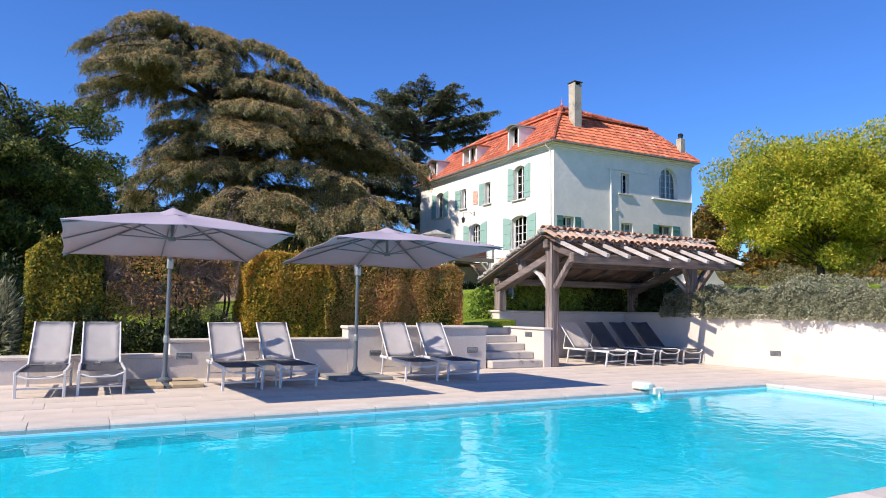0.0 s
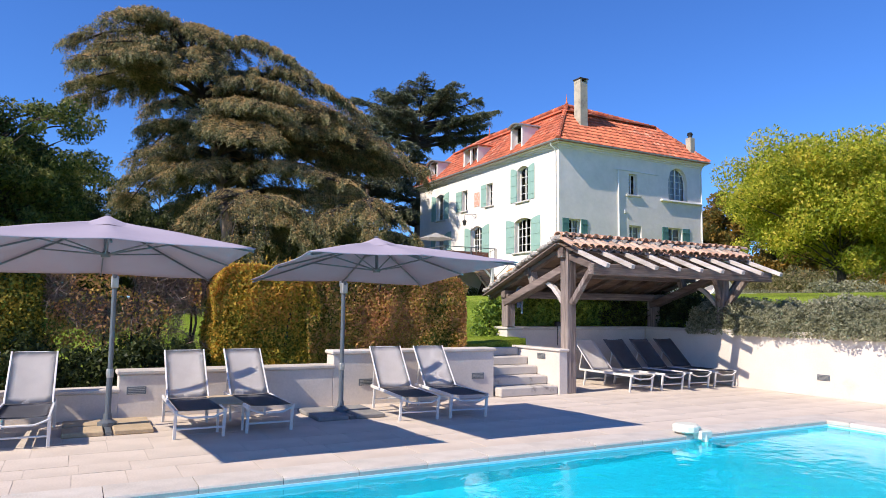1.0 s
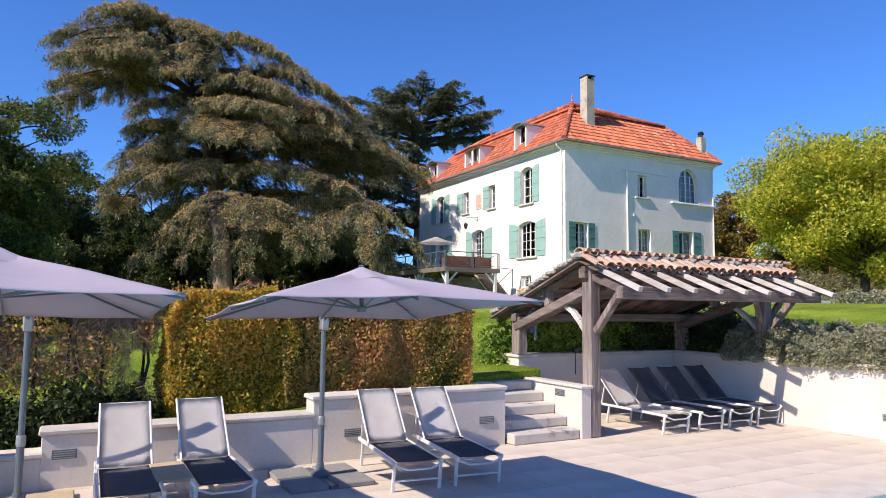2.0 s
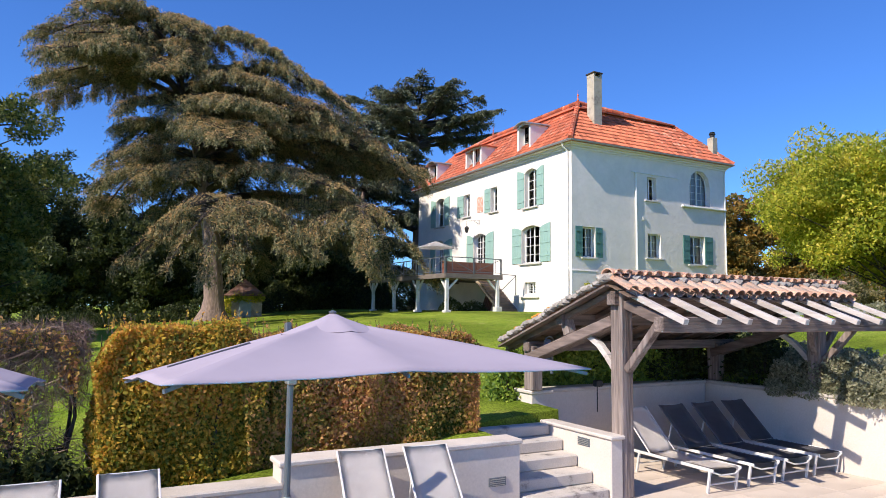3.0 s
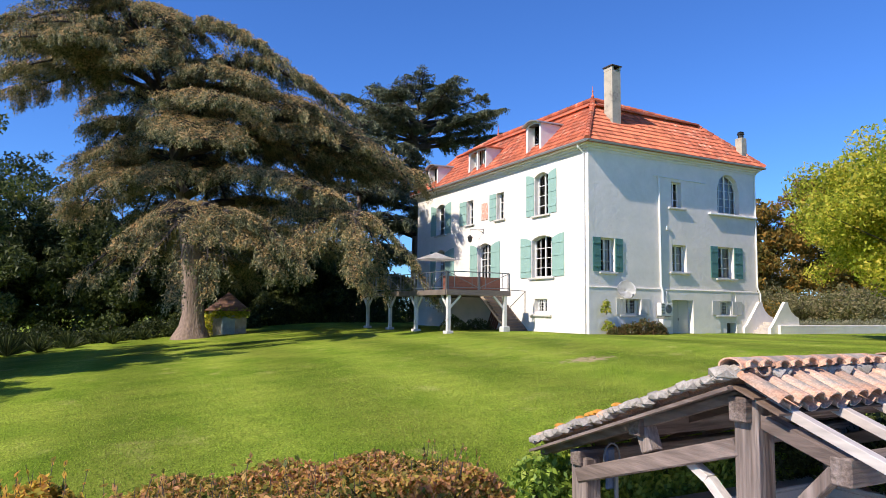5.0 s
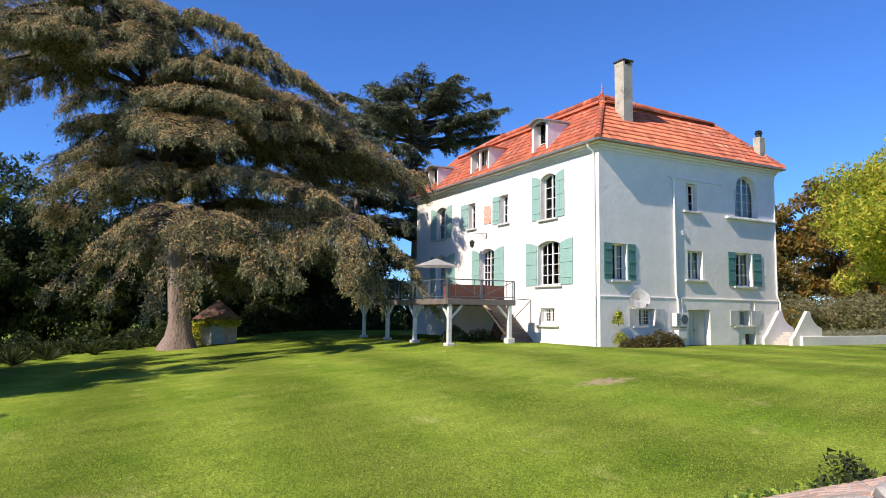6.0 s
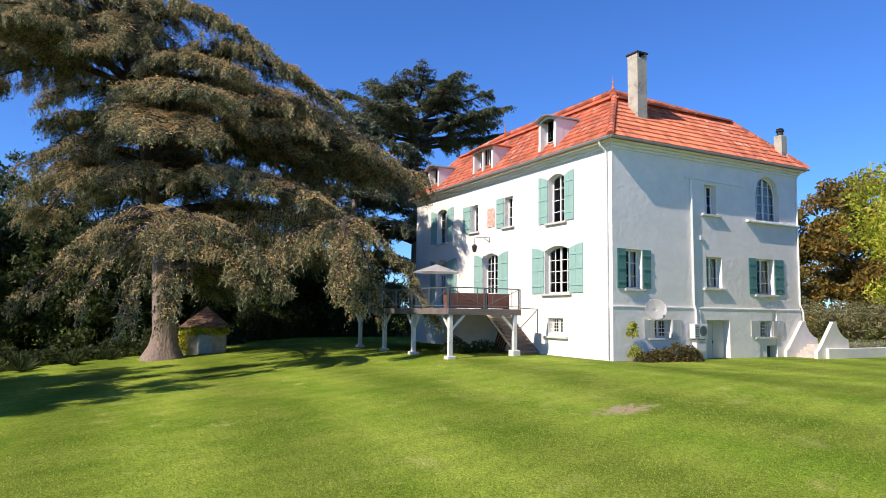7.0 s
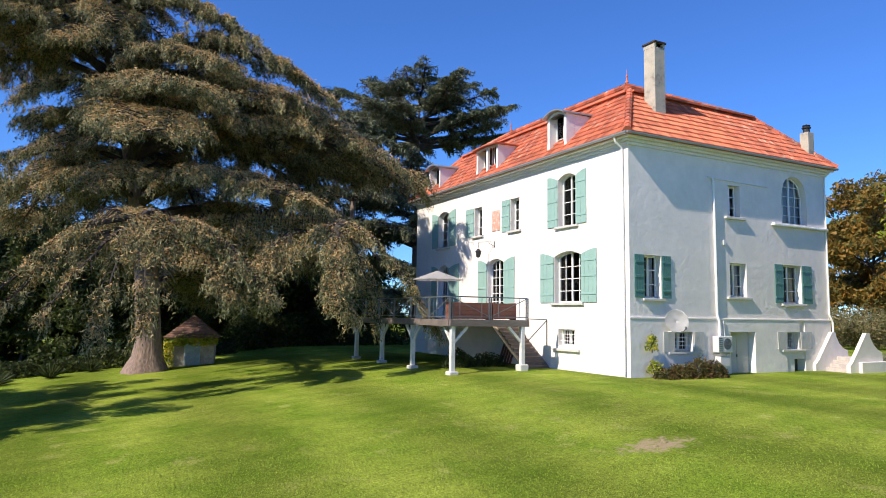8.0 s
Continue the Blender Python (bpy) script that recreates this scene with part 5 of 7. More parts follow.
def hedge(name, label, x0, x1, y0, y1, top, leaf, n, size=0.05, ends=0.25, gaps=0.0, foot=None, seed=1, uneven=0.10):
    """A clipped hedge: leaves over a box's outside with depth, uneven by noise, over a frame of stems."""
    r = np.random.default_rng(seed)
    h = thing(name, label, "hedge", ((x0 + x1) / 2, (y0 + y1) / 2, foot if foot is not None else ground_z((x0 + x1) / 2, (y0 + y1) / 2)))
    inv = h.matrix_world.inverted()
    L, W = x1 - x0, y1 - y0
    zf = lambda x: (foot if foot is not None else ground_z(x, (y0 + y1) / 2))
    H = top - zf((x0 + x1) / 2)
    areas = np.array([L * H, L * H, L * W, W * H, W * H])
    face = r.choice(5, n, p=areas / areas.sum())
    a, b, d = r.uniform(0, 1, n), r.uniform(0, 1, n), np.abs(r.normal(0, 0.15, n))
    P = np.zeros((n, 3))
    for f, (fx, fy, fz) in enumerate((("a", 0, "b"), ("a", 1, "b"), ("a", "b", 1), (0, "a", "b"), (1, "a", "b"))):
        k = face == f
        pick = lambda s: a[k] if s == "a" else (b[k] if s == "b" else np.full(k.sum(), float(s)))
        sx, sy, sz = pick(fx), pick(fy), pick(fz)
        dd = d[k]
        P[k, 0] = x0 + L * sx + (dd if fx == 0 else (-dd if fx == 1 else 0))
        P[k, 1] = y0 + W * sy + (dd if fy == 0 else (-dd if fy == 1 else 0))
        P[k, 2] = sz
        P[k, 2] = np.where(np.full(k.sum(), fz == 1), 1.0 - dd / H, sz)
    outward = np.array([(0, -1, 0.2), (0, 1, 0.2), (0, 0, 1), (-1, 0, 0.2), (1, 0, 0.2)])[face] + r.normal(0, 0.75, (n, 3))
    bumps = np.array([noise.noise(Vector((p[0] * 1.7, p[1] * 1.7, p[2] * 2 + seed))) for p in P])
    c = np.array([(x0 + x1) / 2, (y0 + y1) / 2])
    P[:, 1] += np.sign(P[:, 1] - c[1]) * uneven * bumps
    P[:, 0] += np.where(np.abs(P[:, 0] - c[0]) > L / 2 - 0.3, np.sign(P[:, 0] - c[0]) * uneven * bumps, 0)
    foots = np.array([zf(x) for x in P[:, 0]])
    # shoulders rounded at the ends
    endd = np.minimum(P[:, 0] - x0, x1 - P[:, 0])
    tops = top + uneven * bumps * 0.9 - ends * np.clip(1 - endd / 0.35, 0, 1) ** 2
    P[:, 2] = foots + (tops - foots) * P[:, 2]
    if gaps:
        g = np.array([noise.noise(Vector((p[0] * 1.1 + 9, p[2] * 1.4, seed))) for p in P])
        held = (g > gaps - 0.5) | (P[:, 2] > top - 0.25)
        P, outward = P[held], outward[held]
    u = np.cross(outward, unit(r, len(P)))
    u /= np.linalg.norm(u, axis=1, keepdims=True) + 1e-9
    v = np.cross(outward, u)
    v /= np.linalg.norm(v, axis=1, keepdims=True) + 1e-9
    ls = size * (1 + 0.4 * r.uniform(-1, 1, (len(P), 1)))
    u, v = u * ls, v * ls * 0.6
    ob = cards("foliage", P, u, v, leaf, h, fold=0.35)
    ob.matrix_basis = inv
    tagged(ob, kind="stuff")
    bm = bmesh.new()
    for i in range(int(L * 3)):
        x = x0 + 0.15 + (L - 0.3) * r.uniform()
        y = (y0 + y1) / 2 + r.uniform(-0.12, 0.12)
        z = zf(x) - 0.1
        pts = [(x, y, z)]
        for k in range(4):
            x, y, z = x + r.uniform(-0.12, 0.12), y + r.uniform(-0.12, 0.12), z + (top - zf(x0)) * 0.24
            pts.append((x, y, z))
        add_tube(bm, pts, [0.035, 0.03, 0.022, 0.014, 0.006], 5)
    # young shoots that the shears have missed
    sx, sy = r.uniform(x0 + 0.1, x1 - 0.1, int(L * 34)), r.uniform(y0 + 0.05, y1 - 0.05, int(L * 34))
    shoots = []
    for x, y in zip(sx, sy):
        z, hgt = top - 0.12, r.uniform(0.1, 0.3)
        tipx = x + r.normal(0, 0.04)
        add_tube(bm, [(x, y, z), (tipx, y, z + hgt)], [0.005, 0.002], 3, cap=False)
        shoots += [(x + (tipx - x) * q, y, z + hgt * q) for q in r.uniform(0.3, 1.0, 4)]
    ob = tagged(part("stem_mass", bm, bark_dark, h), kind="stuff")
    ob.matrix_basis = inv
    su, sv = leaf_frame(r, len(shoots), size, droop=-0.3)
    ob = tagged(cards("shoot_leaves", np.array(shoots), su, sv, leaf, h, fold=0.35), kind="stuff")
    ob.matrix_basis = inv
    return h


hedge("clipped_hedge", "clipped hedge turning golden green, dense to the ground", -29.42, -28.15, -22.72, -21.95, 0.05, hedge_green, 34000, 0.03, seed=3, uneven=0.16)
bare = hedge("bare_hedge", "half-bare brown twiggy hedge with gaps to the lawn", -28.1, -25.75, -22.62, -21.9, -0.02, hedge_leaf, 10000, 0.03, gaps=0.40, seed=5)
# twigs of the bare stretch
n = 13000
tp = np.stack([rng.uniform(-28.15, -25.6, n), rng.uniform(-22.66, -21.9, n), np.zeros(n)], 1)
tz = rng.uniform(0, 1, n) ** 0.6
tp[:, 2] = np.array([ground_z(x, -22) for x in tp[:, 0]]) * (1 - tz) + 0.06 * tz
tp = tp[np.array([noise.noise(Vector((p[0] * 1.2, p[2] * 1.6, 2))) for p in tp]) > -0.25 + 0.25 * (tp[:, 2] < -0.8)]
tu, tv = leaf_frame(rng, len(tp), 0.14, droop=-0.4)
ob = cards("twig_mass", tp, tu, tv * 0.055, twig_brown, bare)
ob.matrix_basis = bare.matrix_world.inverted()
tagged(ob, kind="stuff")
hedge("clipped_hedge", "clipped beech hedge in golden autumn leaf", -25.55, -23.6, -22.78, -22.1, 0.06, hedge_gold, 52000, 0.028, seed=9, gaps=0.10, uneven=0.2, ends=0.5)
hedge("clipped_hedge", "clipped beech hedge with bronze and brown autumn leaves", -23.75, -20.3, -22.74, -22.05, -0.05, hedge_leaf, 80000, 0.027, seed=11, gaps=0.0, uneven=0.18)
hedge("laurel_hedge", "bright green laurel hedge behind the shelter", -18.0, -13.5, -20.95, -20.25, -0.34, laurel_leaf, 26000, 0.045, seed=13, uneven=0.2)


def mound(name, label, category, spots, leaf, per, size, droop=0.0, stalks=0.0, group="", seed=2):
    """Low bushes: leaf clouds over rounded, uneven mounds. spots: (x, y, z, rx, ry, h)."""
    r = np.random.default_rng(seed)
    for x, y, z, rx, ry, h in spots:
        t = thing(name, label, category, (x, y, z), 0, group)
        d = unit(r, per)
        d[:, 2] = np.abs(d[:, 2])
        k = 0.55 + 0.45 * r.uniform(0, 1, (per, 1)) ** 0.5
        k *= 1 + 0.35 * np.array([[noise.noise(Vector(q * 2.2) + Vector((x, y, 0)))] for q in d])
        P = d * k * np.array([rx, ry, h])
        u, v = leaf_frame(r, per, size, droop=droop)
        if stalks:
            u = d * size * np.array([[1, 1, 1]]) * (1 + 0.5 * r.uniform(-1, 1, (per, 1))) + u * 0.5
            v = v * 0.35
        ob = cards("foliage", P, u, v, leaf, t, fold=0.2, corners=3 if per > 2000 else 4)
        tagged(ob, kind="stuff")
        bm = bmesh.new()
        for i in range(7):
            a = r.uniform(0, 6.28)
            add_tube(bm, [(0, 0, -0.1), (0.3 * rx * math.cos(a), 0.3 * ry * math.sin(a), 0.4 * h), (0.6 * rx * math.cos(a), 0.6 * ry * math.sin(a), 0.7 * h)], [0.02, 0.014, 0.005], 5)
        tagged(part("stem_mass", bm, bark_dark, t), kind="stuff")


lav = []
for i in range(9):
    y = -23.3 - 0.74 * i
    lav.append((-13.22 + 0.1 * math.sin(i * 2.1), y, -1.28, 0.72, 0.66, 0.78 + 0.14 * math.sin(i * 1.7)))
for i in range(7):
    lav.append((-12.2 + 0.15 * math.sin(i), -22.6 - 1.0 * i, -1.15, 0.7, 0.7, 0.75))
mound("lavender_bush", "grey-green lavender bush overhanging the retaining wall", "lavender", lav, lavender_leaf, 11000, 0.03, stalks=0.0, droop=-0.35, group="lavender on the wall", seed=21)
mound("grey_shrub", "grey-green feathery shrub at the end of the hedge", "shrub", [(-29.85, -22.35, -2.2, 0.42, 0.45, 1.55), (-30.7, -22.1, -2.0, 0.8, 0.6, 1.7), (-31.8, -21.8, -2.0, 0.9, 0.7, 1.5), (-33.0, -22.0, -2.0, 0.9, 0.7, 1.7)], lavender_leaf, 1800, 0.09, stalks=1.0, seed=28)
mound("green_bush", "bright leafy green bush beside the shelter", "bush", [(-18.35, -20.7, -1.5, 0.5, 0.5, 1.1), (-17.9, -20.5, -1.45, 0.5, 0.4, 1.0)], laurel_leaf, 2000, 0.05, seed=22)
mound("dark_bush", "dark evergreen bush in the shelter's shade", "bush", [(-14.2, -20.75, -1.2, 0.9, 0.5, 1.15), (-13.0, -21.0, -1.2, 0.9, 0.7, 1.25), (-12.2, -21.3, -1.1, 1.0, 0.9, 1.15), (-12.9, -22.2, -1.2, 0.75, 0.8, 1.05)], wood_leaf, 3200, 0.045, seed=23)
mound("bronze_shrub", "low bronze-green shrub against the house wall", "shrub", [(1.3, -0.75, 0.1, 0.65, 0.5, 0.55), (2.1, -0.85, 0.1, 0.75, 0.55, 0.75), (3.0, -0.9, 0.1, 0.8, 0.6, 0.95), (3.9, -0.95, 0.1, 0.7, 0.55, 0.8)], shrub_leaf, 1300, 0.055, seed=24)
mound("climbing_rose", "thin yellow-green climbing shrub on the house wall", "shrub", [(0.85, -0.35, 1.35, 0.3, 0.2, 0.75), (1.0, -0.35, 0.4, 0.4, 0.22, 0.6)], lime_leaf, 260, 0.06, seed=25)
mound("dark_bush", "dark evergreen bush behind the hedge", "bush", [(-30.4, -20.2, -2.3, 1.1, 1.0, 2.3)], wood_leaf, 3000, 0.06, seed=29)
mound("dark_bush", "dark low bush growing along the foot of the bare hedge", "bush", [(-28.3, -22.75, -2.25, 0.6, 0.4, 0.95), (-27.5, -22.7, -2.2, 0.65, 0.4, 0.75), (-26.7, -22.75, -2.15, 0.6, 0.4, 0.85), (-26.0, -22.7, -2.1, 0.5, 0.35, 0.7)], wood_leaf, 2600, 0.045, seed=30)
mound("dark_bush", "dark low bush under the wooden terrace", "bush", [(-3.9, 7.6, 0.1, 0.9, 0.6, 0.9), (-2.4, 7.4, 0.1, 1.0, 0.6, 0.8)], wood_leaf, 1300, 0.06, seed=26)


def tree(name, label, x, y, top, trunk_r, crown, leaf, n_leaf, size, limbs=9, clumps=60, seed=1, trunk_h=0.3, flat=0.0, droop=0.25, clump_r=0.26, bark_m=None, squash=0.75, hollow=0.25, side_trunks=0):
    """A tree: tapered trunk, limbs to leaf clumps, and a crown of many small leaves. crown: (radius across, height of the crown's foot over ground)."""
    r = np.random.default_rng(seed)
    z0 = ground_z(x, y)
    H = top - z0
    cr, foot = crown
    t = thing(name, label, "tree", (x, y, z0))
    cz, ch = (foot + H) / 2, (H - foot) / 2
    # clump centres, over a lumpy egg
    d = unit(r, clumps)
    k = hollow + (1 - hollow) * r.uniform(0, 1, (clumps, 1)) ** 0.45
    lump = 1 + 0.22 * r.normal(size=(clumps, 1))
    C = d * k * lump * np.array([cr, cr, ch]) * 0.86 + np.array([0, 0, cz])
    C[:, 2] = np.clip(C[:, 2], foot, H * 0.97)
    cl = clump_r * cr * r.uniform(0.65, 1.25, clumps)
    bm = bmesh.new()
    lean = r.uniform(-0.03, 0.03, 2) * H
    trunk_top = np.array([lean[0], lean[1], foot + (H - foot) * 0.55])
    pts = [(0, 0, -0.3), (0, 0, 0.12 * H * 0.2), (lean[0] * 0.3, lean[1] * 0.3, foot * 0.7), (lean[0] * 0.7, lean[1] * 0.7, foot + (H - foot) * 0.25), tuple(trunk_top), (lean[0] * 1.2, lean[1] * 1.2, H * 0.9)]
    add_tube(bm, pts, [trunk_r * 1.35, trunk_r * 1.05, trunk_r * 0.85, trunk_r * 0.6, trunk_r * 0.35, trunk_r * 0.08], 10)
    part("trunk", bm, bark_m or bark_dark, t, smooth=True)
    bm = bmesh.new()
    for i in range(clumps):
        h0 = min(max(foot * 0.75, C[i, 2] - 0.35 * np.hypot(C[i, 0], C[i, 1]) - 0.3), H * 0.8)
        a = np.array([lean[0] * h0 / H, lean[1] * h0 / H, h0])
        mid = (a + C[i]) / 2 + np.array([0, 0, 0.06 * H * r.uniform(0.0, 0.6)]) + r.normal(0, 0.03 * cr, 3)
        add_tube(bm, [a, mid, C[i]], [trunk_r * 0.22, trunk_r * 0.14, trunk_r * 0.05], 5, cap=False)
    tagged(part("branchwork", bm, bark_m or bark_dark, t), kind="stuff")
    w = cl ** 2
    who = r.choice(clumps, n_leaf, p=w / w.sum())
    dd = unit(r, n_leaf)
    kk = r.uniform(0, 1, (n_leaf, 1)) ** 0.4
    P = C[who] + dd * kk * cl[who][:, None] * np.array([1, 1, squash])
    P[:, 2] = np.maximum(P[:, 2], 0.25)
    u, v = leaf_frame(r, n_leaf, size, droop=droop, flat=flat)
    ob = cards("crown", P, u, v, leaf, t, fold=0.3, corners=3)
    tagged(ob, kind="stuff")
    return t


# large leafy tree on the open side of the house, and its neighbours
tree("walnut_tree", "broad leafy tree with yellow-green autumn foliage", 10.4, -12.2, 9.6, 0.26, (6.1, 1.9), lime_leaf, 150000, 0.09, clumps=230, seed=31, clump_r=0.21, hollow=0.3, droop=0.5, squash=0.8)
tree("walnut_tree", "broad leafy tree with yellow-green autumn foliage", 19.0, -17.0, 8.7, 0.24, (5.4, 2.0), lime_leaf, 80000, 0.10, clumps=150, seed=32, clump_r=0.22, droop=0.5, squash=0.8)
for i, (x, y, top, cr) in enumerate(((46, 26, 15.5, 5.6), (53, 20, 19.0, 6.2), (63, 24, 21.0, 7.5), (60, 10, 19.0, 7.0), (74, 18, 22.0, 8.0), (38, 36, 14.0, 5.0))):
    tree("autumn_tree", "tall deciduous tree turning brown and orange", x, y, top, 0.32, (cr, 1.0), autumn_leaf, 17000, 0.24, clumps=60, seed=40 + i, clump_r=0.25)
for i in range(9):
    tree("scrub_tree", "tangled grey-green scrub beyond the lawn", 27 + 4.6 * i, 21.5 - 2.3 * i, 3.6 + 0.7 * math.sin(i * 1.9), 0.08, (2.9, 0.05), shrub_far, 6500, 0.11, clumps=30, seed=170 + i, clump_r=0.34)
# tall dark trees on the open lawn's far side, which shade the grass
for i, (x, y, top, cr) in enumerate(((-31.5, 4.5, 10.6, 4.6), (-36.5, 9.0, 11.2, 5.0), (-36.5, -3.0, 8.4, 4.0), (-31.0, 12.0, 10.0, 4.5), (-40, 2, 10.8, 5.0))):
    tree("oak_tree", "tall dense dark green tree at the lawn's edge", x, y, top, 0.3, (cr, 0.9), oak_leaf, 48000, 0.10, clumps=130, seed=60 + i, clump_r=0.21, squash=0.6)
# the wood behind the cedar
k = 0
wood_rng = random.Random(5)
for row, (dist, count) in enumerate(((0.0, 13), (9.0, 11), (20.0, 9))):
    for i in range(count):
        u = -44 + 56 * (i + 0.5) / count + wood_rng.uniform(-1.2, 1.2)
        px, py = -8 + u * 0.80, 34 - u * 0.10 + dist + wood_rng.uniform(-1.5, 1.5)
        tp_ = wood_rng.uniform(6.5, 9.5) + 0.22 * dist
        k += 1
        tree("wood_tree", "dark green woodland tree behind the lawn", px, py, tp_, 0.2, (wood_rng.uniform(3.0, 4.0), 0.3), wood_leaf, 9000, 0.17, clumps=42, seed=100 + k, clump_r=0.3)
for i in range(16):
    a = math.radians(68 - 8.2 * i)
    tree("far_tree", "distant tree in autumn leaf beyond the fields", -20 + 135 * math.cos(a), -22 + 135 * math.sin(a), wood_rng.uniform(8, 12), 0.3, (9.5, 0.2), autumn_leaf if i % 3 else wood_leaf, 4200, 0.42, clumps=36, seed=200 + i, clump_r=0.3)
# scrub line far behind the open side
for i in range(9):
    tree("scrub_tree", "grey-brown scrub along the far field", 30 + i * 6.5, 14 - i * 5.5, 3.4 + (i % 3) * 0.6, 0.1, (3.2, 0.1), shrub_far if i % 2 else autumn_leaf, 3500, 0.14, clumps=26, seed=150 + i, clump_r=0.34)


# ---- the great cedar ----
def cedar(name, label, x, y, top, limbs, leaf, tip, trunk_r, twig_len, card, seed, per_branch=1.0, tip_share=0.3, open_at=-0.10, lean=(0.0, 0.0)):
    """limbs: (start height, azimuth in degrees, reach, rise of the arch, end height). Foliage hangs in curtains from flat side branches."""
    r = np.random.default_rng(seed)
    z0 = ground_z(x, y)
    t = thing(name, label, "tree", (x, y, z0))
    H = top - z0
    bm = bmesh.new()
    n = 14
    rings = []
    for z, k in ((-0.4, 2.1), (0.15, 1.75), (0.8, 1.22), (1.6, 1.0), (H * 0.25, 0.86), (H * 0.45, 0.62), (H * 0.7, 0.36), (H * 0.9, 0.14), (H * 0.985, 0.03)):
        wob = np.array([math.sin(z * 0.5) * 0.12, math.cos(z * 0.4) * 0.12]) + np.array(lean) * max(0.0, z / H) ** 2
        rings.append([bm.verts.new((wob[0] + trunk_r * k * (1 + 0.13 * math.sin(5 * a + z * 0.2) * (k > 0.8)) * math.cos(a), wob[1] + trunk_r * k * (1 + 0.13 * math.sin(5 * a + z * 0.2) * (k > 0.8)) * math.sin(a), z)) for a in np.linspace(0, 2 * math.pi, n + 1)[:-1]])
    for a, b in zip(rings, rings[1:]):
        for k in range(n):
            bm.faces.new((a[k], a[(k + 1) % n], b[(k + 1) % n], b[k]))
    part("trunk", bm, bark, t, "thick reddish-grey fissured trunk", smooth=True)
    bmL = bmesh.new()
    Ps, Us, tips = [], [], []
    for h0, az, reach, rise, h1, *more in limbs:
        hang = twig_len * (more[0] if more else 1.0)
        ox, oy = more[1:3] if len(more) > 2 else (lean[0] * (h0 / H) ** 2, lean[1] * (h0 / H) ** 2)
        a = math.radians(az)
        dirn = np.array([math.cos(a), math.sin(a)])
        m = 14
        pts = []
        bend = r.uniform(-0.10, 0.10)
        for k in range(m + 1):
            s = k / m
            z = h0 + (h1 - h0) * s ** (1.5 if len(more) > 2 else 1.8) + rise * math.sin(math.pi * min(1, s * 0.95)) * (1 - 0.3 * s)
            side = bend * reach * s * s
            pts.append((ox + dirn[0] * reach * s - dirn[1] * side + r.normal(0, 0.05), oy + dirn[1] * reach * s + dirn[0] * side + r.normal(0, 0.05), z))
        rad = 0.0225 * reach + 0.03
        add_tube(bmL, pts, [rad * (1 - 0.93 * k / m) for k in range(m + 1)], 6)
        pts = np.array(pts)
        # side branches
        nb = max(6, int(reach * (6.4 if len(more) > 2 else 4.6) * per_branch))
        for b_ in range(nb):
            s = 0.22 + 0.78 * (b_ + r.uniform(0, 1)) / nb
            f = s * m
            i0 = min(int(f), m - 1)
            base = pts[i0] + (pts[i0 + 1] - pts[i0]) * (f - i0)
            fw = pts[i0 + 1] - pts[i0]
            fw[2] *= 0.5
            fw /= np.linalg.norm(fw)
            sd = np.array([-fw[1], fw[0], 0]) * (1 if b_ % 2 else -1)
            out = 0.55 * fw + 0.85 * sd + np.array([0, 0, r.uniform(-0.05, 0.18)])
            out /= np.linalg.norm(out)
            ln = (0.26 * reach * math.sin(math.pi * (0.12 + 0.80 * s)) + 0.35) * r.uniform(0.55, 1.15) * (0.5 if len(more) > 2 else 1.0)
            q = max(3, int(ln / 0.17))
            bp = base + out * np.linspace(0.05, 1, q)[:, None] * ln
            bp[:, 2] += 0.06 * ln - (0.62 if more else 0.30) * ln * np.linspace(0, 1, q) ** 2
            add_tube(bmL, [base, base + out * ln * 0.5 + np.array([0, 0, 0.04 * ln]), bp[-1]], [0.03, 0.02, 0.006], 3, cap=False)
            # hanging twigs
            for p in bp:
                for _ in range((5 if len(more) > 2 else 3) if card < 0.1 else 2):
                    tl = hang * r.uniform(0.3, 1.0)
                    kq = max(3, int(tl / (card * 0.62)))
                    o = r.normal(0, 0.11, 3)
                    o[2] *= 0.4
                    dv = np.array([out[0] * 0.25 + r.normal(0, 0.22), out[1] * 0.25 + r.normal(0, 0.22), -1.0])
                    dv /= np.linalg.norm(dv)
                    tt = np.linspace(0, 1, kq)[:, None]
                    spray = p + o + dv * tt * tl + np.array([out[0], out[1], 0]) * 0.25 * tl * np.sin(tt * 1.5)
                    Ps.append(spray + r.normal(0, 0.03, (kq, 3)))
                    Us.append(np.repeat(dv[None], kq, 0) * 0.8 + r.normal(0, 0.5, (kq, 3)))
                    tp0 = np.zeros(kq, bool)
                    if r.uniform() < tip_share * 0.4:
                        tp0[: max(1, kq // 2)] = True
                    tips.append(tp0)
            # needles lying along the branch; the paler bronze also paints sun on their tops
            kq = q * 10
            pick = r.integers(0, q, kq)
            Ps.append(bp[pick] + r.normal(0, 0.11, (kq, 3)) * np.array([1, 1, 0.4]) + np.array([0, 0, 0.04]))
            Us.append(r.normal(0, 1, (kq, 3)) * np.array([1, 1, 0.35]) + out * 0.7)
            tips.append(r.uniform(0, 1, kq) < tip_share * 2.2)
    tagged(part("branchwork", bmL, bark_dark, t), kind="stuff")
    P, U, tp_ = np.concatenate(Ps), np.concatenate(Us), np.concatenate(tips)
    gap = np.array([noise.noise(Vector(q) * 0.55) + 0.5 * noise.noise(Vector(q) * 1.3) + 0.3 * noise.noise(Vector(q) * 3.1) for q in P[::4]]).repeat(4)[: len(P)]
    keep = (P[:, 2] > 0.55 + 0.3 * r.uniform(0, 1, len(P))) & (gap > open_at)
    P, U, tp_ = P[keep], U[keep], tp_[keep]
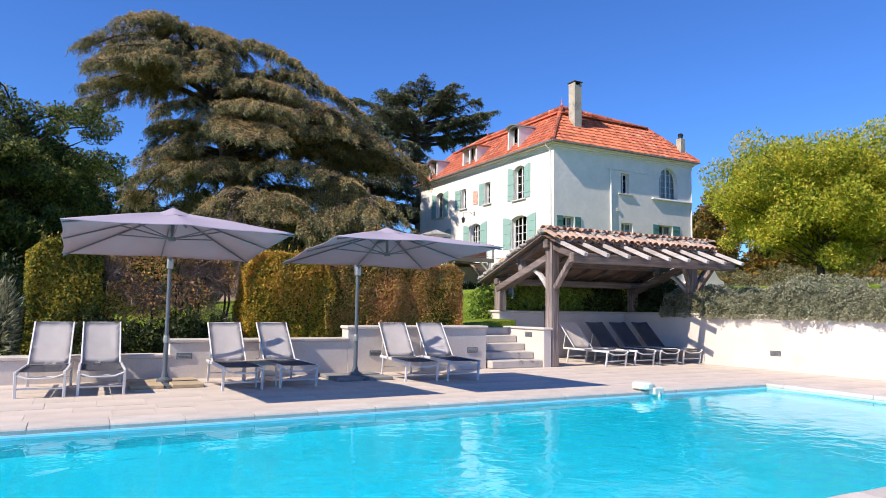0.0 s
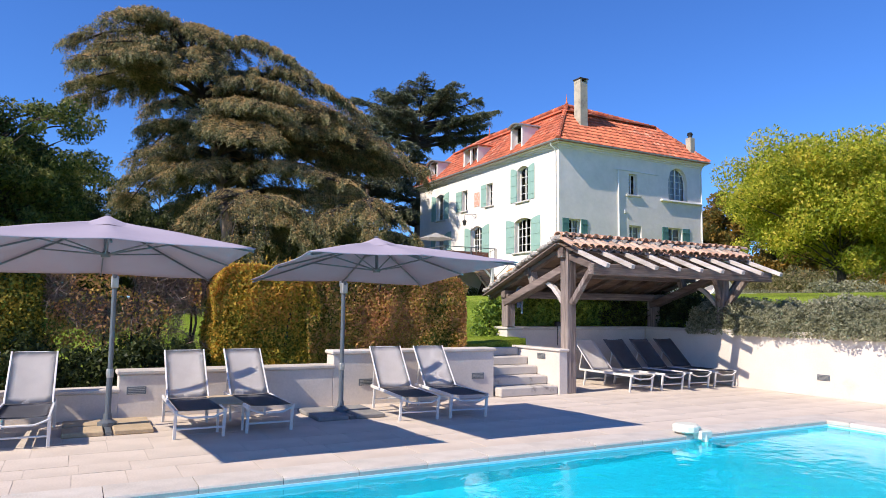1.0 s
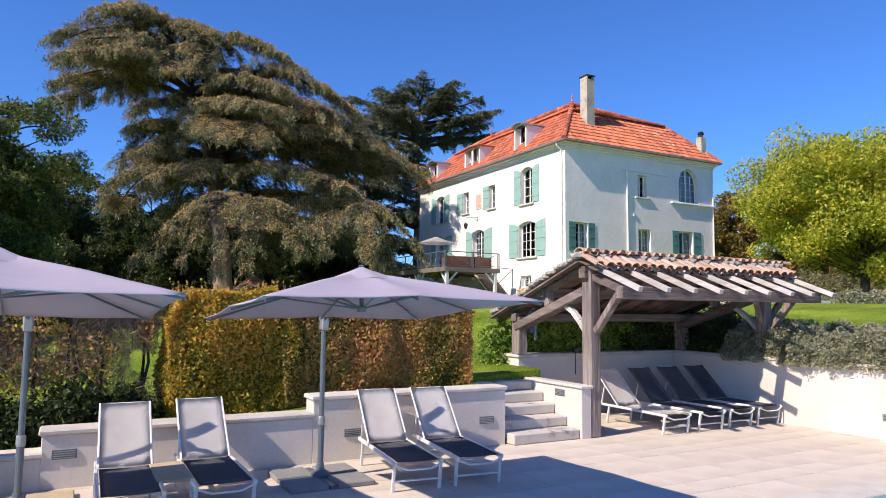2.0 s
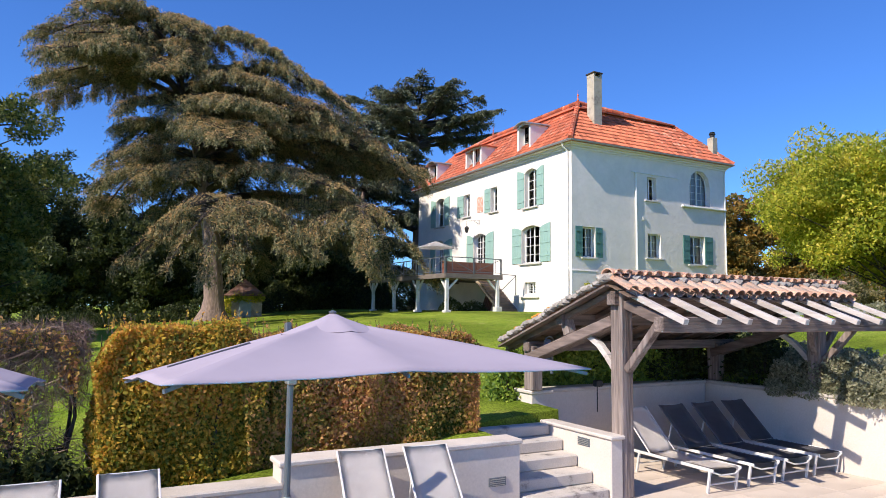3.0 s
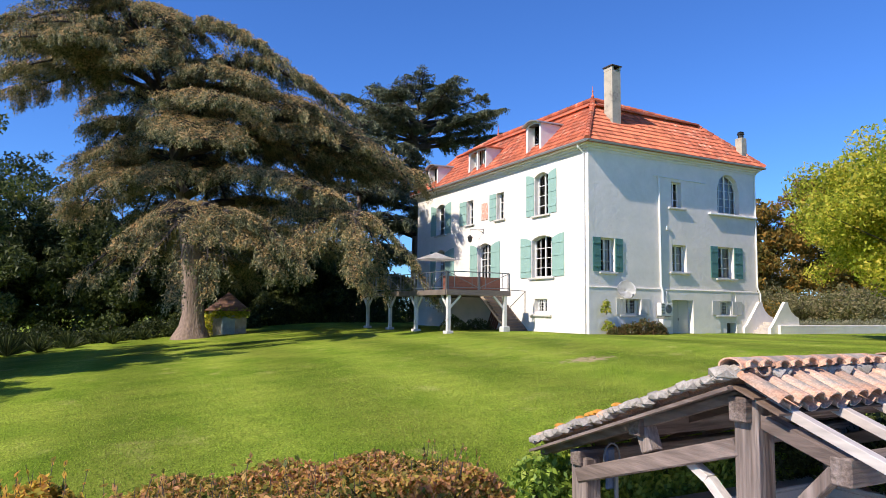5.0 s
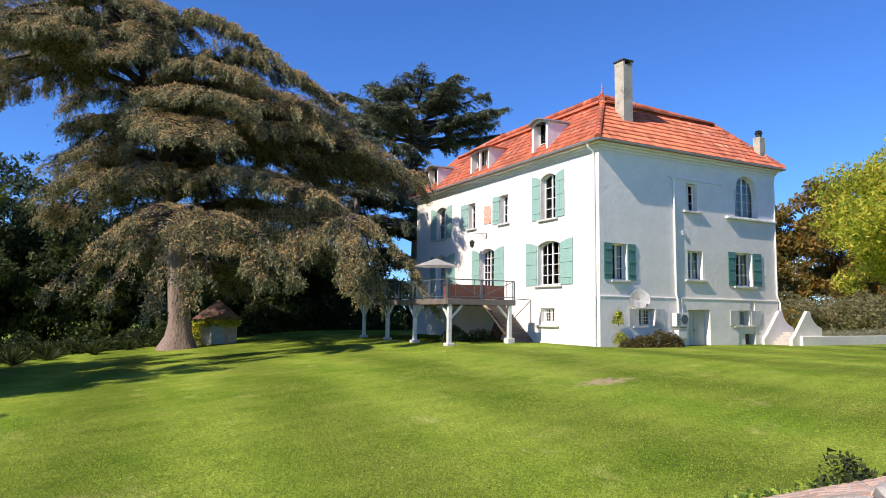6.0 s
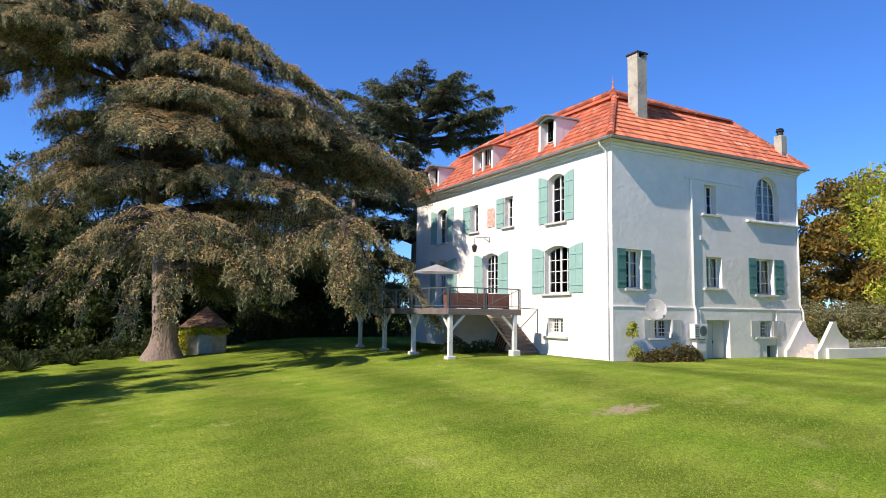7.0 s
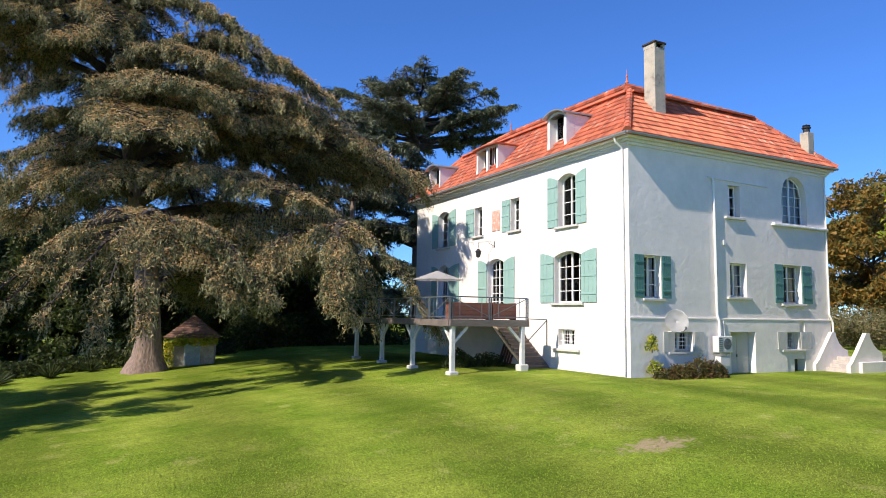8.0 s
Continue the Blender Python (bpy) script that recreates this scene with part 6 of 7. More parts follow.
    U /= np.linalg.norm(U, axis=1, keepdims=True) + 1e-9
    V = np.cross(U, unit(r, len(U)))
    V /= np.linalg.norm(V, axis=1, keepdims=True) + 1e-9
    sc = card * r.uniform(0.6, 1.25, (len(U), 1))
    for nm, sel, m_ in (("foliage", ~tp_, leaf), ("bronze_foliage", tp_, tip)):
        ob = cards(nm, P[sel], U[sel] * sc[sel], V[sel] * sc[sel] * 0.32, m_, t, corners=3)
        tagged(ob, kind="stuff")
    return t, len(P)


# azimuths: towards the pool about -118, to the house about -28, away from it about 152
cl = []
cr_ = random.Random(12)
REACH = ((5.5, 15.0, 12.0, 8.0), (7.5, 16.4, 12.6, 9.0), (9.8, 17.0, 12.0, 9.4), (12.2, 17.6, 10.4, 9.2), (14.4, 18.4, 9.6, 9.0), (16.4, 17.4, 12.2, 8.6), (18.6, 10.6, 12.4, 8.0), (20.6, 6.4, 10.4, 6.0), (22.0, 3.6, 8.0, 4.0))
for h0, to_house, away, else_ in REACH:
    ph = cr_.uniform(0, 360)
    count = 9 if h0 < 18 else 7
    for i in range(count):
        az = ph + 360 * i / count + cr_.uniform(-14, 14)
        c = math.cos(math.radians(az + 12))
        ext = else_ + (to_house - else_) * max(0, c) ** 1.5 + (away - else_) * max(0, -c) ** 1.5
        if c < -0.35 and h0 > 10 and cr_.random() < 0.12:
            continue
        if h0 < 9 and math.cos(math.radians(az - 155)) > 0.85:
            continue
        if h0 < 16 and math.cos(math.radians(az + 150)) > 0.6:
            ext *= 0.62
        if h0 < 8.6 and math.cos(math.radians(az + 95)) > 0.25:
            continue
        cl.append((h0 + cr_.uniform(-1.2, 1.2) * (h0 < 20), az, ext * cr_.uniform(0.68, 1.1), 2.0 * cr_.uniform(0.6, 1.3) * min(1, ext / 9), h0 - (1.7 if h0 < 16 or c > 0 else 0.4) * cr_.uniform(0.3, 1.2) * min(1, ext / 10)))
# two low weeping limbs that reach out over the lawn and fan into drooping curtains
for az, far, h_arm, fan, spread in ((-95, 11.0, 7.3, 4.9, (-186, -164, -142, -122, -102, -82, -60, -38, -16)), (-55, 14.0, 7.6, 4.0, (-170, -140, -112, -88, -62, -34, 0))):
    ax_, ay_ = far * math.cos(math.radians(az)), far * math.sin(math.radians(az))
    cl.append((7.6, az, far, 0.7, h_arm, 0.5))
    for k, fa in enumerate(spread):
        droop = (6.0 if fa < -85 else 3.6) if far < 12 else 4.6
        back = cr_.uniform(0.0, 0.22)            # fingers leave the arm one after another
        cl.append((h_arm + cr_.uniform(-0.7, 0.3), fa, fan * cr_.uniform(0.6, 1.3), cr_.uniform(0.2, 1.1), h_arm - droop * cr_.uniform(0.55, 1.2), 0.8, ax_ * (1 - back), ay_ * (1 - back)))
_, n1 = cedar("cedar_tree", "huge weeping cedar with layered drooping limbs, bronze-tipped", -16.8, 20.5, 22.6, cl, cedar_leaf, cedar_tip, 0.68, 0.85, 0.085, 3, per_branch=1.45, tip_share=0.34, open_at=-0.12, lean=(-4.8, 2.5))

# the flat-topped cedar far behind the house
cl2 = []
for h0, count, reach in ((7.5, 6, 7.0), (11.5, 7, 8.0), (14.5, 6, 8.0), (18.0, 5, 8.0), (22.2, 9, 10.0), (24.4, 11, 9.2), (26.2, 10, 6.4)):
    ph = cr_.uniform(0, 360)
    for i in range(count):
        cl2.append((h0 - 2.0 + cr_.uniform(-0.6, 0.6), ph + 360 * i / count + cr_.uniform(-15, 15), reach * cr_.uniform(0.8, 1.1), 0.6, h0 + cr_.uniform(-0.3, 0.6)))
_, n2 = cedar("flat_cedar", "tall dark cedar with flat foliage plates and bare stems", 9.8, 41.0, 27.0, cl2, far_cedar_leaf, far_cedar_leaf, 0.55, 0.4, 0.15, 5, per_branch=1.3, open_at=-0.06)
cl3 = []
for h0, count, reach in ((4.0, 6, 6.5), (7.0, 7, 7.0), (10.0, 7, 7.5), (13.0, 7, 7.0), (15.5, 7, 6.0), (18, 6, 4.5), (20, 5, 2.5)):
    ph = cr_.uniform(0, 360)
    for i in range(count):
        cl3.append((h0, ph + 360 * i / count + cr_.uniform(-15, 15), reach * cr_.uniform(0.85, 1.1), 1.0, h0 - 1.0))
cedar("blue_cedar", "dark blue-green cedar behind the house", 1.5, 37.5, 20.0, cl3, far_cedar_leaf, far_cedar_leaf, 0.5, 0.8, 0.17, 6, per_branch=0.8)

# ---- wooden terrace of the house ----
TZ = 2.50
wt = thing("wooden_terrace", "raised grey timber terrace on white posts with metal railings", "terrace deck", (-3.9, 10.0, 0.1))
WM = pose(3.9, -10.0, -0.1)


def wpart(name, bm, material, label=""):
    ob = part(name, bm, material, wt, label)
    ob.matrix_basis = WM
    return ob


for i in range(40):
    y0 = 4.62 + 0.30 * i
    x1 = -1.95 if y0 < 8.3 else -0.01
    wpart("board", box(-6.0, y0, TZ - 0.05, x1, y0 + 0.285, TZ), deck_wood)
wpart("edge_beam", box(-6.08, 4.50, TZ - 0.28, -1.92, 4.62, TZ + 0.02, bevel=0.01), deck_wood)
wpart("edge_beam", box(-6.12, 4.62, TZ - 0.28, -6.0, 16.6, TZ + 0.02, bevel=0.01), deck_wood)
for y in (7.5, 10.5, 13.5):
    wpart("joist", box(-6.0, y - 0.06, TZ - 0.25, -1.95 if y < 8 else -0.02, y + 0.06, TZ - 0.05), deck_wood)
for x, y in ((-5.85, 4.72), (-2.25, 4.62), (-5.9, 8.6), (-5.9, 12.4), (-5.9, 16.2)):
    z0 = ground_z(x, y)
    wpart("foot_stone", box(x - 0.22, y - 0.22, z0 - 0.2, x + 0.22, y + 0.22, z0 + 0.14 + (0.15 if x > -3 else 0), bevel=0.03), sill_stone)
    wpart("post", box(x - 0.10, y - 0.10, z0 + 0.1, x + 0.10, y + 0.10, TZ - 0.27, bevel=0.012), post_white, "flaking white timber post")
    if y < 5:
        wpart("brace", bar((x, y, TZ - 1.05), (x + (0.75 if x < -4 else -0.75), y, TZ - 0.3), 0.1, 0.12), post_white)
    if x < -4:
        wpart("brace", bar((x, y, TZ - 1.05), (x, y + 0.75, TZ - 0.3), 0.1, 0.12), post_white)
        if y > 5:
            wpart("brace", bar((x, y, TZ - 1.05), (x, y - 0.75, TZ - 0.3), 0.1, 0.12), post_white)


def railing(a, b):
    a, b = Vector(a), Vector(b)
    up = Vector((0, 0, 1.02))
    n = max(1, round((b - a).length / 1.95))
    for k in range(n + 1):
        p = a.lerp(b, k / n)
        for s in (-0.05, 0.05):
            q = p + (b - a).normalized() * s
            wpart("rail_post", bar(q, q + up, 0.045, 0.045), grey_metal)
    wpart("hand_rail", bar(a + up, b + up, 0.06, 0.05), grey_metal)
    wpart("bottom_rail", bar(a + up * 0.14, b + up * 0.14, 0.03, 0.035), grey_metal)
    for k in range(n):
        p, q = a.lerp(b, k / n), a.lerp(b, (k + 1) / n)
        if k % 2:
            p, q = q, p
        wpart("diagonal", bar(p + up * 0.98, q + up * 0.14, 0.025, 0.03), grey_metal)
        p, q = a.lerp(b, (k + 0.22) / n), a.lerp(b, (k + 0.78) / n)
        for c in (p, q):
            wpart("upright", bar(c + up * 0.14, c + up, 0.022, 0.022), grey_metal)


railing((-6.0, 4.58, TZ), (-2.0, 4.58, TZ))
railing((-6.05, 4.6, TZ), (-6.05, 16.5, TZ))
# stair down to the lawn
for i in range(12):
    y = 8.32 - 0.255 * i
    z = TZ - 0.195 * (i + 1)
    wpart("tread", box(-1.44, y - 0.30, z - 0.045, -0.16, y, z, bevel=0.006), tread_wood)
    wpart("riser", box(-1.42, y - 0.27, z - 0.195, -0.18, y - 0.25, z - 0.045), deck_wood)
wpart("stringer", bar((-1.46, 8.5, TZ - 0.20), (-1.46, 5.2, 0.02), 0.05, 0.26, up=(1, 0, 0)), slab_tan)
wpart("stringer", bar((-0.14, 8.5, TZ - 0.20), (-0.14, 5.2, 0.02), 0.05, 0.26, up=(1, 0, 0)), deck_wood)
wpart("stair_rail", bar((-1.9, 4.6, TZ + 0.08), (-0.75, 4.75, TZ + 0.05), 0.04, 0.04), grey_metal)
wpart("stair_rail", bar((-0.75, 4.75, TZ + 0.05), (-0.75, 4.75, 1.3), 0.04, 0.04), grey_metal)
wpart("stair_rail", bar((-1.9, 4.6, 1.6), (-0.75, 4.75, TZ + 0.02), 0.03, 0.03), grey_metal)
# brown planters behind the railing
for x, w in ((-4.65, 2.1), (-2.9, 1.25)):
    pl = thing("planter_box", "red-brown wooden planter box on the raised terrace", "planter", (x, 5.35, TZ), 0, "planters on the terrace")
    for k in range(4):
        part("plank", box(-w / 2, -0.30, 0.06 + 0.18 * k, w / 2, -0.27, 0.235 + 0.18 * k, bevel=0.006), brown_wood, pl)
        part("plank", box(-w / 2, 0.27, 0.06 + 0.18 * k, w / 2, 0.30, 0.235 + 0.18 * k, bevel=0.006), brown_wood, pl)
    for s in (-1, 1):
        part("end", box(s * w / 2 - 0.02, -0.27, 0.0, s * w / 2 + 0.02, 0.27, 0.8, bevel=0.006), brown_wood, pl)
    part("soil", box(-w / 2 + 0.02, -0.26, 0.05, w / 2 - 0.02, 0.26, 0.72), bark_dark, pl)
# white parasol on the terrace
up_ = thing("white_parasol", "open white parasol standing on the raised terrace", "parasol", (-4.3, 9.2, TZ))
part("pole", tube([(0, 0, 0), (0, 0, 2.25)], 0.022, 8), alu_white, up_)
part("foot", lathe([(0.25, 0), (0.25, 0.06), (0.05, 0.1)], 12), grey_metal, up_)
bm = bmesh.new()
c = bm.verts.new((0, 0, 2.45))
ring = [bm.verts.new((1.35 * math.cos(a), 1.35 * math.sin(a), 1.98)) for a in np.linspace(0, 2 * math.pi, 9)[:-1]]
for k in range(8):
    bm.faces.new((c, ring[k], ring[(k + 1) % 8]))
bmesh.ops.solidify(bm, geom=bm.faces[:], thickness=0.01)
part("canopy", bm, alu_white, up_, "white canvas")
# tall slatted pallet leaning under the terrace
pa = thing("slatted_panel", "dark wooden slatted panel leaning under the terrace", "panel", (-0.45, 8.2, 0.25))
for k in range(5):
    part("slat", bar((-0.45, -0.5 + 0.25 * k, 0), (0.1, -0.5 + 0.25 * k, 1.5), 0.12, 0.03, up=(0, 1, 0)), brown_wood, pa)

# ---- garden hut ----
hx, hy, hr = -14.0, 22.9, 1.28
hz = ground_z(hx, hy)
hut = thing("garden_hut", "small square stone garden hut with a brown tiled pyramid roof", "hut", (hx, hy, hz), -12)
part("wall", box(-hr, -hr, -0.3, hr, hr, 1.72, bevel=0.02), stone_wall, hut)
ring0 = [(-hr, -hr), (hr, -hr), (hr, hr), (-hr, hr)]
bm = bmesh.new()
v0 = [bm.verts.new((p[0] * 1.2, p[1] * 1.2, 1.62)) for p in ring0]
c = bm.verts.new((0, 0, 2.95))
for k in range(4):
    bm.faces.new((v0[k], v0[(k + 1) % 4], c))
bm.faces.new(v0[::-1])
hroof = part("roof", bm, shed_tile, hut, "brown tiled pyramid roof")
hut_rng = random.Random(6)
for k in range(4):
    p, q = Vector((*ring0[k], 0)), Vector((*ring0[(k + 1) % 4], 0))
    for j in range(13):
        f, g = 1.22 * (1 - j / 13.2), 1.22 * (1 - (j + 1.2) / 13.2)
        za, zb = 1.64 + 1.33 * j / 13.2, 1.64 + 1.33 * (j + 1.2) / 13.2
        cols = max(1, round(2.9 * f / 0.3))
        bm = bmesh.new()
        for i in range(cols):
            a0, a1 = (i + 0.03) / cols, (i + 0.97) / cols
            lift = 0.035 + hut_rng.uniform(0, 0.02)
            corner = [p.lerp(q, a0) * f, p.lerp(q, a1) * f, p.lerp(q, a1) * max(g, 0), p.lerp(q, a0) * max(g, 0)]
            vs = [bm.verts.new(w + Vector((0, 0, z))) for w, z in zip(corner + corner[:2], (za + lift, za + lift, zb + 0.012, zb + 0.012, za, za))]
            bm.faces.new(vs[:4])
            bm.faces.new((vs[4], vs[5], vs[1], vs[0]))
        part("tile_course", bm, shed_tile, hroof)
dm_ = pose(0.05, -hr - 0.02, 0)
part("door", box(-0.45, -0.04, 0, 0.45, 0.04, 1.5, bevel=0.01), mat("blue_grey_door_paint", (0.30, 0.38, 0.40), 0.6), hut, "blue-grey plank door").matrix_basis = dm_
n = 1500
a = rng.uniform(-1.2, 1.15, n)
vp = np.stack([a * hr, np.full(n, -hr - 0.12) + rng.normal(0, 0.1, n), 1.48 + rng.normal(0, 0.14, n) - 1.5 * (a < -0.75) * rng.uniform(0, 1, n)], 1)
u, v = leaf_frame(rng, n, 0.09)
tagged(cards("vine", vp, u, v, lime_leaf, hut, "yellow-green climbing vine"), kind="stuff")
# spiky clumps and low shrubs at the wood's edge
def spiky(x, y, n_, h):
    t = thing("yucca_clump", "spiky dark green clump at the lawn's edge", "plant", (x, y, ground_z(x, y)))
    d = unit(rng, n_)
    d[:, 2] = np.abs(d[:, 2]) * 0.9 + 0.25
    d /= np.linalg.norm(d, axis=1, keepdims=True)
    tagged(cards("leaves", d * h * 0.5, d * h * 0.5, np.cross(d, unit(rng, n_)) * 0.04, wood_leaf, t), kind="stuff")


for x, y, h in ((-27.0, 17.5, 1.5), (-25.6, 18.6, 1.3), (-28.4, 16.2, 1.2), (-21.5, 22.0, 1.0), (-24.0, 20.5, 1.2), (-19.5, 24.0, 0.9)):
    spiky(x, y, 150, h)
wood_edge = [(-30 + 2.3 * i, 21.5 + 1.0 * i + 0.6 * math.sin(i * 2.3), ground_z(-30 + 2.3 * i, 22), 1.5, 1.2, 1.3 + 0.5 * math.sin(i * 1.3)) for i in range(9)] + [(-9.0 + 1.9 * i, 31.0 + 0.5 * math.sin(i), 0.0, 1.6, 1.3, 1.8 + 0.5 * math.sin(i * 2)) for i in range(7)]
mound("dark_shrub", "dense dark shrub at the edge of the wood", "shrub", wood_edge, wood_leaf, 1600, 0.10, group="shrubs along the wood", seed=77)

# ---- side stair of the house, low wall and path ----
st = thing("side_stair", "short stone stair between white curved parapets", "stair", (13.9, -0.9, 0.1))
STM = pose(-13.9, 0.9, -0.1)
for i in range(5):
    part("step", box(12.3 + 0.30 * i, -1.55, -0.1, 14.9, -0.24, 0.22 + 0.17 * (i + 1) - 0.16, bevel=0.012), brick_step, st).matrix_basis = STM
for y0, y1, xs in ((-0.235, -0.06, -0.5), (-1.75, -1.56, -0.2)):
    bm = bmesh.new()
    prof = [(12.35 + xs, -0.1), (12.35 + xs, 0.55), (12.6 + xs, 0.75), (13.6 + xs, 1.95), (13.75 + xs, 2.12), (14.0 + xs, 2.12), (14.08 + xs, 1.85), (14.3 + xs, 1.55), (14.6 + xs, 1.32), (15.0 + xs, 1.18), (15.05 + xs, -0.1)]
    f0 = [bm.verts.new((x, y0, z)) for x, z in prof]
    f1 = [bm.verts.new((x, y1, z)) for x, z in prof]
    bm.faces.new(f0)
    bm.faces.new(f1[::-1])
    for k in range(len(prof)):
        bm.faces.new((f0[(k + 1) % len(prof)], f0[k], f1[k], f1[(k + 1) % len(prof)]))
    part("parapet", bm, render_white, st, "white rendered curved parapet").matrix_basis = STM
tagged(part("wall_garden", box(12.75, -1.96, -0.3, 42, -1.77, 0.74, bevel=0.02), render_white), "low white garden wall along the lawn", "wall", kind="structure")
mound("lavender_bush", "grey lavender behind the low white wall", "lavender", [(15.9 + 1.1 * i, -0.9, 0.35, 0.7, 0.6, 0.75) for i in range(14)], lavender_leaf, 700, 0.08, stalks=1.0, group="lavender by the house", seed=88)
tagged(part("path", box(14.9, -0.4, 0.2, 60, 3.2, 0.30), gravel_path), "pale gravel path beside the house", "path", kind="structure")
# clipped border and pale edging at the foot of the leafy tree
tagged(part("wall_edging", box(4.5, -19.6, -0.6, 22.0, -19.3, 0.45, bevel=0.03), sill_stone), "low pale stone edging wall in the garden", "wall", kind="structure")
mound("box_border", "dark clipped border under the tree", "hedge", [(3.4 + 1.5 * i, -15.8 - 0.25 * i, 0.05, 1.0, 0.8, 0.8) for i in range(9)], lavender_leaf, 900, 0.07, group="border under the tree", seed=91)
# blades of the mown grass on the nearer lawn
grng = np.random.default_rng(44)
n = 230000
bx_, by_ = grng.uniform(-30, -3, n), grng.uniform(-20.6, -2.0, n)
tall = 0.018 + 0.016 * grng.uniform(0, 1, n)
near_ = np.clip(1.15 - np.hypot((bx_ + 16.5) / 12.5, (by_ + 16.0) / 13.5), 0, 1)
keep = (np.hypot((bx_ + 8.1) * 0.6, (by_ + 9.45) * 1.1) > 0.9) & (grng.uniform(0, 1, n) < near_ ** 0.8)
bx_, by_, tall = bx_[keep], by_[keep], tall[keep]
gu = np.stack([grng.normal(0, 0.35, len(tall)), grng.normal(0, 0.35, len(tall)), np.ones(len(tall))], 1) * tall[:, None] * 0.6
gv = np.stack([grng.normal(0, 1, len(tall)), grng.normal(0, 1, len(tall)), np.zeros(len(tall))], 1) * 0.006
gp = np.stack([bx_, by_, np.array([ground_z(x, y) for x, y in zip(bx_, by_)]) + tall * 0.5], 1)
tagged(cards("grass_blades", gp, gu, gv, grass_leaf, corners=3), "short green blades of mown grass", "grass", kind="stuff")
# small stones in the worn patch of the lawn
pk = random.Random(8)
for k in range(5):
    cx, cy = -8.0 + pk.gauss(0, 0.3), -9.4 + pk.gauss(0, 0.15)
    st_ = thing("field_stone", "small pale stone lying in the lawn", "stone", (cx, cy, ground_z(cx, cy)), 0, "stones in the lawn")
    bm = bmesh.new()
    bmesh.ops.create_icosphere(bm, subdivisions=2, radius=0.05, matrix=Matrix.Diagonal((1.4, 1.0, 0.7, 1)))
    for v in bm.verts:
        v.co *= 1 + 0.25 * noise.noise(v.co * 14 + Vector((k, 0, 0)))
    part("stone", bm, earth, st_)

mound("far_scrub", "tangled olive and brown scrub beyond the drive", "shrub", [(41 + 2.6 * i, 31 - 4.1 * i, 0.2, 3.4, 3.0, 4.2 + 0.5 * (i % 3)) for i in range(7)], shrub_far, 2600, 0.16, group="scrub beyond the drive", seed=97)
mound("dark_shrub", "dense dark shrub at the edge of the wood", "shrub", [(-9 + 2.6 * i, 31.5 + 0.8 * (i % 3), 0.2, 1.9, 1.5, 2.6 + 0.5 * (i % 2)) for i in range(7)], wood_leaf, 2200, 0.11, group="shrubs along the wood", seed=101)
for i, (x, y, tp_) in enumerate(((-25, 44, 15.0), (-31, 41, 14.0), (3.5, 46, 10.5), (-6, 47, 12.0), (-20.5, 42, 15.0), (-16.5, 45, 14.0), (-28.5, 49, 16.5), (-35, 45, 14.5))):
    tree("wood_tree", "dark green woodland tree behind the lawn", x, y, tp_, 0.2, (3.9, 0.3), wood_leaf, 12000, 0.17, clumps=60, seed=140 + i, clump_r=0.3)

# ---- paving, copings and roof tiles, piece by piece ----
pr = random.Random(3)
slab_meshes = {}


def piece(name, w, d, h, material, bevel=0.003):
    key = (name, round(w, 2), round(d, 2))
    if key not in slab_meshes:
        bm = box(-w / 2, -d / 2, -h, w / 2, d / 2, 0, bevel=0)
        for v in bm.verts:
            if v.co.z > -0.001:
                v.co.x *= 1 - 2 * bevel / w
                v.co.y *= 1 - 2 * bevel / d
        me = bpy.data.meshes.new(name)
        bm.to_mesh(me)
        bm.free()
        me.materials.append(material)
        slab_meshes[key] = me
    return slab_meshes[key]


y = -27.98
row = 0
depths = (0.62, 0.44, 0.62, 0.80, 0.44, 0.62, 0.62)
while y < -21.4:
    d = depths[row % len(depths)]
    x = -36.0 + pr.uniform(0, 0.5)
    while x < -13.8:
        w = pr.choice((0.5, 0.62, 0.8, 0.95))
        x1 = min(x + w, -13.75)
        yc = y + d / 2
        inside = yc + d / 2 < (-21.3 if x > -18.2 else WALL_Y + 0.1)
        if inside and x1 - x > 0.2:
            ob = new("slab", piece("slab", round(x1 - x, 2) - 0.004, d - 0.004, 0.05, paving))
            ob.parent = terrace
            ob.matrix_basis = pose((x + x1) / 2, yc, DECK + pr.uniform(-0.0015, 0.0015))
        x = x1
    y += d
    row += 1
# near side and shallow end
for (x0, x1, y0, y1) in ((px1 + 0.5, -13.75, -40, -27.98), (-30, px1 + 0.45, -38.5, py0 - 0.45)):
    y = y0
    while y < y1 - 0.2:
        d = min(0.8, y1 - y)
        x = x0
        while x < x1 - 0.2:
            w = min(pr.choice((0.8, 0.95, 1.1)), x1 - x)
            ob = new("slab", piece("slab", round(w, 2) - 0.004, round(d, 2) - 0.004, 0.05, paving))
            ob.parent = terrace
            ob.matrix_basis = pose(x + w / 2, y + d / 2, DECK + pr.uniform(-0.0015, 0.0015))
            x += w
        y += d


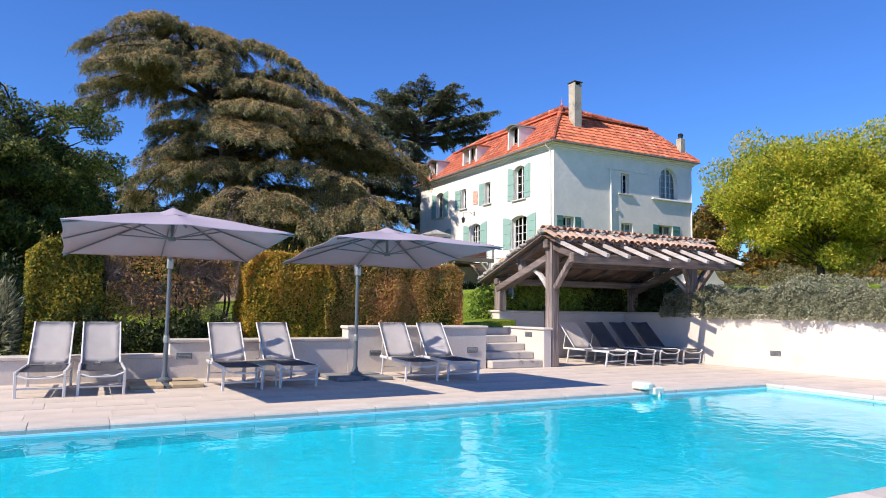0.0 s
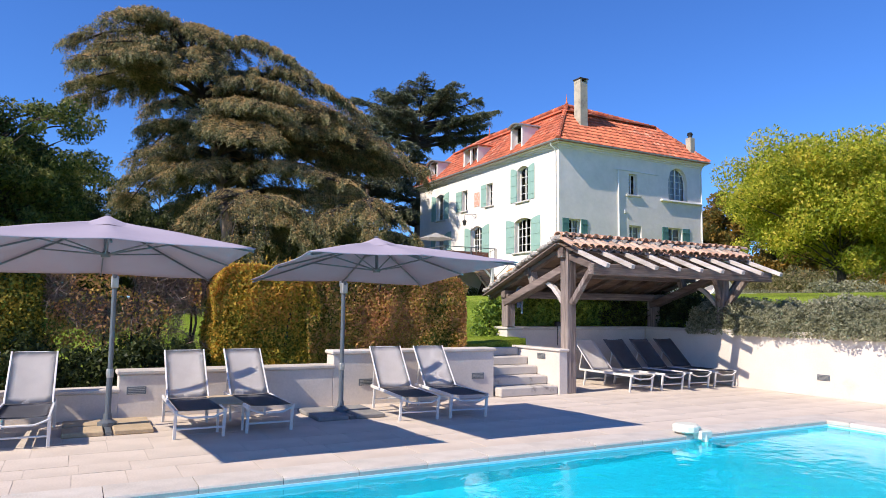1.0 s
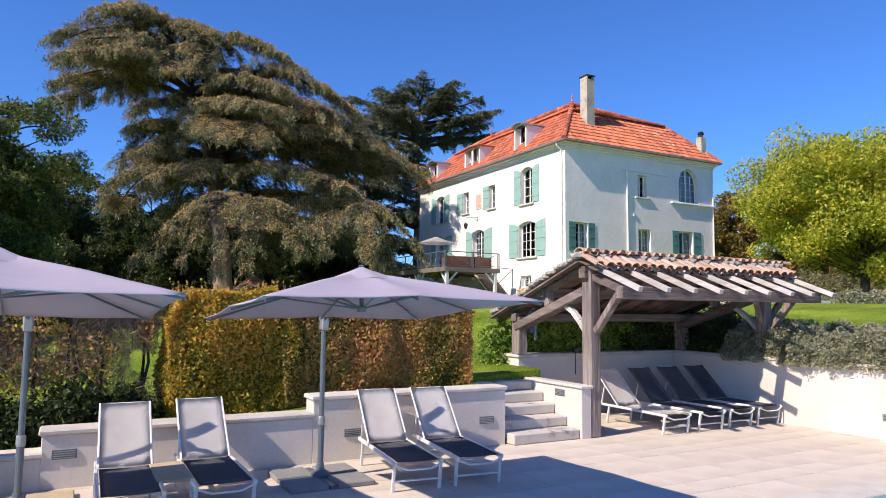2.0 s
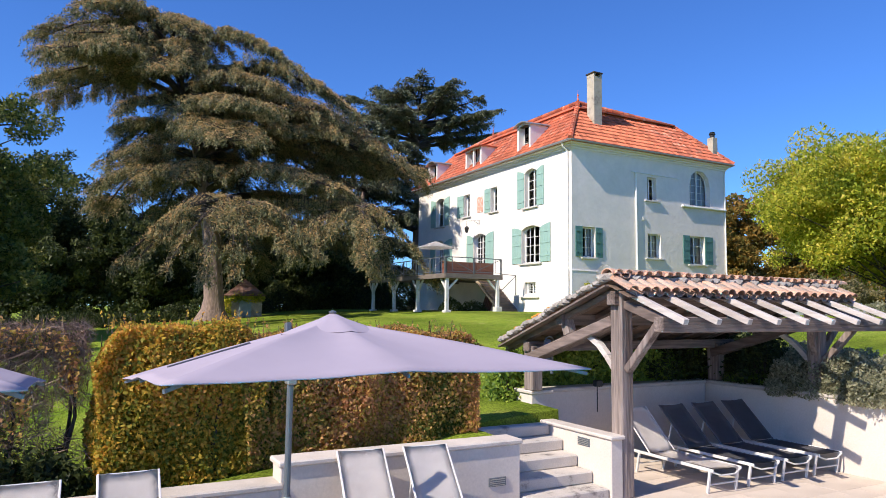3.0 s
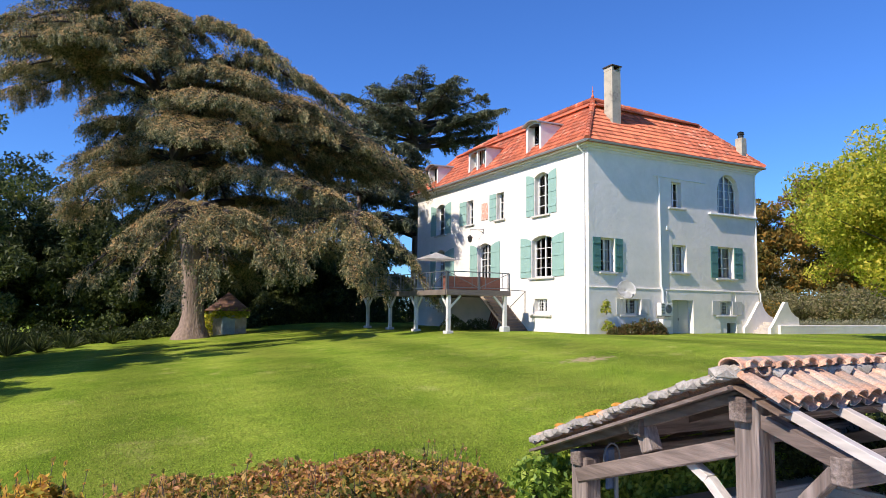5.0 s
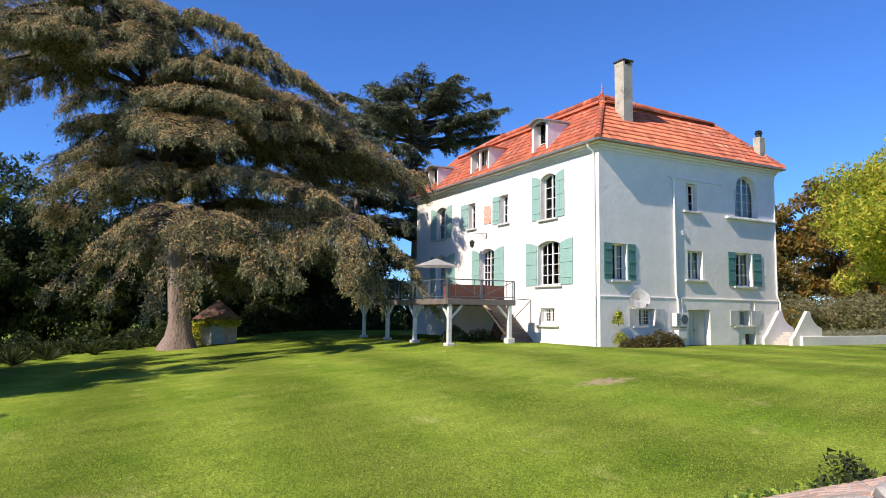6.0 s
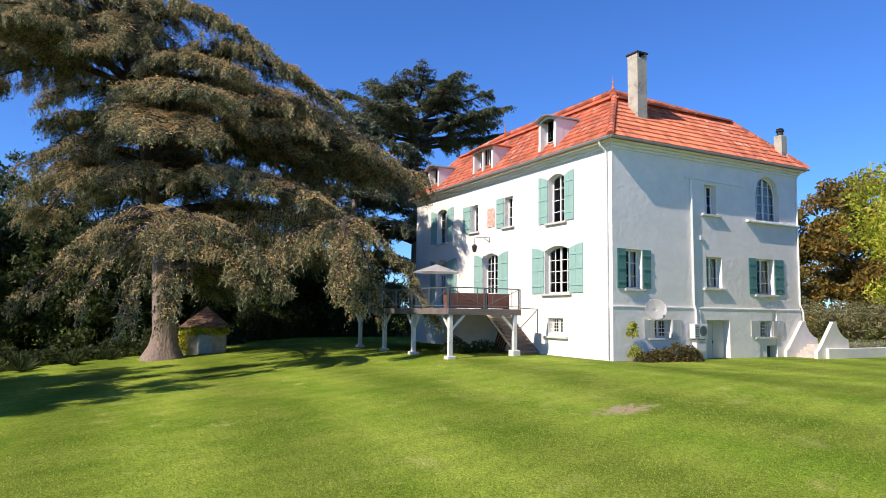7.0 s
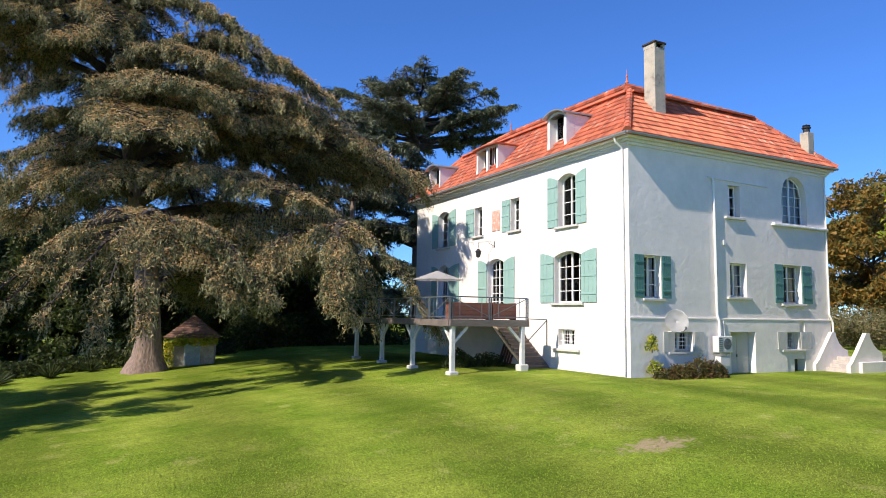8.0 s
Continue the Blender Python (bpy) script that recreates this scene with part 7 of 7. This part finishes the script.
def coping_mesh(w, d):
    """A coping stone with a rounded nose towards -y."""
    bm = bmesh.new()
    prof = [(d / 2, -0.06), (d / 2, 0.0), (-d / 2 + 0.04, 0.0), (-d / 2 + 0.012, -0.008), (-d / 2, -0.028), (-d / 2 + 0.004, -0.068), (-d / 2 + 0.02, -0.08)]
    a = [bm.verts.new((-w / 2 + 0.004, q, z)) for q, z in prof]
    b = [bm.verts.new((w / 2 - 0.004, q, z)) for q, z in prof]
    bm.faces.new(a[::-1])
    bm.faces.new(b)
    for k in range(len(prof)):
        bm.faces.new((a[k], a[(k + 1) % len(prof)], b[(k + 1) % len(prof)], b[k]))
    bmesh.ops.recalc_face_normals(bm, faces=bm.faces)
    me = bpy.data.meshes.new("coping_stone")
    bm.to_mesh(me)
    bm.free()
    me.materials.append(coping_stone)
    return me


edge = tagged(new("pool_edge"), "pale rounded coping stones round the pool", "coping", kind="structure")
cm_long = coping_mesh(0.82, 0.46)
for k in range(28):
    ob = new("coping_stone", cm_long)
    ob.parent = edge
    ob.matrix_basis = pose(px1 + 0.02 - 0.41 - 0.82 * k, py1 + 0.238, DECK + 0.012 + pr.uniform(-0.003, 0.003))
    ob = new("coping_stone", cm_long)
    ob.parent = edge
    ob.matrix_basis = pose(px1 + 0.02 - 0.41 - 0.82 * k, py0 - 0.215, DECK + 0.012 + pr.uniform(-0.003, 0.003), 0, 0, 180)
for k in range(8):
    ob = new("coping_stone", cm_long)
    ob.parent = edge
    ob.matrix_basis = pose(px1 + 0.215, py1 + 0.05 - 0.82 * k, DECK + 0.014, 0, 0, -90)

# interlocking roof tiles, course by course
def roof_tile(w, h):
    bm = bmesh.new()
    xs = [(-0.5, 0.0), (-0.36, 0.042), (-0.22, 0.004), (0.02, 0.004), (0.16, 0.044), (0.32, 0.004), (0.5, 0.0)]
    lo = [bm.verts.new((u * w, 0, z + 0.058)) for u, z in xs]
    hi = [bm.verts.new((u * w, h * 1.12, z + 0.004)) for u, z in xs]
    un = [bm.verts.new((-0.5 * w, 0, 0.008)), bm.verts.new((0.5 * w, 0, 0.008))]
    for k in range(len(xs) - 1):
        bm.faces.new((lo[k], lo[k + 1], hi[k + 1], hi[k]))
    bm.faces.new([un[0], un[1]] + lo[::-1])
    return bm


TW, TH = 0.27, 0.43
tm = part("tile", roof_tile(TW, TH), roof_red, roof)
tm.matrix_basis = pose(0, 0, -50)
tv = [v.co.copy() for v in tm.data.vertices]
tf = [tuple(p.vertices) for p in tm.data.polygons]
bpy.data.objects.remove(tm)
solo_mesh = bpy.data.meshes.new("tile")
solo_mesh.from_pydata([tuple(v) for v in tv], [], tf)
solo_mesh.materials.append(roof_red)
V, F = [], []
solo = 0
for a, b, ta, tb in ((low[0], low[1], brk[0], brk[1]), (low[3], low[0], brk[3], brk[0])):
    ex = (b - a).normalized()
    ln = (b - a).length
    upv = (ta - a) - ex * (ta - a).dot(ex)
    sl = upv.length
    ey = upv.normalized()
    ez = ex.cross(ey)
    rows_ = int(sl / TH) + 1
    inset0, inset1 = (ta - a).dot(ex), (b - tb).dot(ex)
    for j in range(rows_):
        s = j * TH
        f = min(1, (s + TH * 0.5) / sl)
        x0, x1 = inset0 * f, ln - inset1 * f
        x = x0 + TW / 2 - 0.05
        while x < x1 - TW * 0.3:
            tilt = pr.uniform(-0.012, 0.012)
            o = a + ex * x + ey * s + ez * (0.004 + pr.uniform(0, 0.008))
            m = Matrix((ex, ey + ez * tilt, ez)).transposed().to_4x4()
            m.translation = o
            w_ = a + ex * x
            near = (w_ - Vector((0, 0, 10.5))).length < 7.4
            if near and solo < 300:
                ob = new("tile", solo_mesh)
                ob.parent = roof
                ob.matrix_basis = m
                solo += 1
            else:
                base = len(V)
                V += [tuple(m @ v) for v in tv]
                F += [tuple(base + i for i in f_) for f_ in tf]
            x += TW
me = bpy.data.meshes.new("tile_rest")
me.from_pydata(V, [], F)
me.materials.append(roof_red_far)
ob = new("tile_rest", me)
ob.parent = roof
tagged(ob, kind="stuff")
# overhanging course at the break, hips and ridge
hip = bmesh.new()
for a, b in ((low[0], brk[0]), (low[1], brk[1]), (low[3], brk[3]), (brk[0], r1), (brk[1], r1), (brk[3], r2), (r1, r2)):
    n_ = max(2, int((b - a).length / 0.4))
    for k in range(n_):
        p, q = a.lerp(b, k / n_), a.lerp(b, (k + 1.08) / n_)
        add_tube(hip, [p + Vector((0, 0, 0.05)), q + Vector((0, 0, 0.035))], [0.17, 0.145], 8)
for a, b in ((brk[0], brk[1]), (brk[3], brk[0])):
    off = Vector((0, -0.14, 0.03)) if abs(a.y - b.y) < 0.1 else Vector((-0.14, 0, 0.03))
    add_bar(hip, a + off, b + off, 0.34, 0.09)
ob = part("hip_ridge", hip, roof_red_far, roof)
tagged(ob, kind="stuff")
